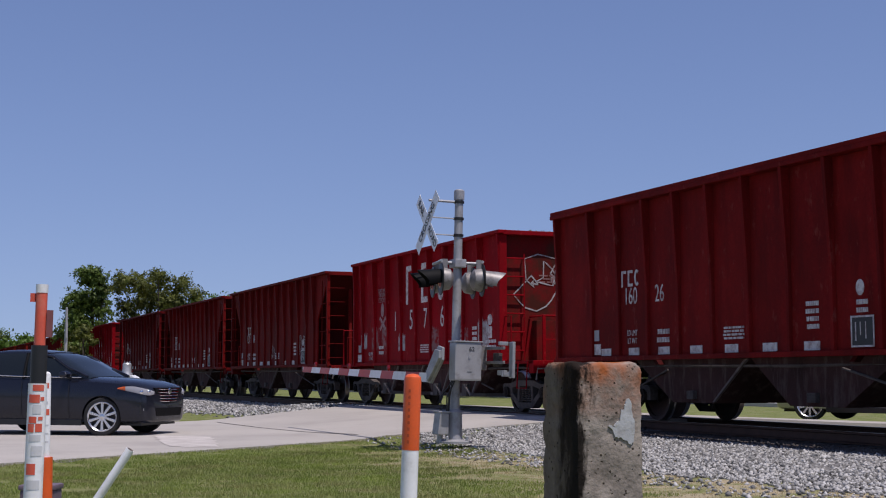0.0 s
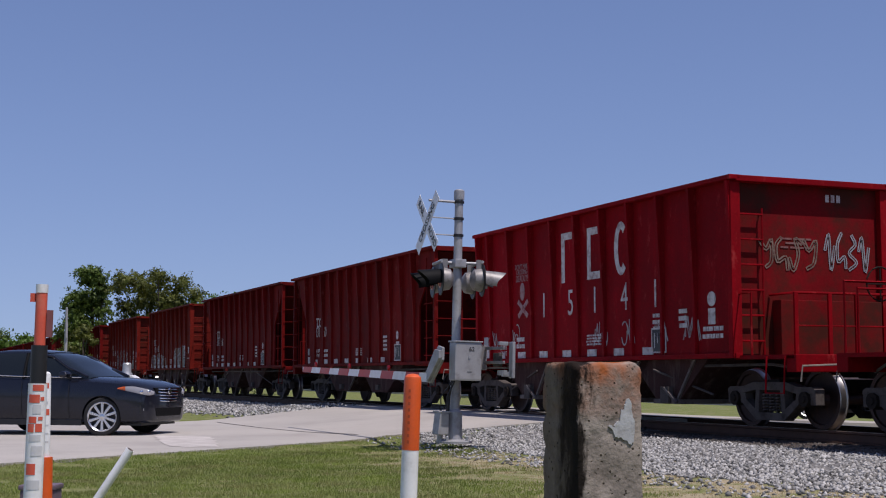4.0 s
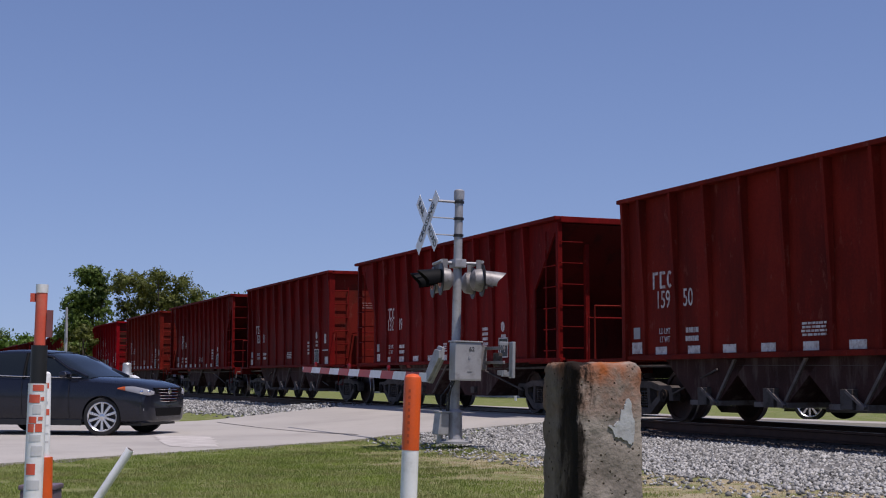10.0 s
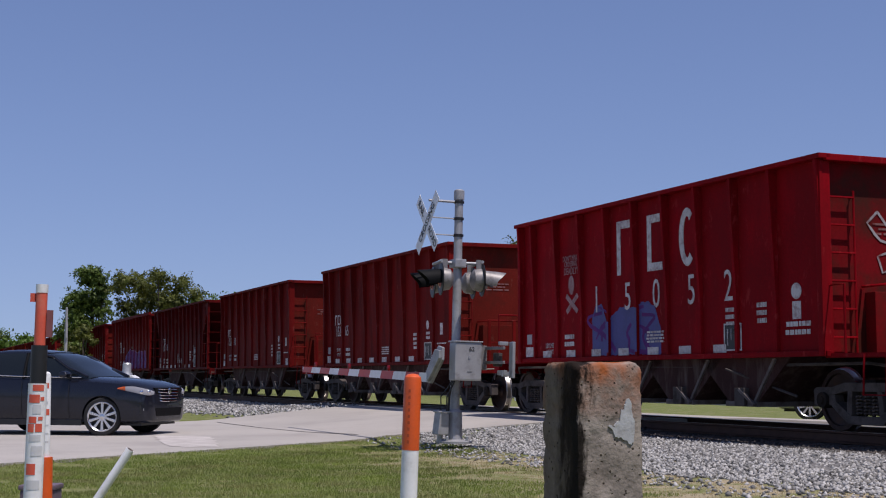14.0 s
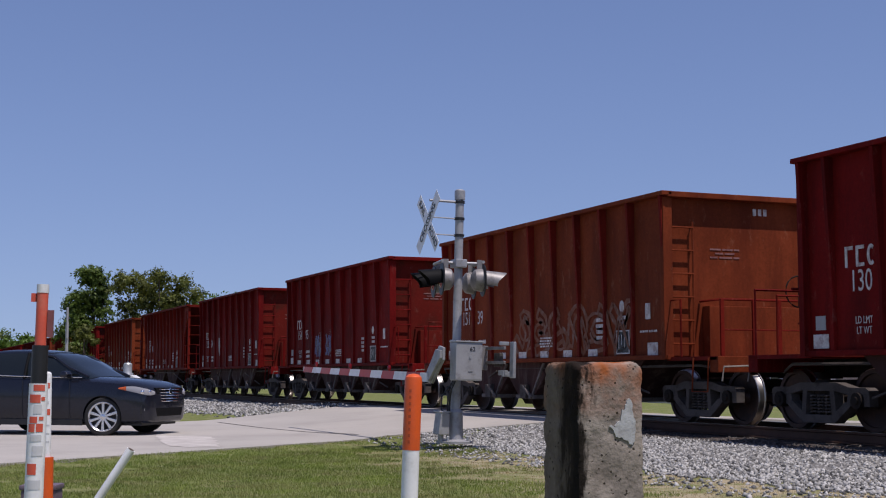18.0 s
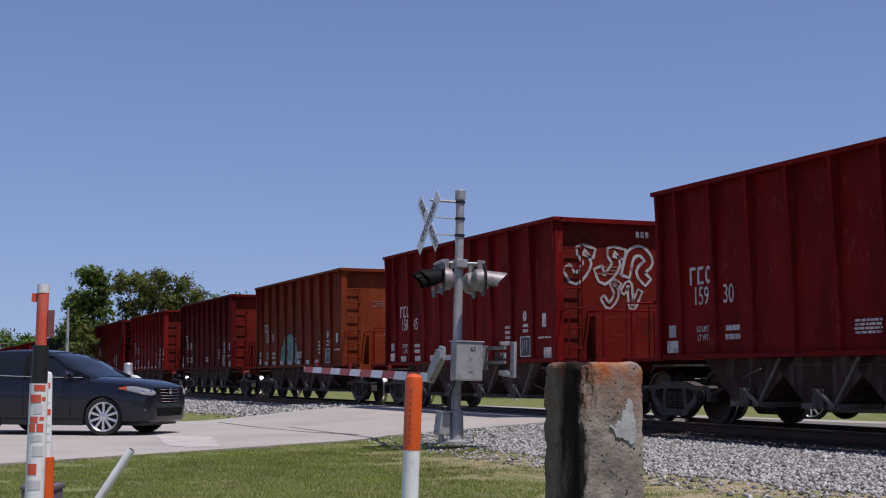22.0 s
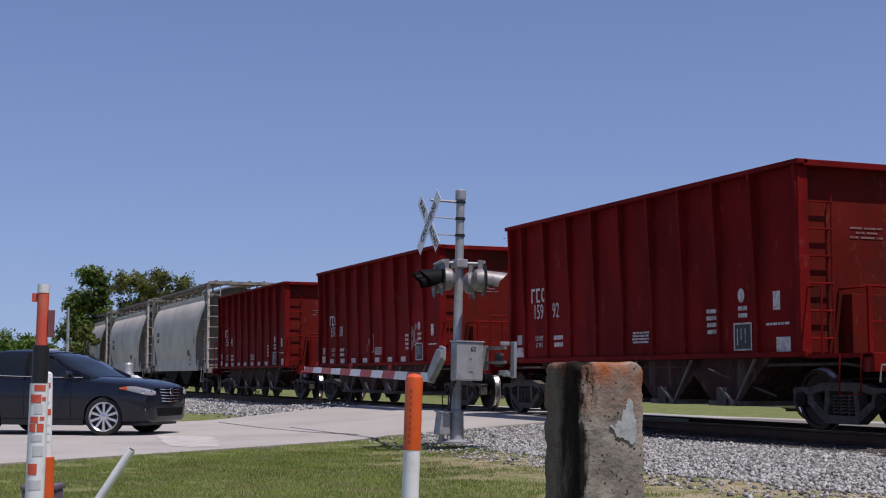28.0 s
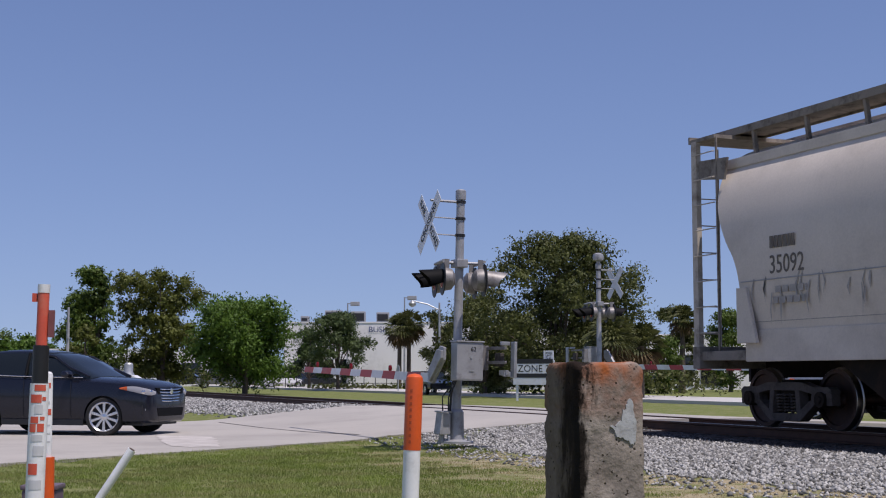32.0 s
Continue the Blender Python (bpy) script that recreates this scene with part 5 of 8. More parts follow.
def covered_hopper(number, label, worn=False):
    """A pale grey two-bay covered hopper with curved sides and end ladders."""
    car = thing("covered_hopper_car", label, "covered hopper", group="covered hopper cars of the train")
    m = GREY_CAR

    def body():
        # sections up the height: z, half width, half length
        rows = [(1.1, 1.42, 5.0), (1.2, 1.44, 5.0), (1.8, 1.535, 5.0), (2.1, 1.575, 5.02), (2.4, 1.585, 5.08), (2.65, 1.58, 5.2), (2.9, 1.565, 5.4), (3.2, 1.525, 5.6), (3.5, 1.46, 5.76), (3.8, 1.36, 5.86), (4.08, 1.2, 5.92), (4.3, 1.0, 5.95), (4.5, 0.6, 5.95), (4.6, 0.0, 5.95)]
        rows = [tuple(q) for q in smooth_rows(rows, 3)]
        f = Form()
        v = []
        for z, w, l in rows:
            v += [(-l, -w, z), (-l, w, z), (l, w, z), (l, -w, z)]
        fc = [(0, 1, 2, 3)]
        for j in range(len(rows) - 1):
            for a in (1, 3):
                fc.append((4 * j + a, 4 * j + (a + 1) % 4, 4 * j + 4 + (a + 1) % 4, 4 * j + 4 + a))
        f.add(v, fc)
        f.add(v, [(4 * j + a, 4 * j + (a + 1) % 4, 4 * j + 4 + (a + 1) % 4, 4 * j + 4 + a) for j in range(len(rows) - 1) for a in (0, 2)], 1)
        return f.mesh("covered_body", smooth=0.7)
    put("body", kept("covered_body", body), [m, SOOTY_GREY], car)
    for s in (-1, 1):
        put("roof_edge", kept("roof_edge", lambda: Form().box(-5.98, 5.98, -0.05, 0.05, 4.14, 4.3).mesh("roof_edge", bevel=0.02)), m, car, (0, s * 1.13, 0))
        put("side_sill", kept("csill", lambda: Form().box(-5.0, 5.0, -0.035, 0.035, 1.02, 1.5).mesh("csill", bevel=0.02)), m, car, (0, s * 1.475, 0))
        f = kept("board", lambda: Form().prism([(-0.32, 4.62), (-0.32, 4.74), (-0.30, 4.74), (-0.30, 4.69), (0.30, 4.69), (0.30, 4.74), (0.32, 4.74), (0.32, 4.62), (0.30, 4.62), (0.30, 4.66), (-0.30, 4.66), (-0.30, 4.62)], -6.6, 6.6, "x").mesh("board"))
        put("running_board", f, DIRTY_GREY, car, (0, s * 0.72, 0.1))
        for i in range(9):
            put("board_bracket", kept("bracket", lambda: Form().prism([(-0.3, 4.62), (-0.24, 4.62), (-0.18, 4.18), (-0.25, 4.18)], -0.03, 0.03, "x").mesh("bracket")), DIRTY_GREY, car, pose(-5.4 + i * 1.35, -0.72 if s < 0 else 0.72, 0.1, 0, 0, 0 if s < 0 else 180))
    for i in range(5):
        put("hatch", kept("hatch", lambda: Form().turn([(0.38, 4.4), (0.38, 4.52), (0.3, 4.56), (0.0, 4.57)], "z", 18).mesh("hatch", smooth=0.5)), m, car, (-4.2 + i * 2.1, 0, 0))
    for s in (-1, 1):
        e = pose(0, 0, 0, 0, 0, 0 if s > 0 else 180)
        put("end_platform", kept("cplat", lambda: Form().box(4.8, 6.42, -1.45, 1.45, 1.05, 1.2).mesh("cplat", bevel=0.01)), DIRTY_GREY, car, e)
        put("end_sill", kept("cendsill", lambda: Form().box(6.3, 6.5, -1.5, 1.5, 0.92, 1.28).mesh("cendsill", bevel=0.015)), DIRTY_GREY, car, e)
        put("cross_walk", kept("cwalk", lambda: Form().prism([(5.9, 4.62), (6.66, 4.62), (6.66, 4.74), (6.62, 4.74), (6.62, 4.68), (5.9, 4.68)], -1.42, 1.42, "y").mesh("cwalk")), DIRTY_GREY, car, e @ pose(0, 0, 0.04))
        put("end_bulkhead", kept("cbulk", lambda: Form().prism([(4.95, 1.2), (5.05, 1.2), (5.3, 2.3), (5.15, 2.3)], -0.5, 0.5, "y").mesh("cbulk")), GRIME_SHADE, car, e)
        for q in (-1, 1):
            for x, w in ((5.9, 0.02), (6.5, 0.075)):
                put("ladder_post", kept("post %s" % w, lambda: Form().box(-w, w, -0.6 * w, 0.6 * w, 1.1, 4.68).mesh("ladder_post", bevel=0.006)), WORN_GREY if w > 0.05 else DIRTY_GREY, car, (s * x, q * 1.38, 0))
            for i in range(8):
                rung(car, (s * 5.9, q * 1.42, 1.5 + i * 0.42), (s * 6.5, q * 1.42, 1.5 + i * 0.42), (0, q * 0.03, 0), WORN_GREY)
            put("corner_plate", kept("cplate", lambda: Form().prism([(4.55, 1.3), (5.05, 1.3), (5.05, 2.15), (4.8, 2.15)], -0.03, 0.03, "y").mesh("cplate", bevel=0.01)), m, car, pose(0, q * 1.6, 0) @ e)
            put("gusset", kept("cgusset", lambda: Form().prism([(5.6, 4.3), (6.5, 4.35), (6.5, 4.05), (5.7, 3.95)], -0.02, 0.02, "y").mesh("cgusset")), DIRTY_GREY, car, pose(0, q * 1.36, 0) @ e)
        for i in range(7):
            rung(car, (s * 6.56, -1.38, 1.5 + i * 0.45), (s * 6.56, -0.9, 1.5 + i * 0.45), (s * 0.05, 0, 0), WORN_GREY)
        put("ladder_stile", kept("cstile", lambda: Form().tube([(0, 0, 1.2), (0, 0, 4.6)], 0.018, 5).mesh("cstile")), WORN_GREY, car, (s * 6.58, -0.9, 0))
        put("coupler", kept("coupler", coupler_mesh), GRIME_SHADE, car, pose(s * 6.75, 0, 0, 0, 0, 0 if s > 0 else 180))
        put("grab_iron", kept("step", lambda: Form()), m, car, e)
    put("centre_sill", kept("centre_sill", lambda: Form()), GRIME_SHADE, car)
    # bays take the dark grime colour in place of shadow under the body
    for x in (-1.6, 1.6):
        put("hopper_bay", kept("bay_c", lambda: Form().prism([(-1.75, 1.15), (1.75, 1.15), (0.4, 0.42), (-0.4, 0.42)], -1.3, 1.3, "y").mesh("bay_c", bevel=0.01)), GRIME_SHADE, car, (x, 0, 0))
        put("outlet_gate", kept("gate_c", lambda: Form().box(-0.5, 0.5, -1.0, 1.0, 0.3, 0.42).mesh("gate_c", bevel=0.01)), GRIME_SHADE, car, (x, 0, 0))
    bars(car, -3.92, 2.79, 0.62, 1 if number else 2, 0.3, 3, SOOTY_GREY, -1.592)
    if number:
        side_text(car, number, -3.82, 2.44, 0.34, SOOTY_GREY, -1.591, squeeze=1.0)
    if worn:
        bars(car, -3.75, 2.08, 0.8, 2, 0.16, 5, FADED_MARK, -1.591)
        put("weld_seam", kept("weld", lambda: Form().box(-4.98, 4.98, -0.006, 0.006, -0.008, 0.008).mesh("weld")), HOUSE_GREY, car, (0, -1.588, 2.24))
        for k, x in enumerate((-4.3, -3.2, -2.2, -0.5, 2.0)):
            drips(car, x, 2.0 + 0.1 * (k % 2), 0.7, 0.6, FADED_MARK, 40 + k)
        bars(car, 1.2, 2.0, 1.1, 1, 0.14, 4, HOUSE_GREY, -1.585)
    else:
        blot(car, 4.55, 2.45, 0.05, 0.85, RUST_STAIN, 71, -1.585, "rust_stain")
        blot(car, 4.63, 2.3, 0.07, 0.4, RUST_STAIN, 72, -1.587, "rust_stain")
        bars(car, 3.5, 1.7, 0.4, 3, 0.2, 4, FADED_MARK, -1.53)
    put("weld_seam", kept("weld_low", lambda: Form().box(-4.98, 4.98, -0.004, 0.004, -0.006, 0.006).mesh("weld_low")), FADED_MARK, car, (0, -1.506, 1.62))
    for k in range(3):
        plaque(car, (2.26 if number else 3.2) + k * 0.13, 1.82, 0.1, 0.24, BLACK, -1.562, "dark_panel")
    ws = truck(car, 4.65, FRAME_GREY) + truck(car, -4.65, FRAME_GREY)
    return car, ws


# number, kind, paint, special marks
ROLL = [
    ("16026", "C", "red", ""), ("15766", "big", "scarlet", "patchy"), ("13104", "B", "oxide", "tag"), ("13203", "B", "oxide", ""), ("13115", "B", "maroon", ""),
    ("15641", "big", "scarlet", "tags"), ("15141", "big", "scarlet", "tags"), ("13160", "B", "oxide", ""), ("13136", "B", "oxide", ""), ("15983", "A", "brown", "whiteout"),
    ("15503", "A", "brown", "script"), ("15977", "A", "oxide", "mural"), ("13121", "B", "oxide", ""), ("15313", "A", "maroon", "teal"), ("15950", "A", "brown", ""),
    ("13249", "B", "oxide", ""), ("13091", "A", "oxide", ""), ("13144", "B", "oxide", ""), ("15335", "A", "brown", ""), ("15089", "big", "scarlet", "greytag"),
    ("15052", "big", "scarlet", "bluetag"), ("15265", "A", "oxide", ""), ("15210", "A", "oxide", ""), ("13145", "B", "maroon", "tag"), ("16102", "C", "oxide", "purple"),
    ("13063", "A", "oxide", ""), ("15139", "A", "orange", "whitescript"), ("15495", "A", "oxide", "bluepair"), ("15524", "A", "oxide", "shield"), ("13190", "B", "brown", ""),
    ("15041", "A", "orange", ""), ("15930", "A", "red", ""), ("15845", "A", "oxide", "endtag"), ("15214", "A", "orange", "tealblob"), ("13088", "A", "maroon", ""),
    ("15722", "A", "red", ""), ("13122", "B", "oxide", "tag"), ("15632", "big", "scarlet", "tags"), ("13170", "B", "black", ""), ("15891", "A", "red", "outline"),
    ("15992", "A", "red", ""), ("15168", "A", "red", "tag"), ("15540", "A", "red", ""),
]
COLOUR_WORDS = {"oxide": "dark oxide-red", "maroon": "dull maroon", "brown": "rusty brown-red", "scarlet": "bright scarlet", "orange": "faded orange-brown", "red": "red-brown", "black": "sooty black"}
MARK_WORDS = {"": "", "bluepair": " with two pale-blue sprayed tags", "patchy": " with flaking patched paint", "tag": " with a sprayed tag", "tags": " with small sprayed tags", "whiteout": " with whitened patches", "script": " with white sprayed script",
              "mural": " with a grey sprayed mural", "teal": " with teal sprayed letters", "greytag": " with a grey sprayed tag", "bluetag": " with blue sprayed paint", "purple": " with a purple sprayed panel",
              "whitescript": " with pale sprayed script", "shield": " with a white shield mark", "endtag": " with a white end tag", "tealblob": " with a teal sprayed dome", "outline": " with a white outline drawing"}


def marks(car, kind, mark, seed):
    white, grey = SPRAY["white"], SPRAY["grey"]
    if mark == "patchy":
        for i, (x, z, w, h) in enumerate(((-4.3, 1.75, 0.5, 0.5), (-3.35, 1.8, 0.6, 0.75), (-2.55, 1.75, 0.55, 0.9), (-1.3, 1.65, 0.5, 0.5), (1.0, 1.7, 0.5, 0.7), (2.6, 1.7, 0.9, 0.5), (3.9, 1.75, 0.6, 0.7))):
            blot(car, x, z, w, h, SPRAY["flake"] if i % 3 else white, seed + i)
        throw_up(car, -0.1, 2.85, 1.9, 0.8, white, seed, 2, 0.9, 0.03, end=True)
        scrawl(car, 0.2, 2.9, 0.9, 0.25, white, seed + 9, 5, 0.025, end=True)
    elif mark == "tag":
        scrawl(car, -0.3, 1.6, 0.6, 0.5, white, seed, 2, 0.03)
        throw_up(car, 3.35 if kind == "B" else 3.0, 1.75, 0.7, 0.75, white, seed + 1, 2, 0.25, 0.03)
    elif mark == "tags":
        for i, x in enumerate((-4.3, -3.2, 0.6, 1.6, 2.7, 3.7)):
            scrawl(car, x, 1.58, 0.5, 0.45, white, seed + i, 2, 0.03)
        throw_up(car, -0.4, 2.75, 1.1, 0.6, SPRAY["buff"], seed, 4, 0.2, 0.025, end=True)
        throw_up(car, 0.75, 2.8, 0.9, 0.7, grey, seed + 5, 4, 0.2, 0.022, end=True)
    elif mark == "bluepair":
        for k, x in enumerate((-1.68, -0.65)):
            throw_up(car, x, 1.72, 0.75, 0.7, SPRAY["pale_blue"], seed + k, 3, 0.25, 0.03)
            scrawl(car, x, 1.75, 0.6, 0.8, white, seed + k, 3, 0.02)
    elif mark == "whiteout":
        mural(car, -4.7, -0.9, 1.2, [(0, 1.7), (0.08, 1.85), (0.3, 1.75), (0.5, 1.9), (0.75, 1.75), (1, 1.6)], SPRAY["buff"], white, [(white, 14, 0.07), (SPRAY["flake"], 8, 0.06)], seed)
        mural(car, 1.0, 3.9, 1.2, [(0, 1.9), (0.1, 2.05), (0.5, 2.05), (0.6, 2.15), (0.9, 2.1), (1, 1.8)], SPRAY["buff"], white, [(white, 14, 0.1)], seed + 3)
    elif mark == "script":
        throw_up(car, -1.05, 1.7, 3.1, 0.95, white, seed + 2, 4, 0.46, 0.05)
        scrawl(car, 1.25, 1.98, 0.55, 0.26, white, seed + 3, 3, 0.035)
        scrawl(car, 1.3, 1.68, 0.55, 0.24, white, seed + 6, 3, 0.035)
        ribbon_f = Form()
        ribbon(ribbon_f, [(0.8, 1.35), (1.0, 1.3), (1.35, 1.32), (1.2, 1.42)], 0.05, 0, random.Random(3))
        tagged(put("spray_paint", ribbon_f.mesh("spray_paint"), white, car, (0, -1.4545, 0)), kind="stuff")
    elif mark == "mural":
        mural(car, -4.95, -1.15, 1.16, [(0, 1.95), (0.12, 1.98), (0.2, 2.06), (0.45, 2.0), (0.6, 2.08), (0.66, 2.16), (0.78, 2.2), (0.82, 1.95), (0.95, 1.9), (1, 1.6)], SPRAY["bone"], white, [(SPRAY["buff"], 16, 0.12), (SPRAY["charcoal"], 16, 0.07), (SPRAY["brick"], 7, 0.03)], seed)
        scrawl(car, -4.75, 2.4, 0.35, 0.35, SPRAY["buff"], seed, 2, 0.025)
        scrawl(car, -0.7, 1.5, 0.5, 0.35, SPRAY["buff"], seed + 4, 2, 0.03)
    elif mark == "teal":
        throw_up(car, -0.9, 1.5, 3.2, 0.55, SPRAY["teal"], seed, 5, 0.25, 0.05)
    elif mark == "greytag":
        mural(car, -3.4, 1.8, 1.2, [(0, 1.45), (0.1, 1.8), (0.3, 1.7), (0.45, 1.85), (0.7, 1.75), (0.9, 1.8), (1, 1.4)], SPRAY["buff"], white, [(grey, 20, 0.1), (SPRAY["charcoal"], 8, 0.05)], seed)
    elif mark == "bluetag":
        mural(car, -1.95, 0.5, 1.18, [(0, 1.8), (0.06, 2.1), (0.16, 2.12), (0.22, 1.75), (0.32, 1.9), (0.45, 2.02), (0.62, 2.0), (0.8, 2.1), (0.92, 2.0), (1, 1.6)], SPRAY["blue"], SPRAY["blue"], [(SPRAY["violet"], 7, 0.09)], seed)
        throw_up(car, 0.1, 2.75, 1.5, 0.9, white, seed + 9, 2, 0.4, 0.035, end=True)
    elif mark == "purple":
        mural(car, -1.95, 5.0, 1.2, [(0, 1.3), (0.03, 1.75), (0.1, 1.95), (0.2, 2.1), (0.26, 2.26), (0.34, 2.15), (0.45, 2.2), (0.6, 2.0), (0.72, 2.12), (0.85, 2.05), (0.96, 2.1), (1, 1.5)], SPRAY["purple"], SPRAY["lilac"], [(SPRAY["violet"], 30, 0.11), (SPRAY["blue"], 22, 0.09)], seed, -1.46, "C")
        scrawl(car, 0.4, 2.32, 0.4, 0.14, white, seed, 3, 0.02)
    elif mark == "whitescript":
        throw_up(car, 1.3, 1.68, 4.9, 0.95, SPRAY["haze"], seed, 6, 0.3, 0.09)
        scrawl(car, 1.3, 1.65, 4.7, 0.8, SPRAY["haze"], seed, 6, 0.06)
    elif mark == "shield":
        f = Form()
        f.prism([(-0.24, 0.3), (-0.16, 0.34), (-0.06, 0.3), (0.0, 0.35), (0.08, 0.3), (0.18, 0.34), (0.25, 0.3), (0.23, -0.05), (0.14, -0.26), (0.0, -0.4), (-0.14, -0.26), (-0.22, -0.05)], -0.002, 0.002, "y")
        put("shield_mark", f.mesh("shield_mark"), white, car, (-1.55, -1.4535, 2.0))
    elif mark == "endtag":
        throw_up(car, -0.25, 3.05, 2.0, 0.75, white, seed, 3, 0.35, 0.06, end=True)
        throw_up(car, 0.0, 2.45, 0.9, 0.6, white, seed + 2, 2, 0.3, 0.05, end=True)
    elif mark == "tealblob":
        mural(car, -2.0, 0.28, 1.18, [(0, 1.4), (0.06, 1.7), (0.2, 1.98), (0.4, 2.16), (0.56, 2.2), (0.75, 2.05), (0.9, 1.75), (1, 1.35)], SPRAY["teal"], SPRAY["charcoal"], [(SPRAY["charcoal"], 4, 0.06), (grey, 4, 0.06)], seed)
        throw_up(car, 0.35, 2.0, 1.0, 0.7, SPRAY["buff"], seed, 2, 0.3, 0.04, end=True)
    elif mark == "outline":
        f = Form()
        r = random.Random(seed)
        for path in ([(-0.1, 1.5), (-0.05, 2.0), (0.15, 2.05), (0.2, 2.42), (1.2, 2.46), (1.25, 2.0), (1.4, 1.95), (1.35, 1.5), (0.9, 1.48), (0.7, 1.62), (0.3, 1.5), (-0.1, 1.5)], [(0.6, 2.4), (0.65, 1.7)], [(0.95, 2.4), (0.95, 1.75), (0.3, 1.8), (0.3, 2.0)], [(0.15, 2.05), (1.25, 2.1)]):
            ribbon(f, path, 0.035, 0, r)
        tagged(put("spray_paint", f.mesh("spray_paint"), white, car, (0, -1.4545, 0)), kind="stuff")


# how far the couplings have drawn out along the train
SLACK = [(0, 0.05), (8, 0.1), (14, 0.1), (18, 0.2), (20, 0.36), (23, 0.35), (24, 0.62), (25, 0.45), (27, 0.64), (31, 0.68), (34, 0.6), (36, 0.42), (39, 0.42), (40, 0.3), (41, 0.15), (42, 0.1)]
TRAIN = []
for i, (number, kind, paint, mark) in enumerate(ROLL):
    words = "%s open hopper car%s, on rails" % (COLOUR_WORDS[paint], MARK_WORDS[mark])
    if kind in "BC":
        car, ws = hopper_slope_end(number, paint, words, i, kind == "C")
    else:
        car, ws = hopper_plate_end(number, paint, words, kind == "big", i)
    marks(car, kind, mark, i * 13 + 1)
    TRAIN.append((car, ws, -17.8 - PITCH_CAR * i + steps(i, SLACK)))
for i, number in enumerate(("", "35018", "35092")):
    car, ws = covered_hopper(number, "pale grey covered hopper car with %s curved sides, on rails" % ("streaked" if i == 2 else "smooth"), i == 2)
    TRAIN.append((car, ws, -611.3 - 14.56 * i))

# ---------------------------------------------------------------- crossing signals
AHEAD = Vector((-math.cos(YAW), math.sin(YAW), 0))
ASIDE = Vector((math.sin(YAW), math.cos(YAW), 0))


def place(side, far, z=None):
    """A place on the ground, metres to the side and ahead of the eye."""
    p = EYE + ASIDE * side + AHEAD * far
    return Vector((p.x, p.y, ground_z(p.x, p.y) if z is None else z))


def crossing_signal(at, lean, arm_length, arm_rise, bell=False, label="", arm=True):
    """A silver crossing mast: crossbuck, two pairs of hooded lamps, gate machine, striped arm. It faces -y; the arm reaches to -x."""
    s = thing("crossing_signal", label, "crossing signal", at @ lean, group="crossing signals")
    put("mast", Form().turn([(0.082, 0.0), (0.082, 1.2), (0.074, 1.25), (0.07, 4.08), (0.07, 4.1)], "z", 18).mesh("mast", smooth=0.6), SILVER, s)
    put("mast_cap", Form().turn([(0.088, 4.02), (0.09, 4.1), (0.088, 4.17), (0.06, 4.19)], "z", 18).mesh("mast_cap", smooth=0.6), SILVER, s)
    put("base_plate", Form().turn([(0.30, 0.0), (0.30, 0.03), (0.14, 0.06), (0.125, 0.5), (0.10, 0.54), (0.085, 0.55)], "z", 18).mesh("base_plate", smooth=0.5), SILVER, s, label="cast grey base with a flange")
    bolt = Form().turn([(0.025, 0.0), (0.025, 0.09), (0.015, 0.1)], "z", 6).mesh("bolt")
    for a in range(4):
        put("bolt", bolt, PALE_SILVER, s, (0.24 * math.cos(a * 1.571 + 0.7), 0.24 * math.sin(a * 1.571 + 0.7), 0.02))
    jb = put("junction_box", Form().prism([(-0.09, 0.14), (0.10, 0.14), (0.10, 0.48), (-0.05, 0.50)], -0.13, 0.13, "x").mesh("junction_box", bevel=0.015), SILVER, s, (0.05, -0.27, 0))
    put("lid", Form().box(-0.14, 0.14, -0.08, 0.12, 0.495, 0.52).mesh("lid", bevel=0.008), SILVER, jb)
    put("foot", Form().turn([(0.05, 0.0), (0.045, 0.15)], "z", 10).mesh("foot", smooth=0.5), SILVER, jb)
    for k, (x, r) in enumerate(((0.05, 0.018), (0.1, 0.014), (-0.02, 0.012))):
        put("cable", Form().tube([(x, -0.13 - 0.05 * k, 0.5), (x, -0.12 - 0.06 * k, 0.75), (x + 0.05, -0.10, 0.95), (x + 0.1, -0.06, 1.1)], r, 6).mesh("cable", smooth=0.9), BLACK, s)
    # crossbuck
    cb = put("crossbuck_bracket", Form().tube([(0, 0, 3.98), (0, -0.54, 3.98)], 0.022, 8).tube([(0, 0, 3.7), (0, -0.54, 3.7)], 0.012, 6).tube([(0, 0, 3.42), (0, -0.54, 3.42)], 0.012, 6).mesh("crossbuck_bracket"), SILVER, s)
    for z in (3.98, 3.7, 3.42):
        put("clamp", kept("clamp", lambda: Form().turn([(0.07, -0.025), (0.088, -0.02), (0.088, 0.02), (0.07, 0.025)], "z", 14).mesh("clamp")), BLACK, s, (0, 0, z))
    for k, (a, words) in enumerate(((-45, "CROSSING"), (45, "RAILROAD"))):
        y = -0.56 - 0.006 * k
        bl = put("crossbuck_blade", Form().box(-0.61, 0.61, -0.002, 0.002, -0.114, 0.114).mesh("crossbuck_blade"), SIGN_WHITE, s, pose(0, y, 3.60, 0, a, 0))
        if words == "CROSSING":
            put("lettering", lettering(words, 0.165), SIGN_BLACK, bl, pose(0, -0.012, 0.0, 90) @ Matrix.Diagonal((1.05, 1, 1, 1)))
        else:
            for part_word, x in (("RAIL", -0.37), ("ROAD", 0.36)):
                put("lettering", lettering(part_word, 0.165), SIGN_BLACK, bl, pose(x, -0.006, 0.0, 90))
    # lamp cross arms
    jn = put("arm_hub", Form().box(-0.14, 0.14, -0.1, 0.1, 2.88, 3.02).mesh("arm_hub", bevel=0.02), SILVER, s)
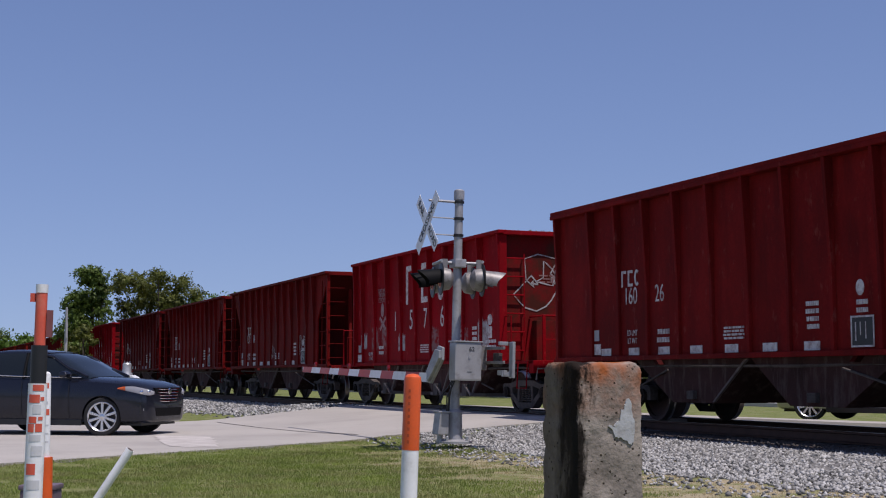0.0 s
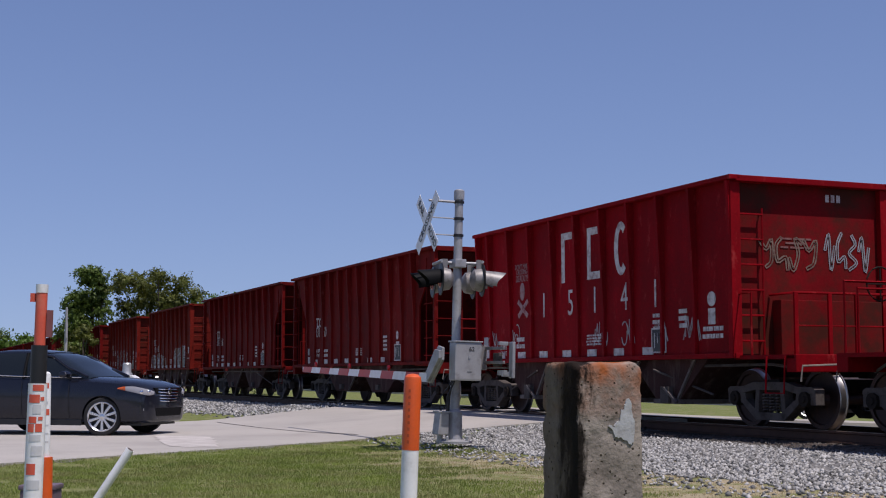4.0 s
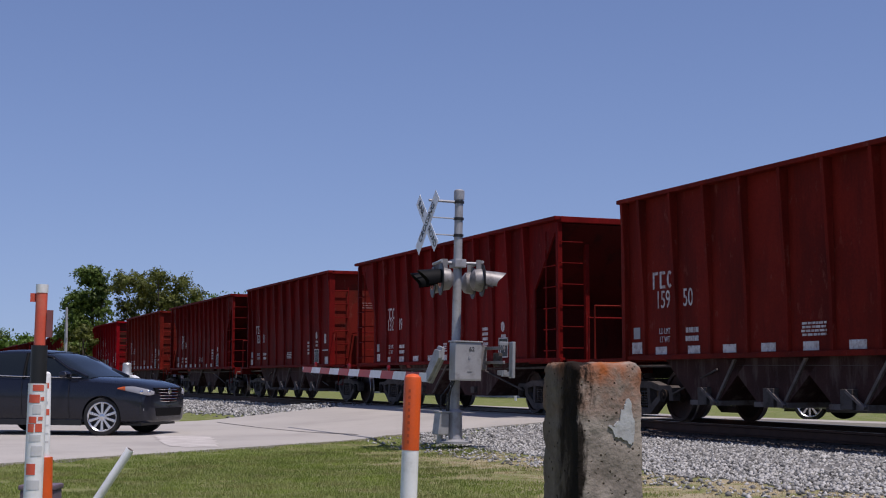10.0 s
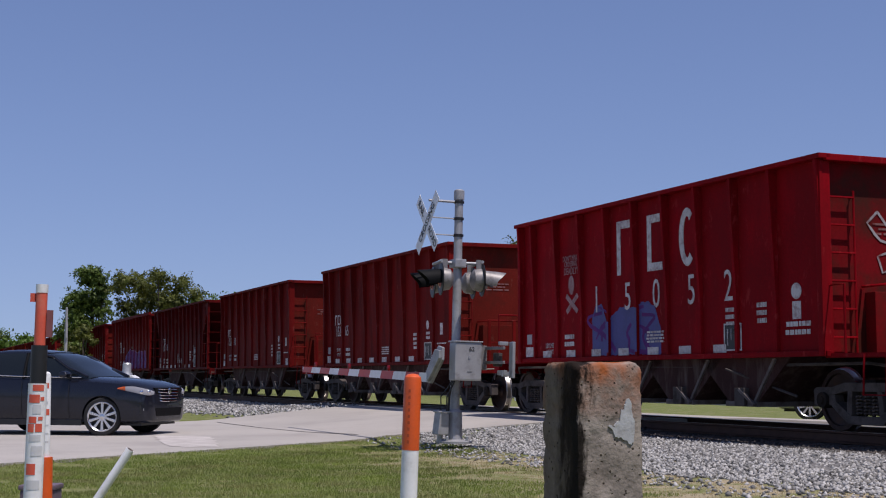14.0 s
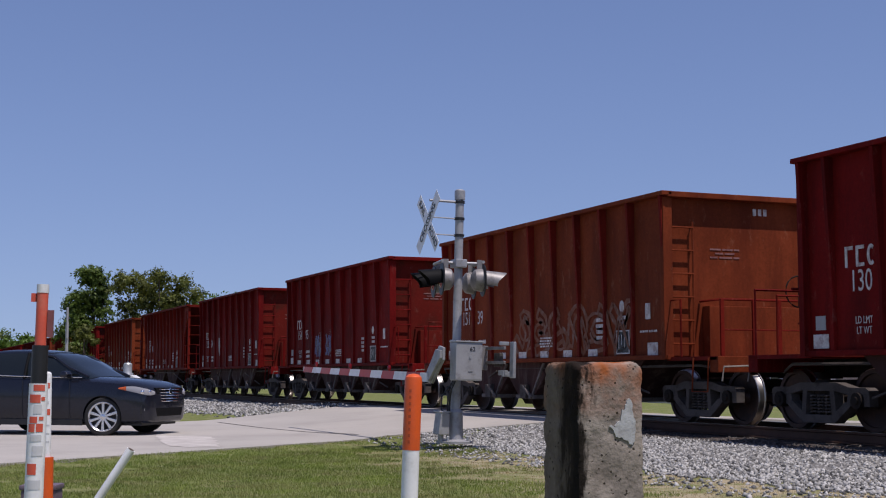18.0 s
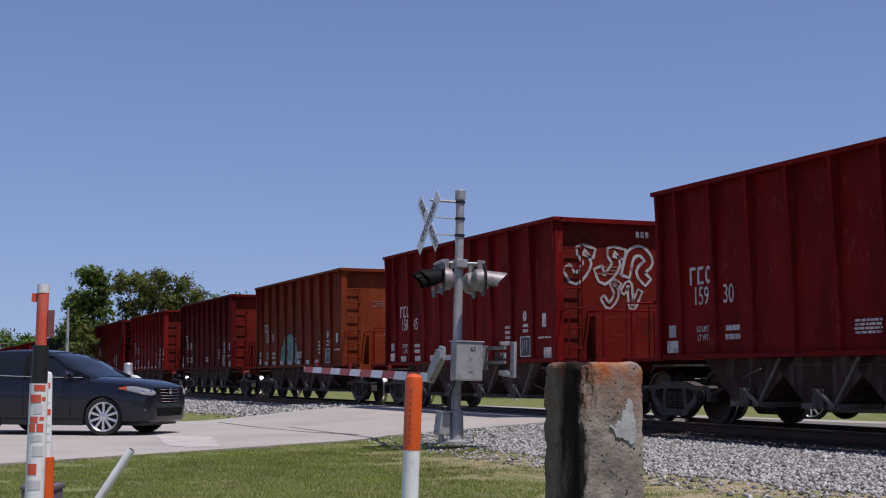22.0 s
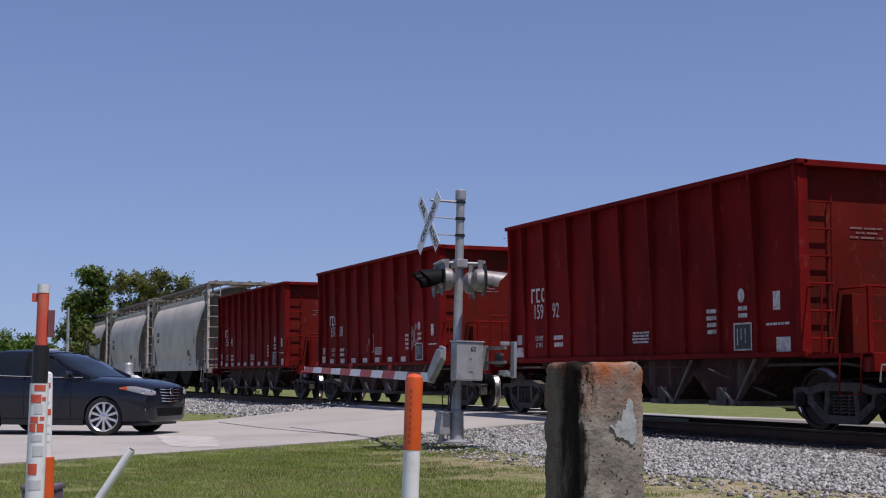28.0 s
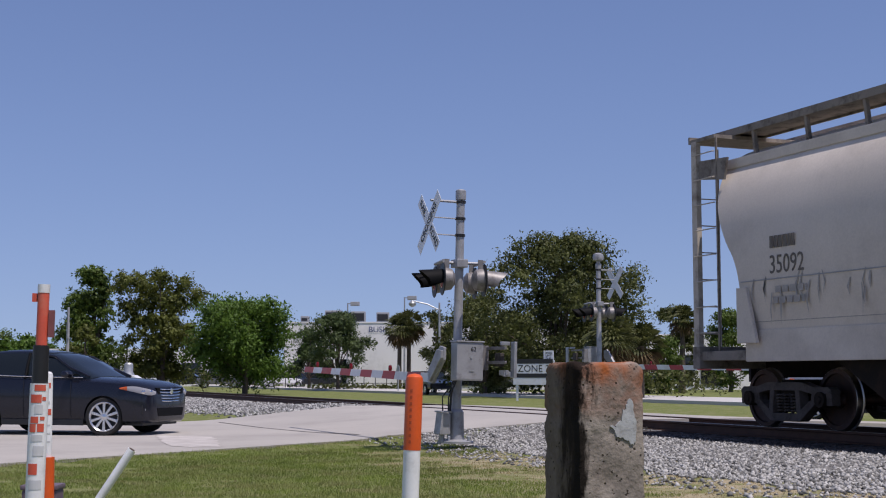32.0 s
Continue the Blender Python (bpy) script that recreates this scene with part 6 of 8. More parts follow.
    put("cross_arm", Form().tube([(-0.40, -0.34, 2.96), (0.40, -0.34, 2.96)], 0.026, 8).tube([(0, -0.1, 2.96), (0, -0.34, 2.96)], 0.026, 8).tube([(-0.40, 0.34, 2.96), (0.40, 0.34, 2.96)], 0.026, 8).tube([(0, 0.1, 2.96), (0, 0.34, 2.96)], 0.026, 8).mesh("cross_arm", smooth=0.8), SILVER, s, pose(0, 0, 0, 0, 0, -12))
    for y, turn in ((-0.34, 0), (0.34, 180)):
        for x in (-0.38, 0.38):
            m = pose(0, 0, 0, 0, 0, -12) @ pose(x, y, 2.66, 0, 0, turn)
            lamp = put("flasher_lamp", kept("flasher", lambda: Form().turn([(0.0, 0.2), (0.1, 0.19), (0.17, 0.14), (0.19, 0.04), (0.19, 0.0)], "y", 20).box(-0.02, 0.02, 0.02, 0.1, 0.1, 0.33).mesh("flasher", smooth=0.6)), FLASHER, s, m, "silver lamp housing")
            put("background_disc", kept("bgdisc", lambda: Form().turn([(0.262, -0.012), (0.27, 0.0), (0.262, 0.006)], "y", 26).mesh("bgdisc", smooth=0.4)), BLACK, lamp)
            put("lens", kept("lens", lambda: Form().turn([(0.15, -0.015), (0.12, -0.04), (0.06, -0.055), (0.0, -0.06)], "y", 20).mesh("lens", smooth=0.9)), RED_LENS, lamp)

            def hood():
                f = Form()
                n, v = 15, []
                for i in range(n):
                    a = math.radians(-25 + 230 * i / (n - 1))
                    d = 0.40 * (0.55 + 0.45 * max(math.sin(a), 0))
                    v += [(0.165 * math.cos(a), -0.01, 0.165 * math.sin(a)), (0.165 * math.cos(a), -d, 0.165 * math.sin(a) - 0.03)]
                inner = [(x * 0.97, y, z * 0.97) for x, y, z in v]
                f.add(v + inner, [(2 * i, 2 * i + 1, 2 * i + 3, 2 * i + 2) for i in range(n - 1)] + [(2 * n + 2 * i + 2, 2 * n + 2 * i + 3, 2 * n + 2 * i + 1, 2 * n + 2 * i) for i in range(n - 1)] + [(2 * i + 1, 2 * n + 2 * i + 1, 2 * n + 2 * i + 3, 2 * i + 3) for i in range(n - 1)])
                return f.mesh("hood", smooth=0.7)
            put("hood", kept("hood", hood), PILLAR if turn == 0 or bell else FLASHER, lamp)
    # gate machine
    box = put("gate_machine", Form().box(0.2, 0.46, -0.20, 0.27, 1.02, 1.64).mesh("gate_machine", bevel=0.03), SILVER, s, label="grey steel gate machine case")
    put("case_lid", Form().box(0.185, 0.475, -0.215, 0.285, 1.64, 1.665).mesh("case_lid", bevel=0.01), SILVER, box)
    put("lettering", lettering("62", 0.1), SIGN_BLACK, box, pose(0.4635, 0.09, 1.53, 90, 0, 90))
    put("hasp", Form().box(0.46, 0.47, 0.03, 0.07, 1.38, 1.42).box(0.46, 0.468, 0.02, 0.1, 1.17, 1.185).mesh("hasp"), PALE_SILVER, box)
    arm_z, ay = 1.06, -0.42
    put("arm_support", Form().prism([(0.3, 1.55), (0.12, 1.58), (-0.32, 1.16), (-0.40, 0.98), (-0.18, 0.96), (0.3, 1.35)], ay + 0.05, ay + 0.10, "y").prism([(0.3, 1.5), (0.1, 1.52), (-0.3, 1.12), (-0.3, 1.0), (-0.18, 1.0), (0.3, 1.38)], ay + 0.0, ay + 0.05, "y").mesh("arm_support", bevel=0.012), SILVER, s)
    cw = put("counterweight_arm", Form().box(0.2, 1.0, 0.40, 0.44, 1.53, 1.58).box(0.2, 1.0, 0.40, 0.44, 1.30, 1.35).box(0.2, 0.28, 0.27, 0.44, 1.2, 1.6).mesh("counterweight_arm", bevel=0.01), FLASHER, s)
    put("counterweight", Form().box(0.88, 1.02, 0.56, 0.61, 1.08, 1.66).box(0.8, 0.86, 0.40, 0.56, 1.60, 1.66).box(0.7, 0.96, 0.44, 0.5, 1.12, 1.2).box(0.9, 0.94, 0.42, 0.56, 1.1, 1.18).mesh("counterweight", bevel=0.012), PALE_SILVER, cw)
    put("counterweight_plate", Form().box(0.5, 0.72, 0.45, 0.52, 1.26, 1.48).mesh("counterweight_plate", bevel=0.012), FRAME_GREY, cw)
    # arm
    n = 11
    arm_ob = put("gate_arm", Form().prism([(-0.2, arm_z - 0.075), (-0.2, arm_z + 0.075), (-arm_length, arm_z + arm_rise + 0.055), (-arm_length, arm_z + arm_rise - 0.055)], ay - 0.02, ay + 0.02, "y").mesh("gate_arm"), SIGN_WHITE, s, label="red and white striped gate arm, lowered")
    for i in range(n):
        if i % 2 == 1:
            continue
        x1, x0 = -arm_length + i * arm_length / n * 0.92, -arm_length + (i + 1) * arm_length / n * 0.92

        def mid(x):
            q = (-x - 0.2) / (arm_length - 0.2)
            return arm_z + arm_rise * q, 0.075 - 0.02 * q
        (za, ha), (zb, hb) = mid(x1), mid(x0)
        put("stripe", Form().prism([(x1 - 0.0, za - ha - 0.001), (x1 + 0.09, za + ha + 0.001), (x0 + 0.09, zb + hb + 0.001), (x0, zb - hb - 0.001)], ay - 0.024, ay + 0.024, "y").mesh("stripe"), ARM_RED, arm_ob)
    for q in (0.12, 0.42, 0.72):
        x = -arm_length + q * arm_length
        z = arm_z + arm_rise * (1 - q) + 0.07
        put("arm_lamp", kept("armlamp", lambda: Form().turn([(0.025, 0.0), (0.034, 0.02), (0.034, 0.075), (0.02, 0.1)], "z", 12).mesh("armlamp", smooth=0.6)), RED_LENS, arm_ob, (x, ay, z))
    if bell:
        put("foundation", Form().box(-0.3, 0.3, -0.3, 0.3, -0.7, 0.0).mesh("foundation", bevel=0.02), CONCRETE, s)
        put("bell", Form().turn([(0.05, 4.17), (0.06, 4.24), (0.15, 4.28), (0.17, 4.36), (0.15, 4.46), (0.06, 4.5)], "z", 18).mesh("bell", smooth=0.8), SILVER, s)
    return s


crossing_signal(pose(-20.70, -5.05, -0.29), Matrix.Rotation(radians(1.3), 4, AHEAD), 7.45, 0.1, False, "silver level-crossing mast with crossbuck, hooded red lamps and lowered gate")
crossing_signal(pose(-36.2, 6.1, 0.02, 0, 0, 180), Matrix.Identity(4), 8.2, -0.1, True, "silver level-crossing mast with bell and lowered gate beyond tracks")

# ---------------------------------------------------------------- posts in the foreground


def loft(rings, close=True):
    f = Form()
    n = len(rings[0])
    v = [p for r in rings for p in r]
    fc = [(j * n + i, j * n + (i + 1) % n, (j + 1) * n + (i + 1) % n, (j + 1) * n + i) for j in range(len(rings) - 1) for i in range(n)]
    if close:
        fc += [tuple(range(n))[::-1], tuple(range((len(rings) - 1) * n, len(rings) * n))]
    return f.add(v, fc)


def stained_concrete():
    m = CONCRETE.copy()
    m.name = "stained_old_concrete"
    n, l = m.node_tree.nodes, m.node_tree.links
    b = n["Principled BSDF"]
    src = b.inputs["Base Color"].links[0].from_socket
    co = [q for q in n if q.type == "TEX_COORD"][0]
    sep = n.new("ShaderNodeSeparateXYZ")
    l.new(co.outputs["Object"], sep.inputs[0])

    def layer(src, colour, axis, lo, hi, noise_scale, a, bb, amount, zlo=None, zhi=None):
        q = n.new("ShaderNodeTexNoise")
        q.inputs["Scale"].default_value, q.inputs["Detail"].default_value = noise_scale, 6
        l.new(co.outputs["Object"], q.inputs["Vector"])
        r = n.new("ShaderNodeMapRange")
        r.inputs["From Min"].default_value, r.inputs["From Max"].default_value = lo, hi
        l.new(sep.outputs[axis], r.inputs["Value"])
        s = n.new("ShaderNodeMapRange")
        s.inputs["From Min"].default_value, s.inputs["From Max"].default_value = a, bb
        l.new(q.outputs["Fac"], s.inputs["Value"])
        mu = n.new("ShaderNodeMath")
        mu.operation = "MULTIPLY"
        l.new(r.outputs[0], mu.inputs[0])
        l.new(s.outputs[0], mu.inputs[1])
        if zlo is not None:
            r3 = n.new("ShaderNodeMapRange")
            r3.inputs["From Min"].default_value, r3.inputs["From Max"].default_value = zlo, zhi
            l.new(sep.outputs[2], r3.inputs["Value"])
            m3 = n.new("ShaderNodeMath")
            m3.operation = "MULTIPLY"
            l.new(mu.outputs[0], m3.inputs[0])
            l.new(r3.outputs[0], m3.inputs[1])
            mu = m3
        m2 = n.new("ShaderNodeMath")
        m2.operation = "MULTIPLY"
        m2.inputs[1].default_value = amount
        l.new(mu.outputs[0], m2.inputs[0])
        x = n.new("ShaderNodeMix")
        x.data_type = "RGBA"
        l.new(m2.outputs[0], x.inputs[0])
        l.new(src, x.inputs[6])
        x.inputs[7].default_value = (*colour, 1)
        return x.outputs[2]
    src = layer(src, (0.34, 0.09, 0.02), 2, 1.10, 1.26, 7, 0.36, 0.58, 0.9)
    src = layer(src, (0.09, 0.055, 0.035), 2, 1.05, 0.7, 5, 0.45, 0.6, 0.45)

    def math_node(op, a, c=None, third=None):
        q = n.new("ShaderNodeMath")
        q.operation = op
        for k, x in enumerate((a, c, third)):
            if x is None:
                continue
            if isinstance(x, (int, float)):
                q.inputs[k].default_value = x
            else:
                l.new(x, q.inputs[k])
        return q.outputs[0]

    def span(x, lo, hi, steps="LINEAR"):
        q = n.new("ShaderNodeMapRange")
        q.inputs["From Min"].default_value, q.inputs["From Max"].default_value = lo, hi
        l.new(x, q.inputs["Value"])
        return q.outputs[0]

    def blend(fac, a, colour):
        x = n.new("ShaderNodeMix")
        x.data_type = "RGBA"
        l.new(fac, x.inputs[0])
        l.new(a, x.inputs[6])
        x.inputs[7].default_value = (*colour, 1)
        return x.outputs[2]
    # a black run of algae down the worn corner, ragged on both sides
    u = math_node("SUBTRACT", sep.outputs[0], sep.outputs[1])
    mp = n.new("ShaderNodeMapping")
    mp.inputs["Scale"].default_value = (1, 1, 0.3)
    l.new(co.outputs["Object"], mp.inputs["Vector"])
    wob = n.new("ShaderNodeTexNoise")
    wob.inputs["Scale"].default_value, wob.inputs["Detail"].default_value, wob.inputs["Roughness"].default_value = 16, 8, 0.7
    l.new(mp.outputs[0], wob.inputs["Vector"])
    u = math_node("MULTIPLY_ADD", wob.outputs["Fac"], 0.30, u)
    band = math_node("MULTIPLY", span(u, -0.05, 0.05), span(u, 0.20, 0.16))
    src = blend(math_node("MULTIPLY", band, 0.97), src, (0.011, 0.0085, 0.007))
    left = span(u, 0.10, -0.05)
    src = blend(math_node("MULTIPLY", left, 0.55), src, (0.13, 0.085, 0.055))
    # open pits
    vo = n.new("ShaderNodeTexVoronoi")
    vo.inputs["Scale"].default_value = 52
    l.new(co.outputs["Object"], vo.inputs["Vector"])
    rare = n.new("ShaderNodeTexNoise")
    rare.inputs["Scale"].default_value = 30
    l.new(co.outputs["Object"], rare.inputs["Vector"])
    hole = math_node("MULTIPLY", span(vo.outputs["Distance"], 0.26, 0.18), span(rare.outputs["Fac"], 0.5, 0.58))
    src = blend(math_node("MULTIPLY", hole, 0.85), src, (0.02, 0.015, 0.012))
    l.new(src, b.inputs["Base Color"])
    old = b.inputs["Normal"].links[0].from_node
    pit = n.new("ShaderNodeBump")
    pit.inputs["Strength"].default_value, pit.inputs["Distance"].default_value = 0.9, 0.006
    pit.invert = True
    l.new(hole, pit.inputs["Height"])
    l.new(old.outputs[0], pit.inputs["Normal"])
    l.new(pit.outputs[0], b.inputs["Normal"])
    return m


def concrete_post():
    at = place(0.545, 5.0)
    a = 0.137
    h = 0.853 - at.z
    t = thing("concrete_post", "old square concrete post, stained black and orange, with a pale patch", "post", Matrix.Translation(at) @ pose(0, 0, 0, 0, 0, 68 + 23.5))
    # rounded square rings up the height, worn and chipped, then a rough top
    side = 24
    unit = []
    for k in range(4 * side):
        q = (k % side) / side * 2 - 1
        x, y = ((q, -1), (1, q), (-q, 1), (-1, -q))[k // side]
        unit.append((x, y))
    rows = [-0.3, 0.0, 0.3, 0.55] + [0.62 + (h - 0.02 - 0.62) * i / 64 for i in range(65)]
    rings = []
    for z in rows:
        rings.append([Vector((x * a, y * a, z)) for x, y in unit])
    for g, dz in ((0.985, -0.008), (0.95, -0.002), (0.85, 0.001), (0.6, 0.002), (0.3, 0.001), (0.05, 0.0)):
        rings.append([Vector((x * a * g, y * a * g, h + dz)) for x, y in unit])
    for ring in rings:
        for (x, y), p in zip(unit, ring):
            corner = max(abs(x) + abs(y) - 1.72, 0) / 0.28
            edge = max(p.z - h + 0.06, 0) / 0.06
            chip = max(noise.noise((p.x * 3, p.y * 3, p.z * 16)) + 0.25 * noise.noise(p * 45) - 0.12, 0)
            inward = corner * (0.008 + 0.02 * chip) + 0.006 * edge * max(noise.noise(p * 20), 0)
            inward += 0.004 * noise.noise(p * 11) + 0.0035 * noise.noise(p * 34) + 0.002 * noise.noise(p * 80)
            out = Vector((x, y, 0)).normalized()
            w = Vector((p.x, p.y, 0)).length / a
            p -= out * inward * min(w, 1)
            p.z += edge * (0.008 * noise.noise(p * 13) + 0.004 * noise.noise(p * 40)) - 0.012 * corner * edge
    sh = put("shaft", loft(rings).mesh("shaft", smooth=1.2), stained_concrete(), t)
    pts = [(x * 0.85 + 0.012, (z - 1.19) * 0.85 + 1.185) for x, z in [(-0.028, 1.185), (-0.012, 1.19), (0.0, 1.178), (0.014, 1.20), (0.03, 1.205), (0.036, 1.25), (0.052, 1.262), (0.062, 1.295), (0.085, 1.29), (0.088, 1.24), (0.10, 1.205), (0.098, 1.125), (0.085, 1.105), (0.06, 1.122), (0.036, 1.135), (0.006, 1.14), (-0.008, 1.165)]]
    ragged = []
    for (x, z), (x2, z2) in zip(pts, pts[1:] + pts[:1]):
        for k in range(4):
            u, w = x + (x2 - x) * k / 4, z + (z2 - z) * k / 4
            ragged.append((u + 0.006 * noise.noise((u * 90, w * 90, 1)), w + 0.008 * noise.noise((u * 90, w * 90, 5)) - 1.405 + h))
    put("plaster_patch", Form().prism(ragged, -a - 0.004, -a + 0.012, "y").mesh("plaster_patch"), PATCH, sh)
    return t


concrete_post()


def round_marker(name, side, far, r, sections, lean, label, dome=True):
    """A round plastic marker post in stacked coloured sections, listed from the top: material, lower height, radius factor."""
    at = place(side, far)
    t = thing(name, label, "marker post", Matrix.Translation((at.x, at.y, at.z)) @ Matrix.Rotation(radians(lean), 4, AHEAD), group="utility markers")
    top = sections[0][0]
    for i, (z1, z0, q, mat, nm) in enumerate(sections):
        z1, z0 = z1 - at.z, max(z0 - at.z, -0.1)
        pr = [(r * q, z0), (r * q, z1 - (r * q * 0.8 if i == 0 and dome else 0))]
        if i == 0 and dome:
            pr += [(r * q * 0.92, z1 - r * q * 0.4), (r * q * 0.6, z1 - r * q * 0.1), (r * q * 0.1, z1)]
        put(nm, Form().turn(pr, "z", 20).mesh(nm, smooth=0.6), mat, t)
    return t, at


t, at = round_marker("utility_marker", -0.219, 8.0, 0.0515, [(0.821, 0.375, 1.0, ORANGE, "orange_cap"), (0.375, -1, 0.97, WHITE_PLASTIC, "white_tube")], 1.9, "white plastic marker post with an orange domed top")
f = Form()
for i in range(9):
    f.box(-0.007, 0.007, -0.0522, -0.05, 0.87 + i * 0.037, 0.888 + i * 0.037)
put("print", f.mesh("print"), material("faded_print", (0.42, 0.06, 0.012), 0.6), t, pose(0, 0, 0, 0, 0, 52))
t, at = round_marker("utility_marker", -2.255, 7.5, 0.051, [
    (1.312, 1.265, 0.66, WHITE_PLASTIC, "cap"), (1.265, 0.975, 0.62, CORAL, "red_tube"), (0.975, 0.765, 0.86, BLACK, "black_sleeve"), (0.765, -1, 1.0, WHITE_PLASTIC, "white_tube")], 1.0,
    "tall striped marker post, red and black over white", dome=False)
PRINT = material("grey_print", (0.56, 0.56, 0.57), 0.5, 0, 0.08, 4, 60, 0.02)


def stickers(t, at, r, rows):
    """Bands of sticker round a post: lower edge, height, first and last angle, material."""
    for z, h, a0, a1, mat in rows:
        f = Form()
        v = []
        for i in range(9):
            a = math.radians(a0 + (a1 - a0) * i / 8)
            v += [(r * math.cos(a), r * math.sin(a), z - at.z), (r * math.cos(a), r * math.sin(a), z - at.z + h)]
        f.add(v, [(2 * i, 2 * i + 2, 2 * i + 3, 2 * i + 1) for i in range(8)])
        put("sticker", f.mesh("sticker"), mat, t, label="orange-red sticker" if mat is CORAL else "worn grey printed sticker")


stickers(t, at, 0.0525, [(0.725, 0.034, -35, 35, CORAL), (0.66, 0.045, -60, 10, CORAL), (0.672, 0.02, 14, 40, CORAL), (0.60, 0.05, -30, 20, PRINT), (0.55, 0.035, -55, -5, CORAL), (0.565, 0.02, 5, 34, CORAL), (0.50, 0.045, -60, -18, CORAL),
                         (0.502, 0.045, -10, 32, CORAL), (0.45, 0.035, -45, 25, PRINT), (0.37, 0.055, -30, 38, PRINT), (0.27, 0.06, -58, 0, CORAL), (0.19, 0.05, -50, 30, PRINT), (0.12, 0.02, -50, 30, CORAL)])
put("tag", Form().box(-0.06, -0.035, -0.012, 0.012, 1.215 - at.z, 1.262 - at.z).mesh("tag"), CORAL, t, pose(0, 0, 0, 0, 0, 68))
put("tag", Form().box(0.035, 0.065, -0.012, 0.012, 1.02 - at.z, 1.17 - at.z).mesh("tag"), material("brown_tag", (0.22, 0.07, 0.07), 0.6), t, pose(0, 0, 0, 0, 0, 68))
t, at = round_marker("utility_marker", -2.90, 10.0, 0.043, [(0.838, 0.215, 0.8, WHITE_PLASTIC, "white_tube"), (0.215, -1, 1.25, ORANGE, "orange_tube")], -0.8, "white marker post with an orange lower half")
stickers(t, at, 0.0355, [(0.715, 0.04, -70, 30, CORAL), (0.655, 0.05, -80, 0, CORAL), (0.60, 0.02, -70, 20, PRINT), (0.52, 0.045, -30, 40, CORAL), (0.44, 0.012, -80, 30, PRINT), (0.38, 0.012, -80, 30, PRINT), (0.32, 0.012, -80, 30, PRINT)])
at = place(-2.2, 9.0)
t = thing("conduit_pipe", "leaning white plastic conduit pipe, open at the top", "pipe", (at.x, at.y, at.z))
base = place(-2.64, 9.0)
tip = EYE + ASIDE * -2.06 + AHEAD * 9.0
tip.z = 0.322
path = [base - at - Vector((0, 0, 0.1)), tip - at]
put("tube", Form().tube(path, 0.028, 16).mesh("tube", smooth=0.6), WHITE_PLASTIC, t)
d = (path[1] - path[0]).normalized()
put("bore", Form().tube([path[1] - d * 0.02, path[1] + d * 0.003], 0.022, 14).mesh("bore"), material("brown_bore", (0.06, 0.035, 0.025), 0.9), t)
at = place(-3.05, 10.4)
t = thing("utility_pedestal", "dull mauve plastic utility pedestal behind the markers", "pedestal", Matrix.Translation(at) @ pose(0, 0, 0, 0, 0, 68))
put("case", Form().box(-0.13, 0.13, -0.11, 0.11, -0.1, 0.41).mesh("case", bevel=0.02), material("mauve_plastic", (0.14, 0.1, 0.13), 0.6), t)
put("lid", Form().box(-0.14, 0.14, -0.12, 0.12, 0.41, 0.45).mesh("lid", bevel=0.015), material("mauve_lid", (0.15, 0.11, 0.14), 0.6), t)

# ---------------------------------------------------------------- vehicles


def cut(me, cutters):
    """The mesh with the cutters' volumes taken out of it."""
    ob = new("work", me)
    tools = []
    for c in cutters:
        t = new("work", c)
        tools.append(t)
        b = ob.modifiers.new("cut", "BOOLEAN")
        b.object, b.operation, b.solver = t, "DIFFERENCE", "EXACT"
    dg = bpy.context.evaluated_depsgraph_get()
    dg.update()
    res = bpy.data.meshes.new_from_object(ob.evaluated_get(dg))
    for o in tools + [ob]:
        bpy.data.objects.remove(o)
    return res


def car_wheel(parent, x, y, r, spokes=10, steer=0.0):
    out = -1 if y < 0 else 1
    w = thing_part = put("wheel", Form().turn([(r * 0.77, -0.1), (r * 0.79, -0.115), (r * 0.94, -0.115), (r, -0.085), (r, 0.085), (r * 0.93, 0.11), (r * 0.7, 0.11)], "y", 36, caps=False).mesh("tyre", smooth=0.6), TYRE, parent, pose(x, y, r, 0, 0, (0 if y < 0 else 180) + steer), "black rubber tyre")
    put("rim", Form().turn([(r * 0.68, 0.05), (r * 0.70, -0.09), (r * 0.765, -0.114), (r * 0.79, -0.112), (r * 0.785, 0.0)], "y", 36, caps=False).mesh("rim", smooth=0.6), ALLOY, w, label="silver alloy rim")
    put("brake_disc", Form().turn([(r * 0.7, 0.0), (r * 0.68, -0.01), (0.0, -0.012)], "y", 28).mesh("brake_disc", smooth=0.5), CAR_TRIM, w)
    sp = Form().prism([(-0.02, 0.03), (0.02, 0.03), (0.03, r * 0.76), (-0.03, r * 0.76)], -0.098, -0.06, "y").mesh("spoke", bevel=0.005)
    for i in range(spokes):
        put("spoke", sp, ALLOY, w, pose(0, 0, 0, 0, 360 / spokes * i, 0))
    put("hub_cap", Form().turn([(0.075, -0.06), (0.07, -0.095), (0.03, -0.105), (0.0, -0.106)], "y", 18).mesh("hub_cap", smooth=0.7), ALLOY, w)
    return w


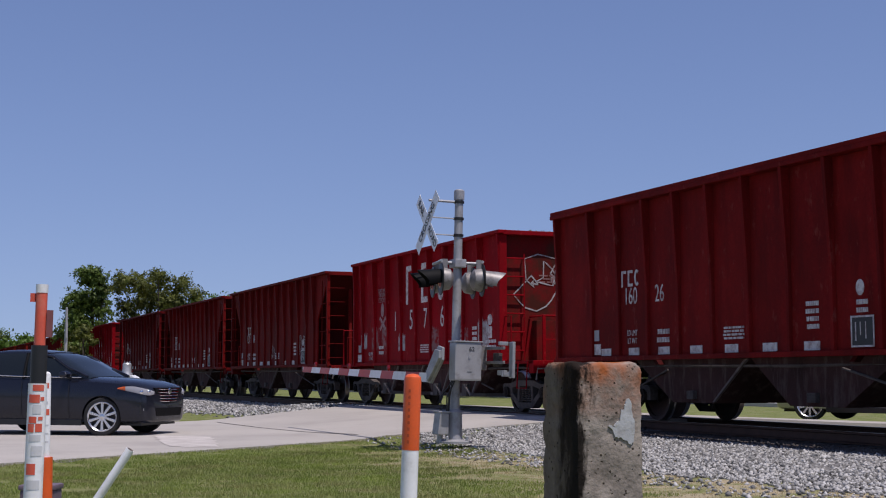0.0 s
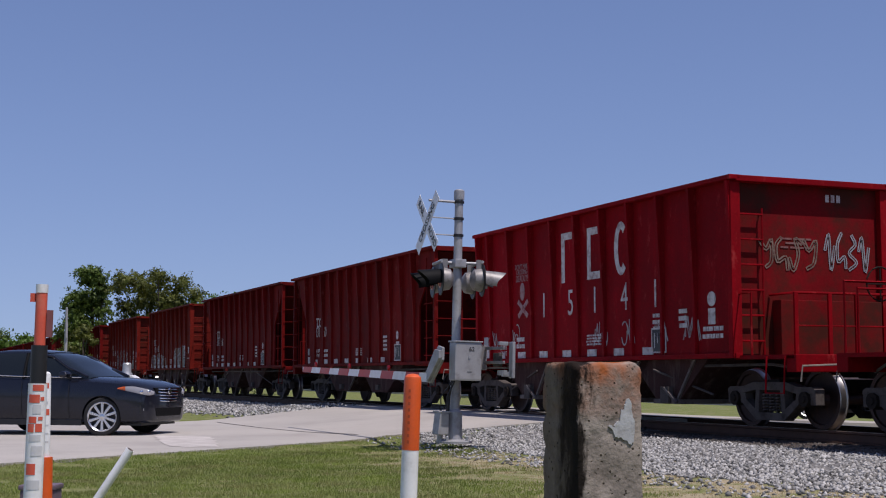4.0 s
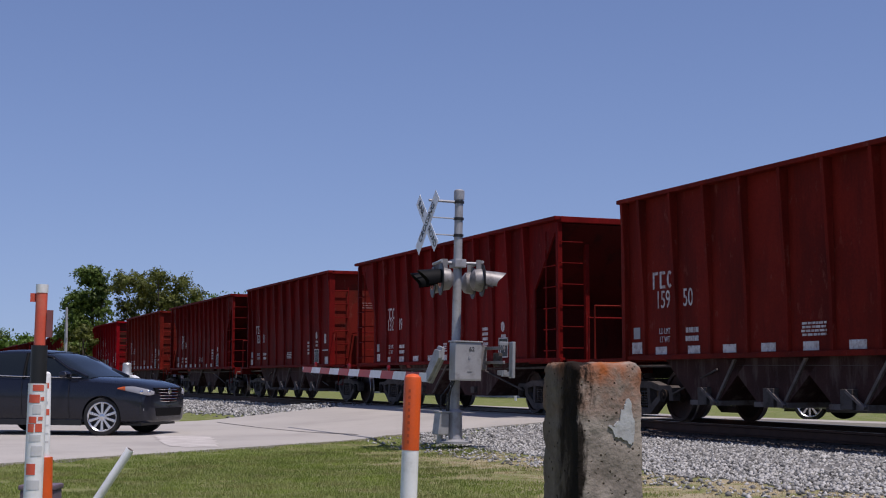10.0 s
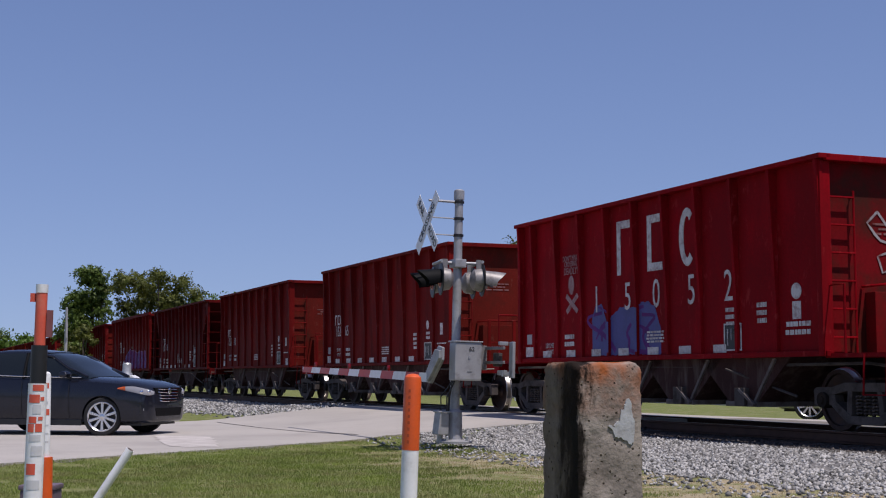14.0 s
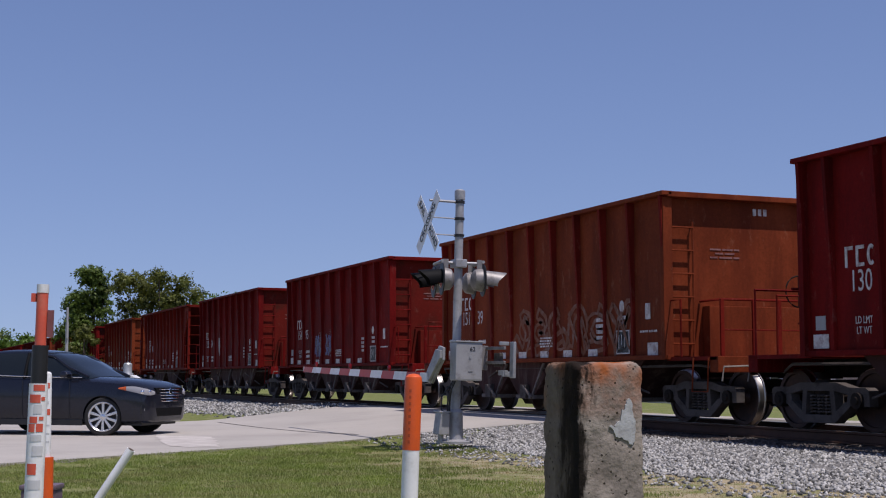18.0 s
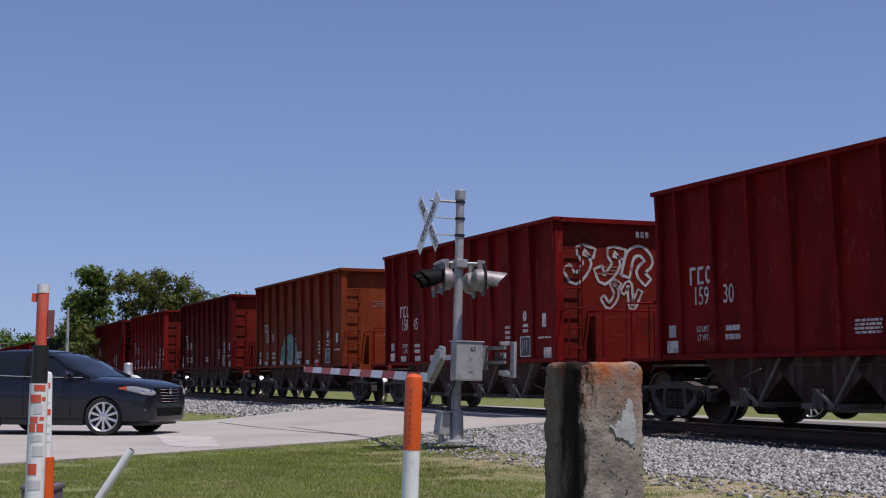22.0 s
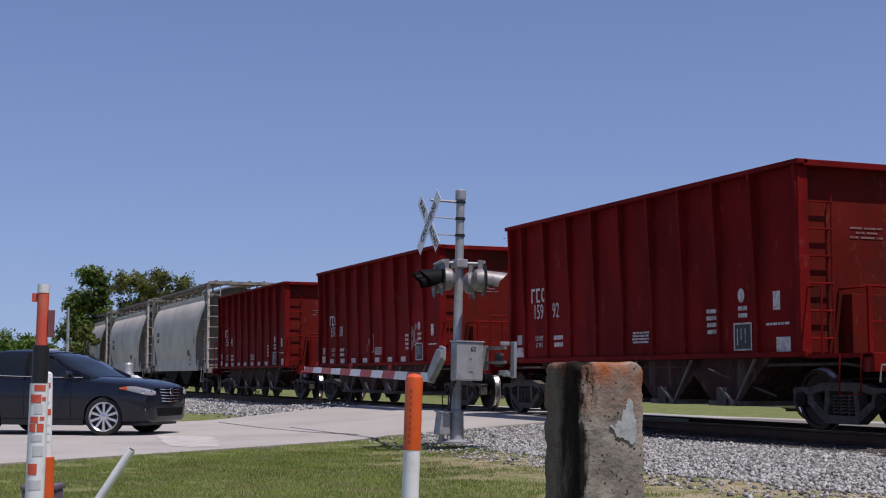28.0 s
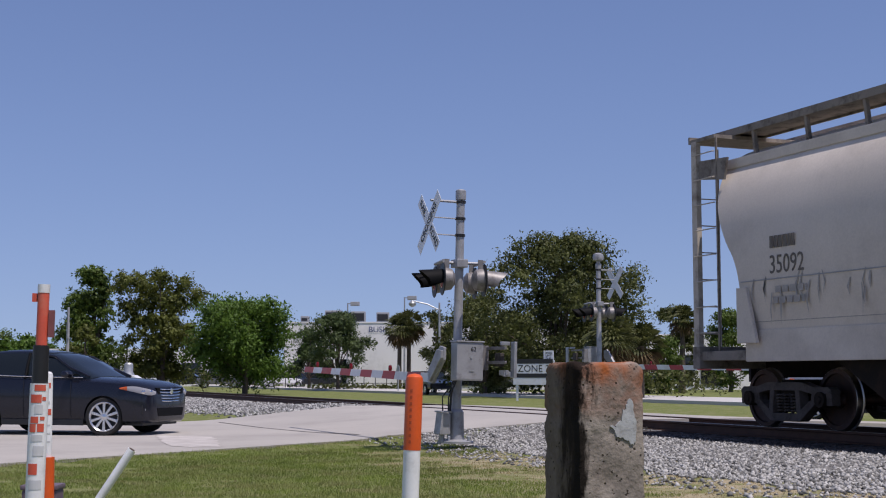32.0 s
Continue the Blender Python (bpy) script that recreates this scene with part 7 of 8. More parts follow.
def suv(at, paint, label):
    """A five-door crossover; x is forwards, y to its left."""
    s = thing("suv", label, "car", at)
    rows = smooth_rows([
        # x, half width, bottom, top of the lower body, crown
        (2.38, 0.56, 0.33, 0.80, 0.83), (2.345, 0.70, 0.275, 0.91, 0.95), (2.24, 0.81, 0.25, 0.985, 1.02), (2.02, 0.89, 0.24, 1.04, 1.085), (1.7, 0.935, 0.24, 1.075, 1.125), (1.2, 0.948, 0.24, 1.11, 1.16), (0.85, 0.952, 0.24, 1.135, 1.18),
        (0.0, 0.955, 0.25, 1.155, 1.17), (-1.0, 0.955, 0.25, 1.18, 1.19), (-1.7, 0.945, 0.27, 1.21, 1.22), (-2.15, 0.90, 0.32, 1.22, 1.23), (-2.38, 0.80, 0.42, 1.15, 1.17), (-2.42, 0.70, 0.5, 1.0, 1.02)], 4)
    rings = []
    for x, w, zb, zt, zc in rows:
        half = [(0, zb), (0.80 * w, zb), (0.95 * w, zb + 0.05), (0.985 * w, zb + 0.16), (0.992 * w, zb + 0.36 * (zt - zb)), (1.0 * w, zb + 0.62 * (zt - zb)), (0.985 * w, zt - 0.13), (0.955 * w, zt - 0.045), (0.88 * w, zt - 0.005), (0.5 * w, zc - 0.008), (0, zc)]
        ring = [(x, -y, z) for y, z in half] + [(x, y, z) for y, z in half[-2:0:-1]]
        rings.append(ring)
    body = loft(rings).mesh("lower_body", smooth=0.9)
    arches = []
    for x in (1.388, -1.388):
        for q in (-1, 1):
            arches.append(Form().turn([(0.425, q * 0.66), (0.425, q * 1.2)], "y", 32, (x, 0, 0.37)).mesh("arch"))
    body = cut(body, arches)
    bm = bmesh.new()
    bm.from_mesh(body)
    for f in bm.faces:
        f.smooth = True
    for e in bm.edges:
        if len(e.link_faces) == 2 and e.calc_face_angle(0) > 0.55:
            e.smooth = False
    bm.to_mesh(body)
    bm.free()
    body.materials.clear()
    put("body", body, paint, s, label="painted body shell")
    # cabin of dark glass, then roof and pillars
    cab = smooth_rows([(1.05, 0.80, 0.78, 1.160), (0.68, 0.84, 0.76, 1.330), (0.28, 0.875, 0.71, 1.540), (-0.05, 0.885, 0.675, 1.645), (-0.5, 0.89, 0.66, 1.695), (-1.1, 0.89, 0.65, 1.695), (-1.6, 0.875, 0.64, 1.650), (-1.95, 0.85, 0.63, 1.570), (-2.22, 0.81, 0.69, 1.350), (-2.32, 0.79, 0.75, 1.220)], 4)
    rings, roof = [], []
    for x, wl, wu, z in cab:
        q = max(min((z - 1.12) / 0.5, 1), 0.02)
        w = wl + (wu - wl) * q
        half = [(0, 1.05), (wl, 1.08), (w * 0.4 + wl * 0.6, 1.1 + (z - 1.1) * 0.5), (w, z - 0.035), (w * 0.93, z - 0.01), (w * 0.5, z + 0.012), (0, z + 0.02)]
        rings.append([(x, -y, zz) for y, zz in half] + [(x, y, zz) for y, zz in half[-2:0:-1]])
        if -2.1 < x < 0.0:
            half = [(w + 0.012, z - 0.06), (w + 0.010, z - 0.03), (w * 0.94, z + 0.004), (w * 0.5, z + 0.026), (0, z + 0.034)]
            top = [(x, -y, zz) for y, zz in half] + [(x, y, zz) for y, zz in half[-2::-1]]
            roof.append(top + [(p[0], p[1] * 0.97, p[2] - 0.03) for p in top[::-1]])
    put("glasshouse", loft(rings).mesh("glasshouse", smooth=0.7), GLASS, s, label="dark tinted windows and windscreen")
    put("roof", loft(roof).mesh("roof", smooth=0.6), paint, s)
    for q in (-1, 1):
        def line(xs, up):
            out = []
            for x in xs:
                i = int(np.argmin(np.abs(cab[:, 0] - x)))
                _, wl, wu, z = cab[i]
                k = max(min((z - 1.12) / 0.5, 1), 0.02)
                w = wl + (wu - wl) * k
                out.append((x, q * (w + 0.004 - up * 0.0), z - 0.03))
            return out
        put("pillar", Form().tube(line([1.0, 0.8, 0.55, 0.35, 0.15, -0.1], 0), 0.026, 8).mesh("pillar", smooth=0.9), paint, s)
        put("pillar", Form().tube([(-0.42, q * 0.925, 1.13), (-0.45, q * 0.81, 1.40), (-0.48, q * 0.68, 1.65)], 0.026, 6).mesh("pillar", smooth=0.9), PILLAR, s)
        put("pillar", Form().tube([(-1.35, q * 0.925, 1.17), (-1.4, q * 0.80, 1.40), (-1.45, q * 0.665, 1.65)], 0.03, 6).mesh("pillar", smooth=0.9), PILLAR, s)
        put("window_trim", Form().tube([(0.9, q * 0.885, 1.155), (0.3, q * 0.915, 1.16), (-0.6, q * 0.925, 1.18), (-1.5, q * 0.91, 1.215), (-1.9, q * 0.88, 1.26)], 0.011, 6).tube(line([0.9, 0.65, 0.35, 0.05], 0), 0.008, 5).mesh("window_trim", smooth=0.9), CHROME, s, label="bright window trim strip")
        mir = put("mirror", loft([[(x + 0.03 * (1 - abs(b)), yy, z + 0.0) for x, z in ((-0.07, -0.06 * e), (-0.075, 0.05 * e), (-0.03, 0.085 * e), (0.04, 0.07 * e), (0.09, 0.01 * e), (0.06, -0.05 * e))] for b, yy, e in ((-1, -0.115, 0.55), (-0.7, -0.10, 0.85), (0, 0.0, 1.0), (0.6, 0.08, 0.95), (1, 0.11, 0.6))]).mesh("mirror", smooth=0.9, bevel=0.008), paint, s, pose(0.62, q * 1.03, 1.21, 0, 0, 0))
        put("mirror_arm", Form().tube([(0.66, q * 0.9, 1.14), (0.63, q * 1.0, 1.18)], 0.03, 6).mesh("mirror_arm"), CAR_TRIM, mir).matrix_basis = mir.matrix_basis.inverted()
        lens = smooth_rows([(1.76, 0.945, 0.925, 0.945), (1.92, 0.923, 0.895, 0.975), (2.10, 0.878, 0.855, 0.975), (2.24, 0.826, 0.82, 0.945), (2.345, 0.715, 0.80, 0.91), (2.378, 0.59, 0.82, 0.875)], 3)
        put("headlight", loft([[(x, q * y, lo), (x + 0.006, q * (y + 0.008), (lo + hi) / 2), (x - 0.01, q * (y - 0.012), hi), (x - 0.08, q * (y - 0.08), hi), (x - 0.08, q * (y - 0.08), lo)] for x, y, lo, hi in lens]).mesh("headlight", smooth=0.9), LAMP_GLASS, s, label="clear swept headlight")
        for hx, hy in ((2.222, 0.80), (2.315, 0.69)):
            put("reflector", Form().turn([(0.0, 0.03), (0.035, 0.022), (0.05, 0.0), (0.05, -0.03)], "x", 14, (hx + 0.012, q * (hy + 0.012), 0.865)).mesh("reflector", smooth=0.8), CHROME, s)
        put("indicator", loft([[(x, q * (y + 0.006), lo), (x + 0.006, q * (y + 0.014), (lo + hi) / 2), (x - 0.01, q * (y - 0.006), hi + 0.002), (x - 0.05, q * (y - 0.06), hi), (x - 0.05, q * (y - 0.06), lo)] for x, y, lo, hi in lens[:4]]).mesh("indicator", smooth=0.9), AMBER, s)
        put("fog_lamp", Form().turn([(0.055, -0.02), (0.055, 0.03)], "x", 16, (2.235, q * 0.74, 0.52)).mesh("fog_lamp", smooth=0.5), LAMP_GLASS, s)
        put("fog_lamp_surround", Form().box(2.1, 2.22, q * 0.74 - 0.09, q * 0.74 + 0.09, 0.43, 0.61).mesh("fog_surround", bevel=0.02), CAR_TRIM, s)
        for x in (0.05, -1.0):
            put("door_handle", Form().box(x - 0.1, x + 0.1, -0.02, 0.02, 0.0, 0.03).mesh("door_handle", bevel=0.01), paint, s, (-0.25, q * 0.955, 1.0))
        put("door_seam", Form().box(-0.004, 0.004, -0.002, 0.002, 0.34, 1.08).mesh("door_seam"), CAR_TRIM, s, (0.66, q * 0.957, 0))
        put("door_seam", Form().box(-0.004, 0.004, -0.002, 0.002, 0.34, 1.1).mesh("door_seam"), CAR_TRIM, s, (-0.43, q * 0.957, 0))
        put("sill_trim", Form().box(-0.95, 0.95, -0.012, 0.012, 0.2, 0.32).mesh("sill_trim", bevel=0.01), CAR_TRIM, s, (0, q * 0.925, 0))
        for x in (1.388, -1.388):
            car_wheel(s, x, q * 0.835, 0.376, 10, 15 if x > 0 else 0)
    put("grille", Form().prism([(-0.56, 0.95), (0.56, 0.95), (0.46, 0.68), (-0.46, 0.68)], 2.2, 2.376, "x").mesh("grille", bevel=0.02), PILLAR, s, label="black grille behind chrome bars")
    for z, w in ((0.93, 0.55), (0.87, 0.54), (0.81, 0.52), (0.75, 0.50), (0.695, 0.47)):
        put("grille_bar", Form().tube([(2.34, -w, z), (2.385, -w * 0.6, z - 0.012), (2.395, 0, z - 0.018), (2.385, w * 0.6, z - 0.012), (2.34, w, z)], 0.013, 6).mesh("grille_bar", smooth=0.9), CHROME, s)
    put("badge", Form().turn([(0.05, -0.01), (0.065, 0.0), (0.05, 0.012)], "x", 18, (2.40, 0, 0.88)).mesh("badge", smooth=0.5), CHROME, s)
    put("air_intake", Form().prism([(-0.56, 0.55), (0.56, 0.55), (0.5, 0.38), (-0.5, 0.38)], 2.2, 2.388, "x").mesh("air_intake", bevel=0.02), PILLAR, s)
    put("underbody", Form().box(-2.2, 2.15, -0.7, 0.7, 0.2, 0.5).mesh("underbody"), CAR_TRIM, s)
    put("wiper", Form().tube([(1.0, 0.3, 1.12), (0.86, -0.3, 1.16)], 0.01, 5).mesh("wiper"), CAR_TRIM, s)
    return s


head = math.degrees(math.atan2(0.775, 0.631))
suv(pose(-29.25, -10.24, -0.382, 0, 0, head), CAR_BLUE, "dark slate-blue crossover car with alloy wheels, waiting at the crossing")
suv(pose(-25.3, 7.6, -0.235, 0, 0, 205), material("silver_car_paint", (0.35, 0.36, 0.37), 0.3, 0.5, 0.06, 2, 200, 0.0, coat=1.0), "silver car waiting on the road behind the tracks")

# ---------------------------------------------------------------- far side of the railway


def leaves(name, centres, radii, n, size, seed, squash=0.8):
    """Many small leaf cards in clumps round the given centres, thinner inside, ragged outside."""
    g = np.random.default_rng(seed)
    c = np.array(centres)
    r = np.array(radii)
    w = r ** 2.2
    # twigs that fan out of each clump, leaves strung along them
    m = max(n // 11, 1)
    root = g.choice(len(c), m, p=w / w.sum())
    way = g.normal(size=(m, 3)) + np.array([0, 0, 0.25])
    way /= np.linalg.norm(way, axis=1)[:, None]
    reach = r[root] * g.uniform(0.6, 1.45, m)
    twig = g.integers(0, m, n)
    d = way[twig] + g.normal(0, 0.10, (n, 3))
    d /= np.linalg.norm(d, axis=1)[:, None]
    along = g.uniform(0.2, 1.0, n) ** 0.7
    p = c[root[twig]] + d * (reach[twig] * along)[:, None] * np.array([1, 1, squash]) + g.normal(0, 0.045, (n, 3)) * r[root[twig]][:, None]
    p[:, 2] -= 0.12 * reach[twig] * along ** 2
    # each leaf a bent quad
    a = g.normal(size=(n, 3))
    a /= np.linalg.norm(a, axis=1)[:, None]
    b = np.cross(a, d)
    b /= np.linalg.norm(b, axis=1)[:, None] + 1e-6
    s = size * g.uniform(0.5, 1.3, n)[:, None]
    q = np.stack([p - a * s, p + b * s * 0.55, p + a * s, p - b * s * 0.55], 1)
    q[:, 2, 2] -= s[:, 0] * 0.25
    v = q.reshape(-1, 3)
    f = np.arange(4 * n, dtype=np.int32)
    me = bpy.data.meshes.new(name)
    me.vertices.add(4 * n)
    me.vertices.foreach_set("co", v.ravel())
    me.loops.add(4 * n)
    me.loops.foreach_set("vertex_index", f)
    me.polygons.add(n)
    me.polygons.foreach_set("loop_start", np.arange(0, 4 * n, 4, dtype=np.int32))
    me.update(calc_edges=True)
    me.validate()
    return me


def tree(side, far, height, width, mat, label, seed, trunk=0.25, n=9000, leaf=0.16, low=0.25, clumps=26, trunks=1, shape="round", clump=(0.10, 0.2)):
    """Tapered trunk, limbs that reach into the clumps, a ragged crown."""
    at = place(side, far)
    g = random.Random(seed)
    t = thing("tree", label, "tree", (at.x, at.y, at.z), group="trees beyond the tracks")
    centres, radii = [], []
    for i in range(clumps):
        k = g.random()
        z = height * (low + (0.97 - low) * k)
        if shape == "tall":
            span = width / 2 * (0.95 - 0.6 * max(k - 0.35, 0) / 0.65)
        elif shape == "flat":
            span = width / 2 * (0.75 + 0.3 * k)
        else:
            span = width / 2 * math.sqrt(max(1 - (1.75 * k - 0.75) ** 2, 0.10))
        a = g.uniform(0, 6.28)
        q = span * math.sqrt(g.uniform(0.0, 1)) * 0.85
        rr = width * g.uniform(*clump)
        centres.append((q * math.cos(a), q * math.sin(a), min(z, height - rr * 0.7)))
        radii.append(rr)
    f = Form()
    fork = height * max(low * 0.8, 0.14)
    for k in range(trunks):
        off = (k - (trunks - 1) / 2) * trunk * 2.2
        f.tube([(off, 0, -0.1), (off * 1.3 + 0.05, 0.03, fork * 0.5), (off * 1.6, 0.0, fork), (off * 1.8 + 0.1, 0.1, height * 0.55), (0.1, 0.1, height * 0.8)], [trunk, trunk * 0.8, trunk * 0.7, trunk * 0.4, trunk * 0.12], 8)
    put("trunk", f.mesh("trunk", smooth=0.8), BARK, t)
    for c in g.sample(centres, min(9, len(centres))):
        m = Vector((c[0] * 0.35, c[1] * 0.35, fork + (c[2] - fork) * 0.45))
        put("limb", Form().tube([(0, 0, fork * 0.9), m, c], [trunk * 0.45, trunk * 0.28, trunk * 0.08], 6).mesh("limb", smooth=0.8), BARK, t)
    put("crown", leaves("crown", centres, radii, n, leaf, seed), mat, t, label="ragged leafy crown")
    return t


def palm(side, far, height, spread, label, seed, dry=0.35):
    """A cabbage palm: straight trunk, a ball of drooping fans."""
    at = place(side, far)
    g = random.Random(seed)
    t = thing("palm_tree", label, "palm tree", (at.x, at.y, at.z), group="palm trees")
    put("trunk", Form().tube([(0, 0, -0.1), (0.05, 0, height * 0.4), (0, 0.04, height * 0.75)], [0.2, 0.17, 0.16], 10).mesh("trunk", smooth=0.8), BARK, t)
    top = Vector((0, 0.04, height * 0.76))
    for k, (mat, count, lo, hi) in enumerate(((PALM_GREEN, 64, -0.45, 1.4), (PALM_DRY, int(40 * dry) + 12, -1.3, -0.4))):
        f = Form()
        for i in range(count):
            a = g.uniform(0, 6.28)
            e = g.uniform(lo, hi)
            d = Vector((math.cos(a) * math.cos(e), math.sin(a) * math.cos(e), math.sin(e)))
            side_v = d.cross(Vector((0, 0, 1))).normalized()
            upv = side_v.cross(d)
            hub = top + d * spread * 0.36
            for j in range(9):
                b = math.radians(-70 + 140 * j / 8)
                out = (d * math.cos(b) + side_v * math.sin(b)).normalized()
                ln = spread * g.uniform(0.38, 0.56)
                w = side_v * 0.05 * spread / 1.6 + upv * 0.03
                mid = hub + out * ln * 0.6
                tip = hub + out * ln + Vector((0, 0, -0.28 * ln))
                f.add([hub, mid + w, tip, mid - w], [(0, 1, 2, 3)])
            f.tube([top, hub], 0.018, 4)
        put("fronds" if k == 0 else "dry_fronds", f.mesh("fronds"), mat, t)
    return t


tree(-23.9, 92, 8.4, 5.2, LEAF_MID, "tall uneven green tree beyond the tracks", 11, 0.25, 31200, 0.105, 0.15, 80, 1, "tall", (0.07, 0.17))
tree(-18.4, 88, 7.9, 6.2, LEAF_OLIVE, "spreading olive-green tree beyond the tracks", 12, 0.25, 36400, 0.1, 0.15, 80, 2, "flat", (0.07, 0.16))
tree(-12.35, 84, 6.1, 7.6, LEAF_BRIGHT, "low bright-green round tree on the verge", 13, 0.12, 39000, 0.105, 0.24, 60, 3)
tree(-22.4, 84, 4.2, 3.6, LEAF_OLIVE, "small olive-green tree between larger ones", 14, 0.14, 9100, 0.093, 0.12, 16)
tree(-8.2, 104, 6.0, 5.4, LEAF_OAK, "dull green oak before the white building", 15, 0.18, 20800, 0.099, 0.24, 30)
tree(-11.2, 112, 5.4, 4.0, LEAF_OAK, "dark green tree by the white building", 25, 0.16, 13000, 0.099, 0.24, 20)
tree(-0.4, 108, 6.4, 4.2, LEAF_DARK, "dark green tree beside the palms", 16, 0.2, 15600, 0.105, 0.12, 24)
tree(6.1, 74, 8.9, 11.5, LEAF_DARK, "large open-branched oak with a thin ragged crown", 17, 0.16, 56000, 0.098, 0.2, 130, 4, "round", (0.055, 0.12))
tree(9.2, 78, 6.6, 5.0, LEAF_DARK, "dark green tree beside the large oak", 18, 0.2, 15600, 0.093, 0.2, 24)
tree(2.3, 80, 6.2, 6.0, LEAF_DARK, "dense green tree beside the large oak", 19, 0.2, 26000, 0.093, 0.12, 24)
tree(16.6, 96, 6.4, 3.8, LEAF_DARK, "dark green tree near the street", 20, 0.2, 11700, 0.105, 0.1, 18)
tree(13.4, 90, 4.2, 4.4, LEAF_MID, "low green tree near the street", 21, 0.2, 11700, 0.105, 0.1, 18)
tree(21, 100, 6.0, 5.0, LEAF_MID, "green tree further along the street", 22, 0.2, 11700, 0.112, 0.1, 20)
tree(-52, 170, 6.2, 9.0, LEAF_BRIGHT, "distant bright-green tree by the railway", 23, 0.3, 7500, 0.240, 0.1, 22)
tree(-60, 176, 7.0, 10.0, LEAF_MID, "distant green tree by the railway", 24, 0.3, 7500, 0.256, 0.1, 22)
palm(-3.75, 112, 6.6, 1.9, "cabbage palm with drooping brown lower fronds", 31)
palm(-3.0, 113, 7.1, 2.0, "cabbage palm with a round green head", 32, 0.5)
palm(7.6, 62, 3.6, 1.7, "short cabbage palm by the crossing road", 33, 0.3)
palm(9.2, 64, 3.4, 1.6, "short cabbage palm with arching fronds", 34, 0.3)
palm(16.1, 92, 6.6, 1.5, "tall cabbage palm near the street", 35, 0.2)


def hedge(side0, side1, far, h, mat, label, seed):
    a, b = place(side0, far), place(side1, far)
    n = max(int((b - a).length / 0.5), 3)
    cs = [tuple(a.lerp(b, i / n) - a + Vector((0, 0, h * 0.45))) for i in range(n + 1)]
    t = thing("hedge", label, "hedge", (a.x, a.y, a.z))
    put("foliage", leaves("hedge", cs, [h * 0.55] * len(cs), 500 * (n + 1) // 4, 0.10, seed), mat, t)
    return t


hedge(-33, -14.5, 97, 2.3, LEAF_DARK, "dark shady undergrowth beneath the trees", 44)
hedge(-10.5, -0.5, 108, 0.7, LEAF_DARK, "clipped low green hedge along the street", 41)
hedge(9.0, 13.0, 66, 1.9, LEAF_DARK, "loose dark green shrubs by the street", 42)
hedge(2.0, 9.0, 78, 1.0, LEAF_DARK, "low dark shrubs behind the sign", 43)


def building(side, far, wide, deep, high, turn, mat, label, bays, fascia=None, slot=None):
    """A flat-roofed commercial block; its long front faces the railway."""
    at = place(side, far)
    b = thing("building", label, "building", Matrix.Translation(at) @ pose(0, 0, 0, 0, 0, turn))
    put("wall", Form().box(-wide / 2, wide / 2, 0, 0.3, -0.3, high).mesh("wall"), mat, b)
    put("wall", Form().box(-wide / 2, wide / 2, deep - 0.3, deep, -0.3, high).mesh("wall"), mat, b)
    for s in (-1, 1):
        put("wall", Form().box(s * wide / 2 - 0.15, s * wide / 2 + 0.15, 0.3, deep - 0.3, -0.3, high).mesh("wall"), mat, b)
    put("roof", Form().box(-wide / 2, wide / 2, 0.3, deep - 0.3, high - 0.5, high - 0.35).mesh("roof"), HOUSE_GREY, b)
    put("parapet", Form().box(-wide / 2 - 0.06, wide / 2 + 0.06, -0.06, 0.36, high - 0.02, high + 0.12).mesh("parapet", bevel=0.02), fascia or mat, b)
    for x, w, z0, z1 in bays:
        o = put("window", Form().box(x - w / 2, x + w / 2, -0.05, -0.01, z0, z1).mesh("window"), HOUSE_GREY, b, label="dark window in a grey frame")
        put("pane", Form().box(x - w / 2 + 0.06, x + w / 2 - 0.06, -0.07, -0.05, z0 + 0.06, z1 - 0.06).mesh("pane"), GLASS, o)
    return b


b1 = building(-1.5, 140, 30, 22, 6.6, 68, HOUSE_WHITE, "long white flat-roofed commercial building with roof units", [(-13.6 + i * 1.6, 0.9, 0.3, 2.9) for i in range(4)] + [(4 + i * 2.5, 1.2, 0.8, 2.4) for i in range(5)])
for x, w, h in ((-10.2, 1.7, 1.0), (-7.6, 1.5, 0.9), (-5.0, 1.3, 0.8), (-13.2, 0.8, 0.4)):
    u = put("roof_unit", Form().box(x - w / 2, x + w / 2, 2, 3.6, 6.5, 7.0 + h).mesh("roof_unit", bevel=0.04), HOUSE_GREY, b1, label="grey roof air unit")
    put("grille", Form().box(x - w / 2 + 0.1, x + w / 2 - 0.1, 1.96, 2.0, 6.9, 6.8 + h).mesh("roof_unit_grille"), DARK_GAP, u)
put("lettering", lettering("BUSINESS", 0.85), material("blue_sign_letters", (0.08, 0.1, 0.2), 0.5), b1, pose(-4.6, -0.06, 5.9, 90))
building(13, 116, 26, 14, 4.6, 68, HOUSE_WHITE, "low white building with a shaded front behind the trees", [(-11 + i * 2.6, 2.0, 0.3, 3.0) for i in range(9)])
building(-34, 150, 22, 12, 4.0, 68, HOUSE_WHITE, "low pale building behind parked cars", [(-9 + i * 3, 2.2, 0.4, 2.6) for i in range(7)])
building(40, 150, 30, 14, 5.0, 68, HOUSE_WHITE, "low white building at the end of the street", [(-12 + i * 3, 2.0, 0.4, 2.8) for i in range(8)])


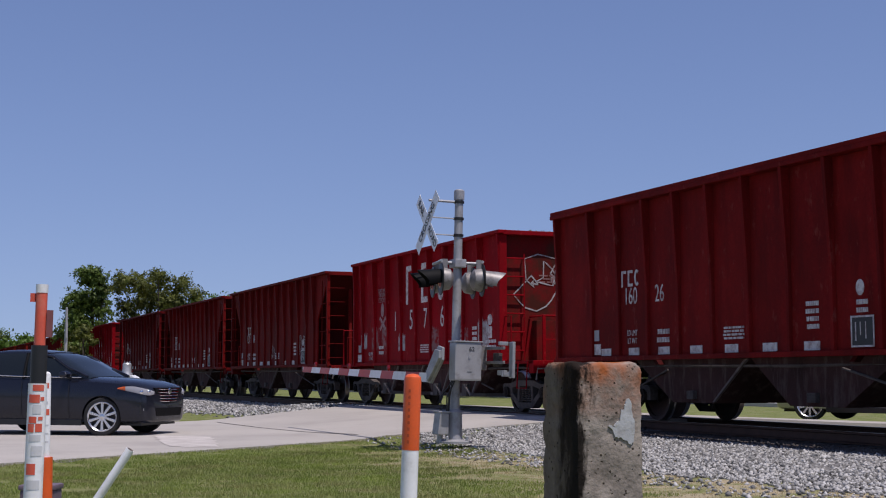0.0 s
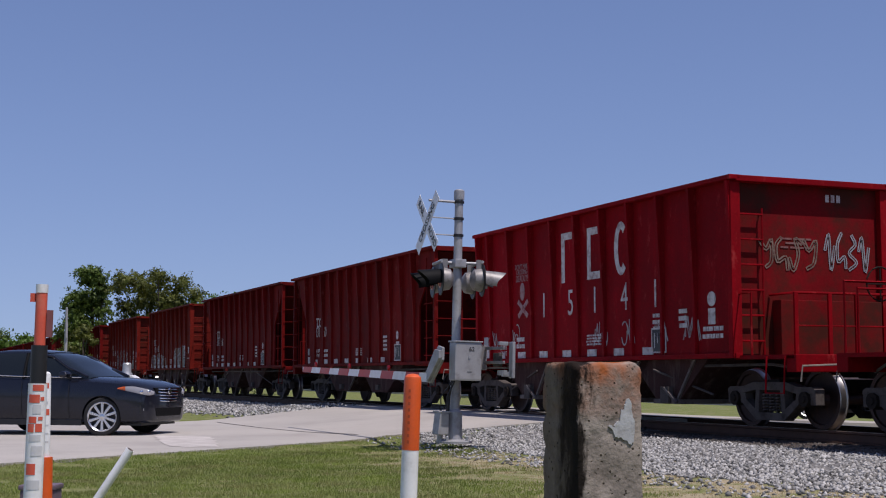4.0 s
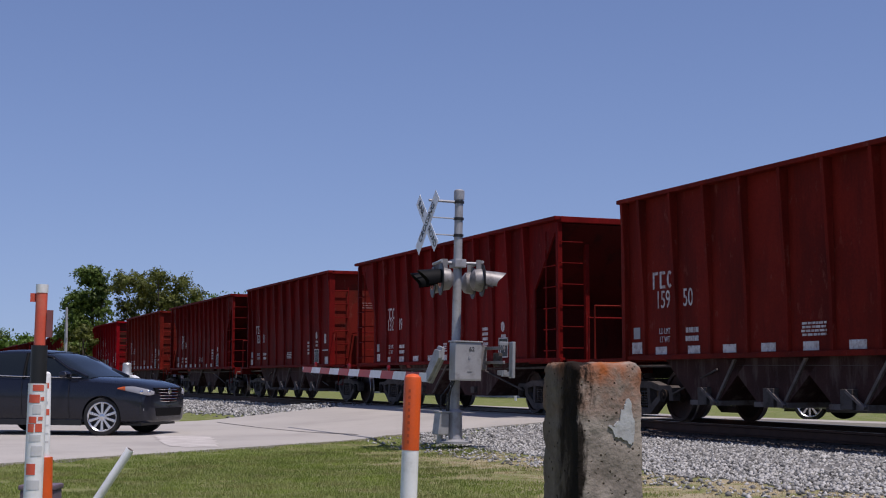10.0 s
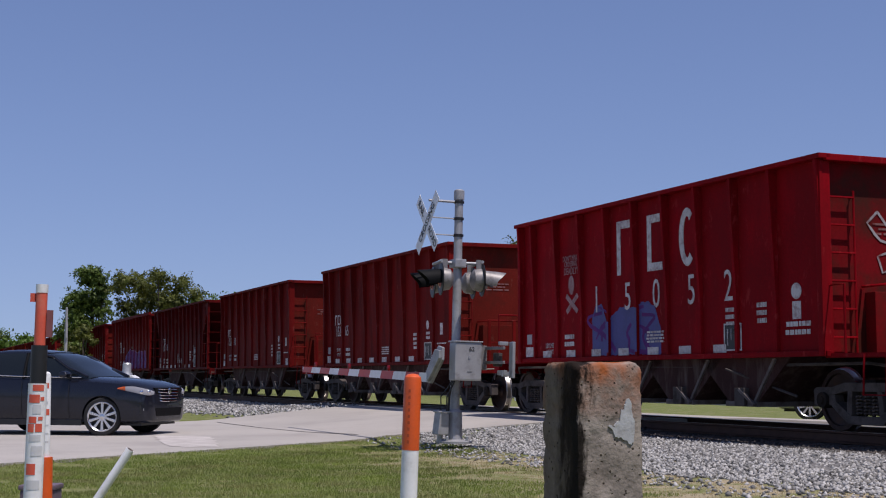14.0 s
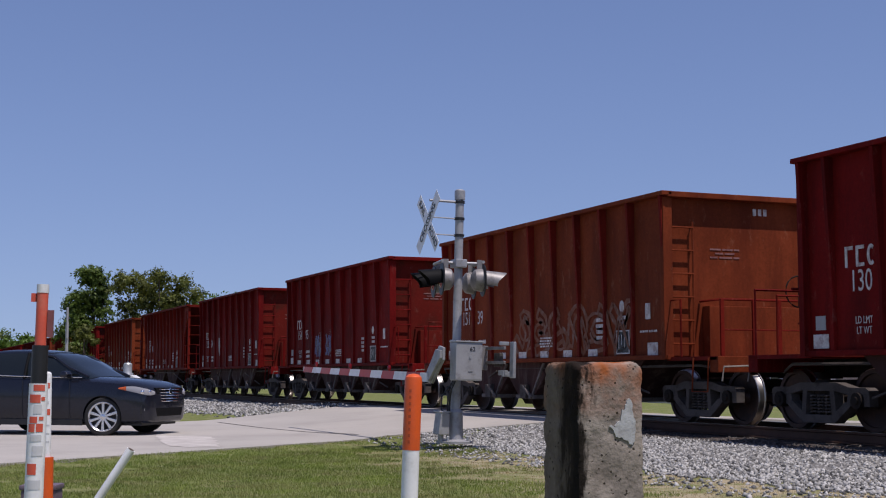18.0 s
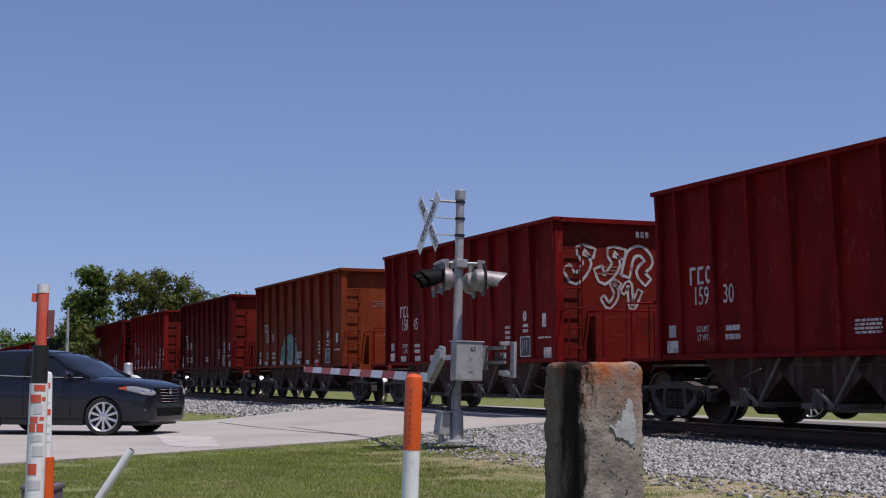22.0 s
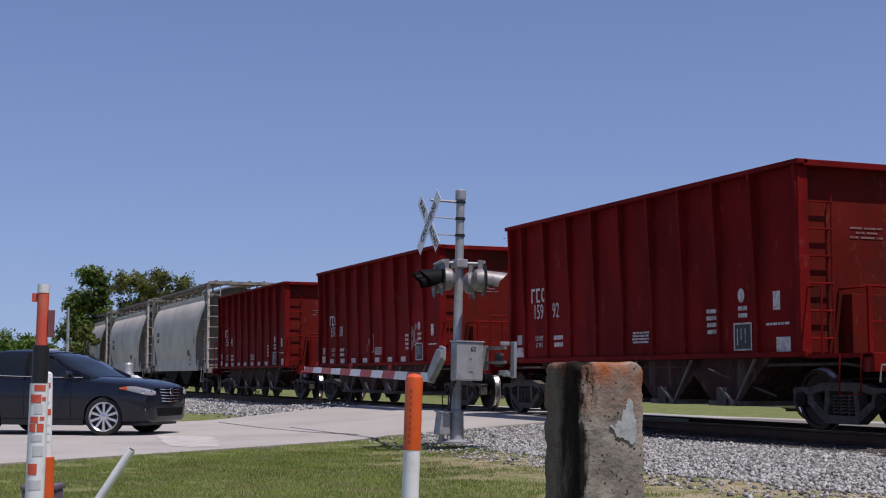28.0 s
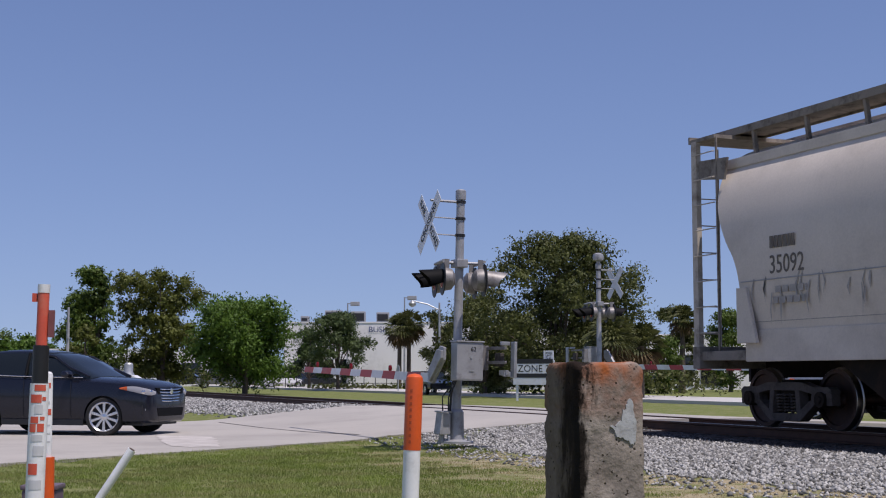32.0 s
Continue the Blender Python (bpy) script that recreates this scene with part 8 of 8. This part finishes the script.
def street_lamp(side, far, h, head, label):
    at = place(side, far)
    t = thing("street_lamp", label, "street lamp", Matrix.Translation(at) @ pose(0, 0, 0, 0, 0, 68))
    put("pole", Form().tube([(0, 0, -0.1), (0, 0, h)], [0.09, 0.06], 8).mesh("pole", smooth=0.8), PALE_SILVER, t)
    if head == "box":
        put("arm", Form().box(0, 0.4, -0.04, 0.04, h - 0.1, h - 0.02).mesh("arm"), PALE_SILVER, t)
        put("lamp_head", Form().box(0.25, 1.05, -0.28, 0.28, h - 0.25, h + 0.1).mesh("lamp_head", bevel=0.04), HOUSE_GREY, t)
    else:
        put("arm", Form().tube([(0, 0, h - 0.5), (-0.8, 0, h - 0.1), (-1.7, 0, h + 0.1)], 0.045, 6).mesh("arm", smooth=0.9), PALE_SILVER, t)
        put("lamp_head", Form().turn([(0.08, 0.25), (0.25, 0.05), (0.22, -0.08), (0.05, -0.2)], "z", 12, (-1.8, 0, h - 0.1)).mesh("lamp_head", smooth=0.8), PALE_SILVER, t)
    return t


street_lamp(-8.6, 120, 7.6, "box", "tall car-park lamp with a square grey head")
street_lamp(-3.5, 118, 8.0, "box", "tall car-park lamp with a square grey head")
street_lamp(-0.35, 90, 6.0, "curve", "street lamp with a curved arm and small head")


def board_sign(name, side, far, w, z0, z1, label, words, posts=2):
    at = place(side, far)
    t = thing(name, label, "sign", Matrix.Translation(at) @ pose(0, 0, 0, 0, 0, 42))
    for x in ((-w * 0.42, w * 0.42) if posts == 2 else (0,)):
        put("post", Form().box(x - 0.05, x + 0.05, 0.03, 0.12, -0.2, z1 if posts == 2 else z1 - 0.02).mesh("post", bevel=0.01), SIGN_WHITE if posts == 2 else PALE_SILVER, t)
    put("panel", Form().box(-w / 2, w / 2, -0.02, 0.02, z0, z1).mesh("panel", bevel=0.006), SIGN_WHITE, t)
    for text, size, z in words:
        if text:
            put("lettering", lettering(text, size), SIGN_BLACK, t, pose(0, -0.024, z, 90))
        else:
            put("bar", Form().box(-w * 0.46, w * 0.46, -0.026, -0.02, z - size / 2, z + size / 2).mesh("bar"), SIGN_BLACK, t)
    return t


board_sign("zone_sign", 4.2, 64, 2.1, 0.75, 1.9, "white board sign on two white posts by the street", [("", 0.22, 1.85), ("ZONE 3", 0.46, 1.5), ("", 0.2, 1.18)])
board_sign("speed_sign", 4.9, 64, 0.5, 1.75, 2.35, "small white speed limit sign on a steel post", [("SPEED", 0.13, 2.24), ("LIMIT", 0.13, 2.11), ("35", 0.32, 1.9)], 1)
at = place(-3.15, 92)
t = thing("traffic_sign", "back of a round pale traffic sign on a post", "sign", Matrix.Translation(at) @ pose(0, 0, 0, 0, 0, 0))
put("post", Form().tube([(0, 0, -0.1), (0, 0, 1.9)], 0.035, 6).mesh("post"), PALE_SILVER, t)
put("panel", Form().turn([(0.36, -0.01), (0.36, 0.01)], "y", 8, (0, 0, 1.55)).mesh("panel"), PALE_SILVER, t)
at = place(-13.9, 50)
t = thing("sign_post", "dark steel post with a flat sign seen edge-on", "sign post", (at.x, at.y, at.z))
put("post", Form().tube([(0, 0, -0.1), (0, 0, 3.2)], 0.06, 8).mesh("post", smooth=0.8), HOUSE_GREY, t)
put("panel", Form().box(-0.12, 0.12, -0.03, 0.03, 2.6, 3.75).mesh("panel", bevel=0.01), HOUSE_GREY, t)
at = place(-10.0, 43)
t = thing("utility_cabinet", "white utility cabinet with a round vent on top", "utility cabinet", Matrix.Translation(at) @ pose(0, 0, 0, 0, 0, 68))
put("case", Form().box(-0.42, 0.42, -0.34, 0.34, -0.1, 1.02).mesh("case", bevel=0.03), SIGN_WHITE, t)
put("lid", Form().prism([(-0.5, 1.02), (0.5, 1.02), (0.46, 1.1), (0.2, 1.26), (-0.2, 1.26), (-0.46, 1.1)], -0.36, 0.36, "y").mesh("lid", bevel=0.02), SIGN_WHITE, t)
put("vent", Form().turn([(0.19, 1.24), (0.18, 1.3), (0.14, 1.36), (0.14, 1.6), (0.1, 1.65)], "z", 14).mesh("vent", smooth=0.6), PALE_SILVER, t)


def far_car(side, far, turn, paint, label):
    """A small distant parked car: body, glass, wheels."""
    at = place(side, far)
    c = thing("parked_car", label, "car", Matrix.Translation(at) @ pose(0, 0, 0.02, 0, 0, turn), group="parked cars")
    put("body", Form().prism([(-2.2, 0.35), (2.2, 0.35), (2.25, 0.7), (1.2, 0.92), (-2.1, 0.95), (-2.25, 0.6)], -0.85, 0.85, "y").mesh("body", bevel=0.08), paint, c)
    put("glasshouse", Form().prism([(-1.9, 0.92), (1.1, 0.9), (0.3, 1.38), (-1.4, 1.4)], -0.74, 0.74, "y").mesh("glasshouse", bevel=0.06), GLASS, c)
    put("roof", Form().box(-1.35, 0.25, -0.68, 0.68, 1.37, 1.43).mesh("roof", bevel=0.02), paint, c)
    for x in (-1.35, 1.35):
        for y in (-0.78, 0.78):
            w = put("wheel", kept("farwheel", lambda: Form().turn([(0.1, -0.1), (0.32, -0.1), (0.33, 0.0), (0.32, 0.1), (0.1, 0.1)], "y", 16).mesh("farwheel", smooth=0.6)), TYRE, c, (x, y, 0.33))
            put("hub", kept("farhub", lambda: Form().turn([(0.19, -0.11), (0.19, 0.11)], "y", 12).mesh("farhub", smooth=0.5)), ALLOY, w)
    return c


dark_paint = material("dark_car_paint", (0.02, 0.02, 0.024), 0.3, 0.2, 0.05, 2, 100, 0, coat=1)
white_paint = material("white_car_paint", (0.7, 0.7, 0.7), 0.3, 0, 0.04, 2, 100, 0, coat=1)
grey_paint = material("grey_car_paint", (0.16, 0.16, 0.17), 0.3, 0.3, 0.05, 2, 100, 0, coat=1)
red_paint = material("red_car_paint", (0.32, 0.02, 0.02), 0.3, 0.1, 0.05, 2, 100, 0, coat=1)
far_car(-0.9, 84, 0, dark_paint, "small black car passing on the far street")
for k, (side, far, paint, words) in enumerate(((-27.5, 128, white_paint, "white parked car by the far building"), (-24, 128, dark_paint, "black parked car by the far building"), (-21, 127, grey_paint, "grey parked car by the far building"),
                                               (-18.2, 128, dark_paint, "dark parked car by the far building"), (-31, 128, red_paint, "red parked car by the far building"), (-15.2, 126, white_paint, "white parked car by the trees"), (-11.9, 128, dark_paint, "dark parked car by the white building"),
                                               (12.0, 104, grey_paint, "grey parked car in front of the low building"), (16.5, 104, white_paint, "white parked car in front of the low building"), (4.2, 100, dark_paint, "black parked car behind the sign"))):
    far_car(side, far, 60 + 8 * k, paint, words)
# chain-link style rail fence before the white building
at = place(-7.0, 118)
fence = thing("fence", "low dark metal rail fence in front of the white building", "fence", Matrix.Translation(at) @ pose(0, 0, 0, 0, 0, 60))
post = Form().box(-0.03, 0.03, -0.03, 0.03, -0.1, 1.2).mesh("post")
for i in range(24):
    put("post", post, DARK_GAP, fence, (-12 + i, 0, 0))
for z in (0.5, 1.12):
    put("rail", Form().box(-12, 11, -0.02, 0.02, z, z + 0.05).mesh("rail"), DARK_GAP, fence)

# ---------------------------------------------------------------- what moves


def motions():
    """The train rolls from the far end of the track past the crossing; wheels turn while the cars are near."""
    times = [0, 4, 8, 12, 16, 20, 24, 28, 32]
    turn = math.radians(80)
    for car, ws, start in TRAIN:
        walk(car, [(t, pose(start + travel(t), 0, 0)) for t in times])
        # time span in which this car is close enough for its wheels to be told
        ta = max(0.0, min(32.0, (-52 - start) / 19.45))
        tb = max(0.0, min(32.0, (-4 - start) / 19.45))
        fa, fb = int(ta * FPS), int(tb * FPS)
        for w in ws:
            x, _, z = w.location
            rows = [(0, pose(x, 0, z))] if fa > 0 else []
            for k in range(fa, fb + 1):
                a = math.degrees((travel(k / FPS) - travel(fa / FPS)) / WHEEL_R)
                rows.append((k / FPS, pose(x, 0, z, 0, a, 0)))
            if fb < 960:
                rows.append((32, rows[-1][1]))
            if len(rows) > 1:
                walk(w, rows)


motions()
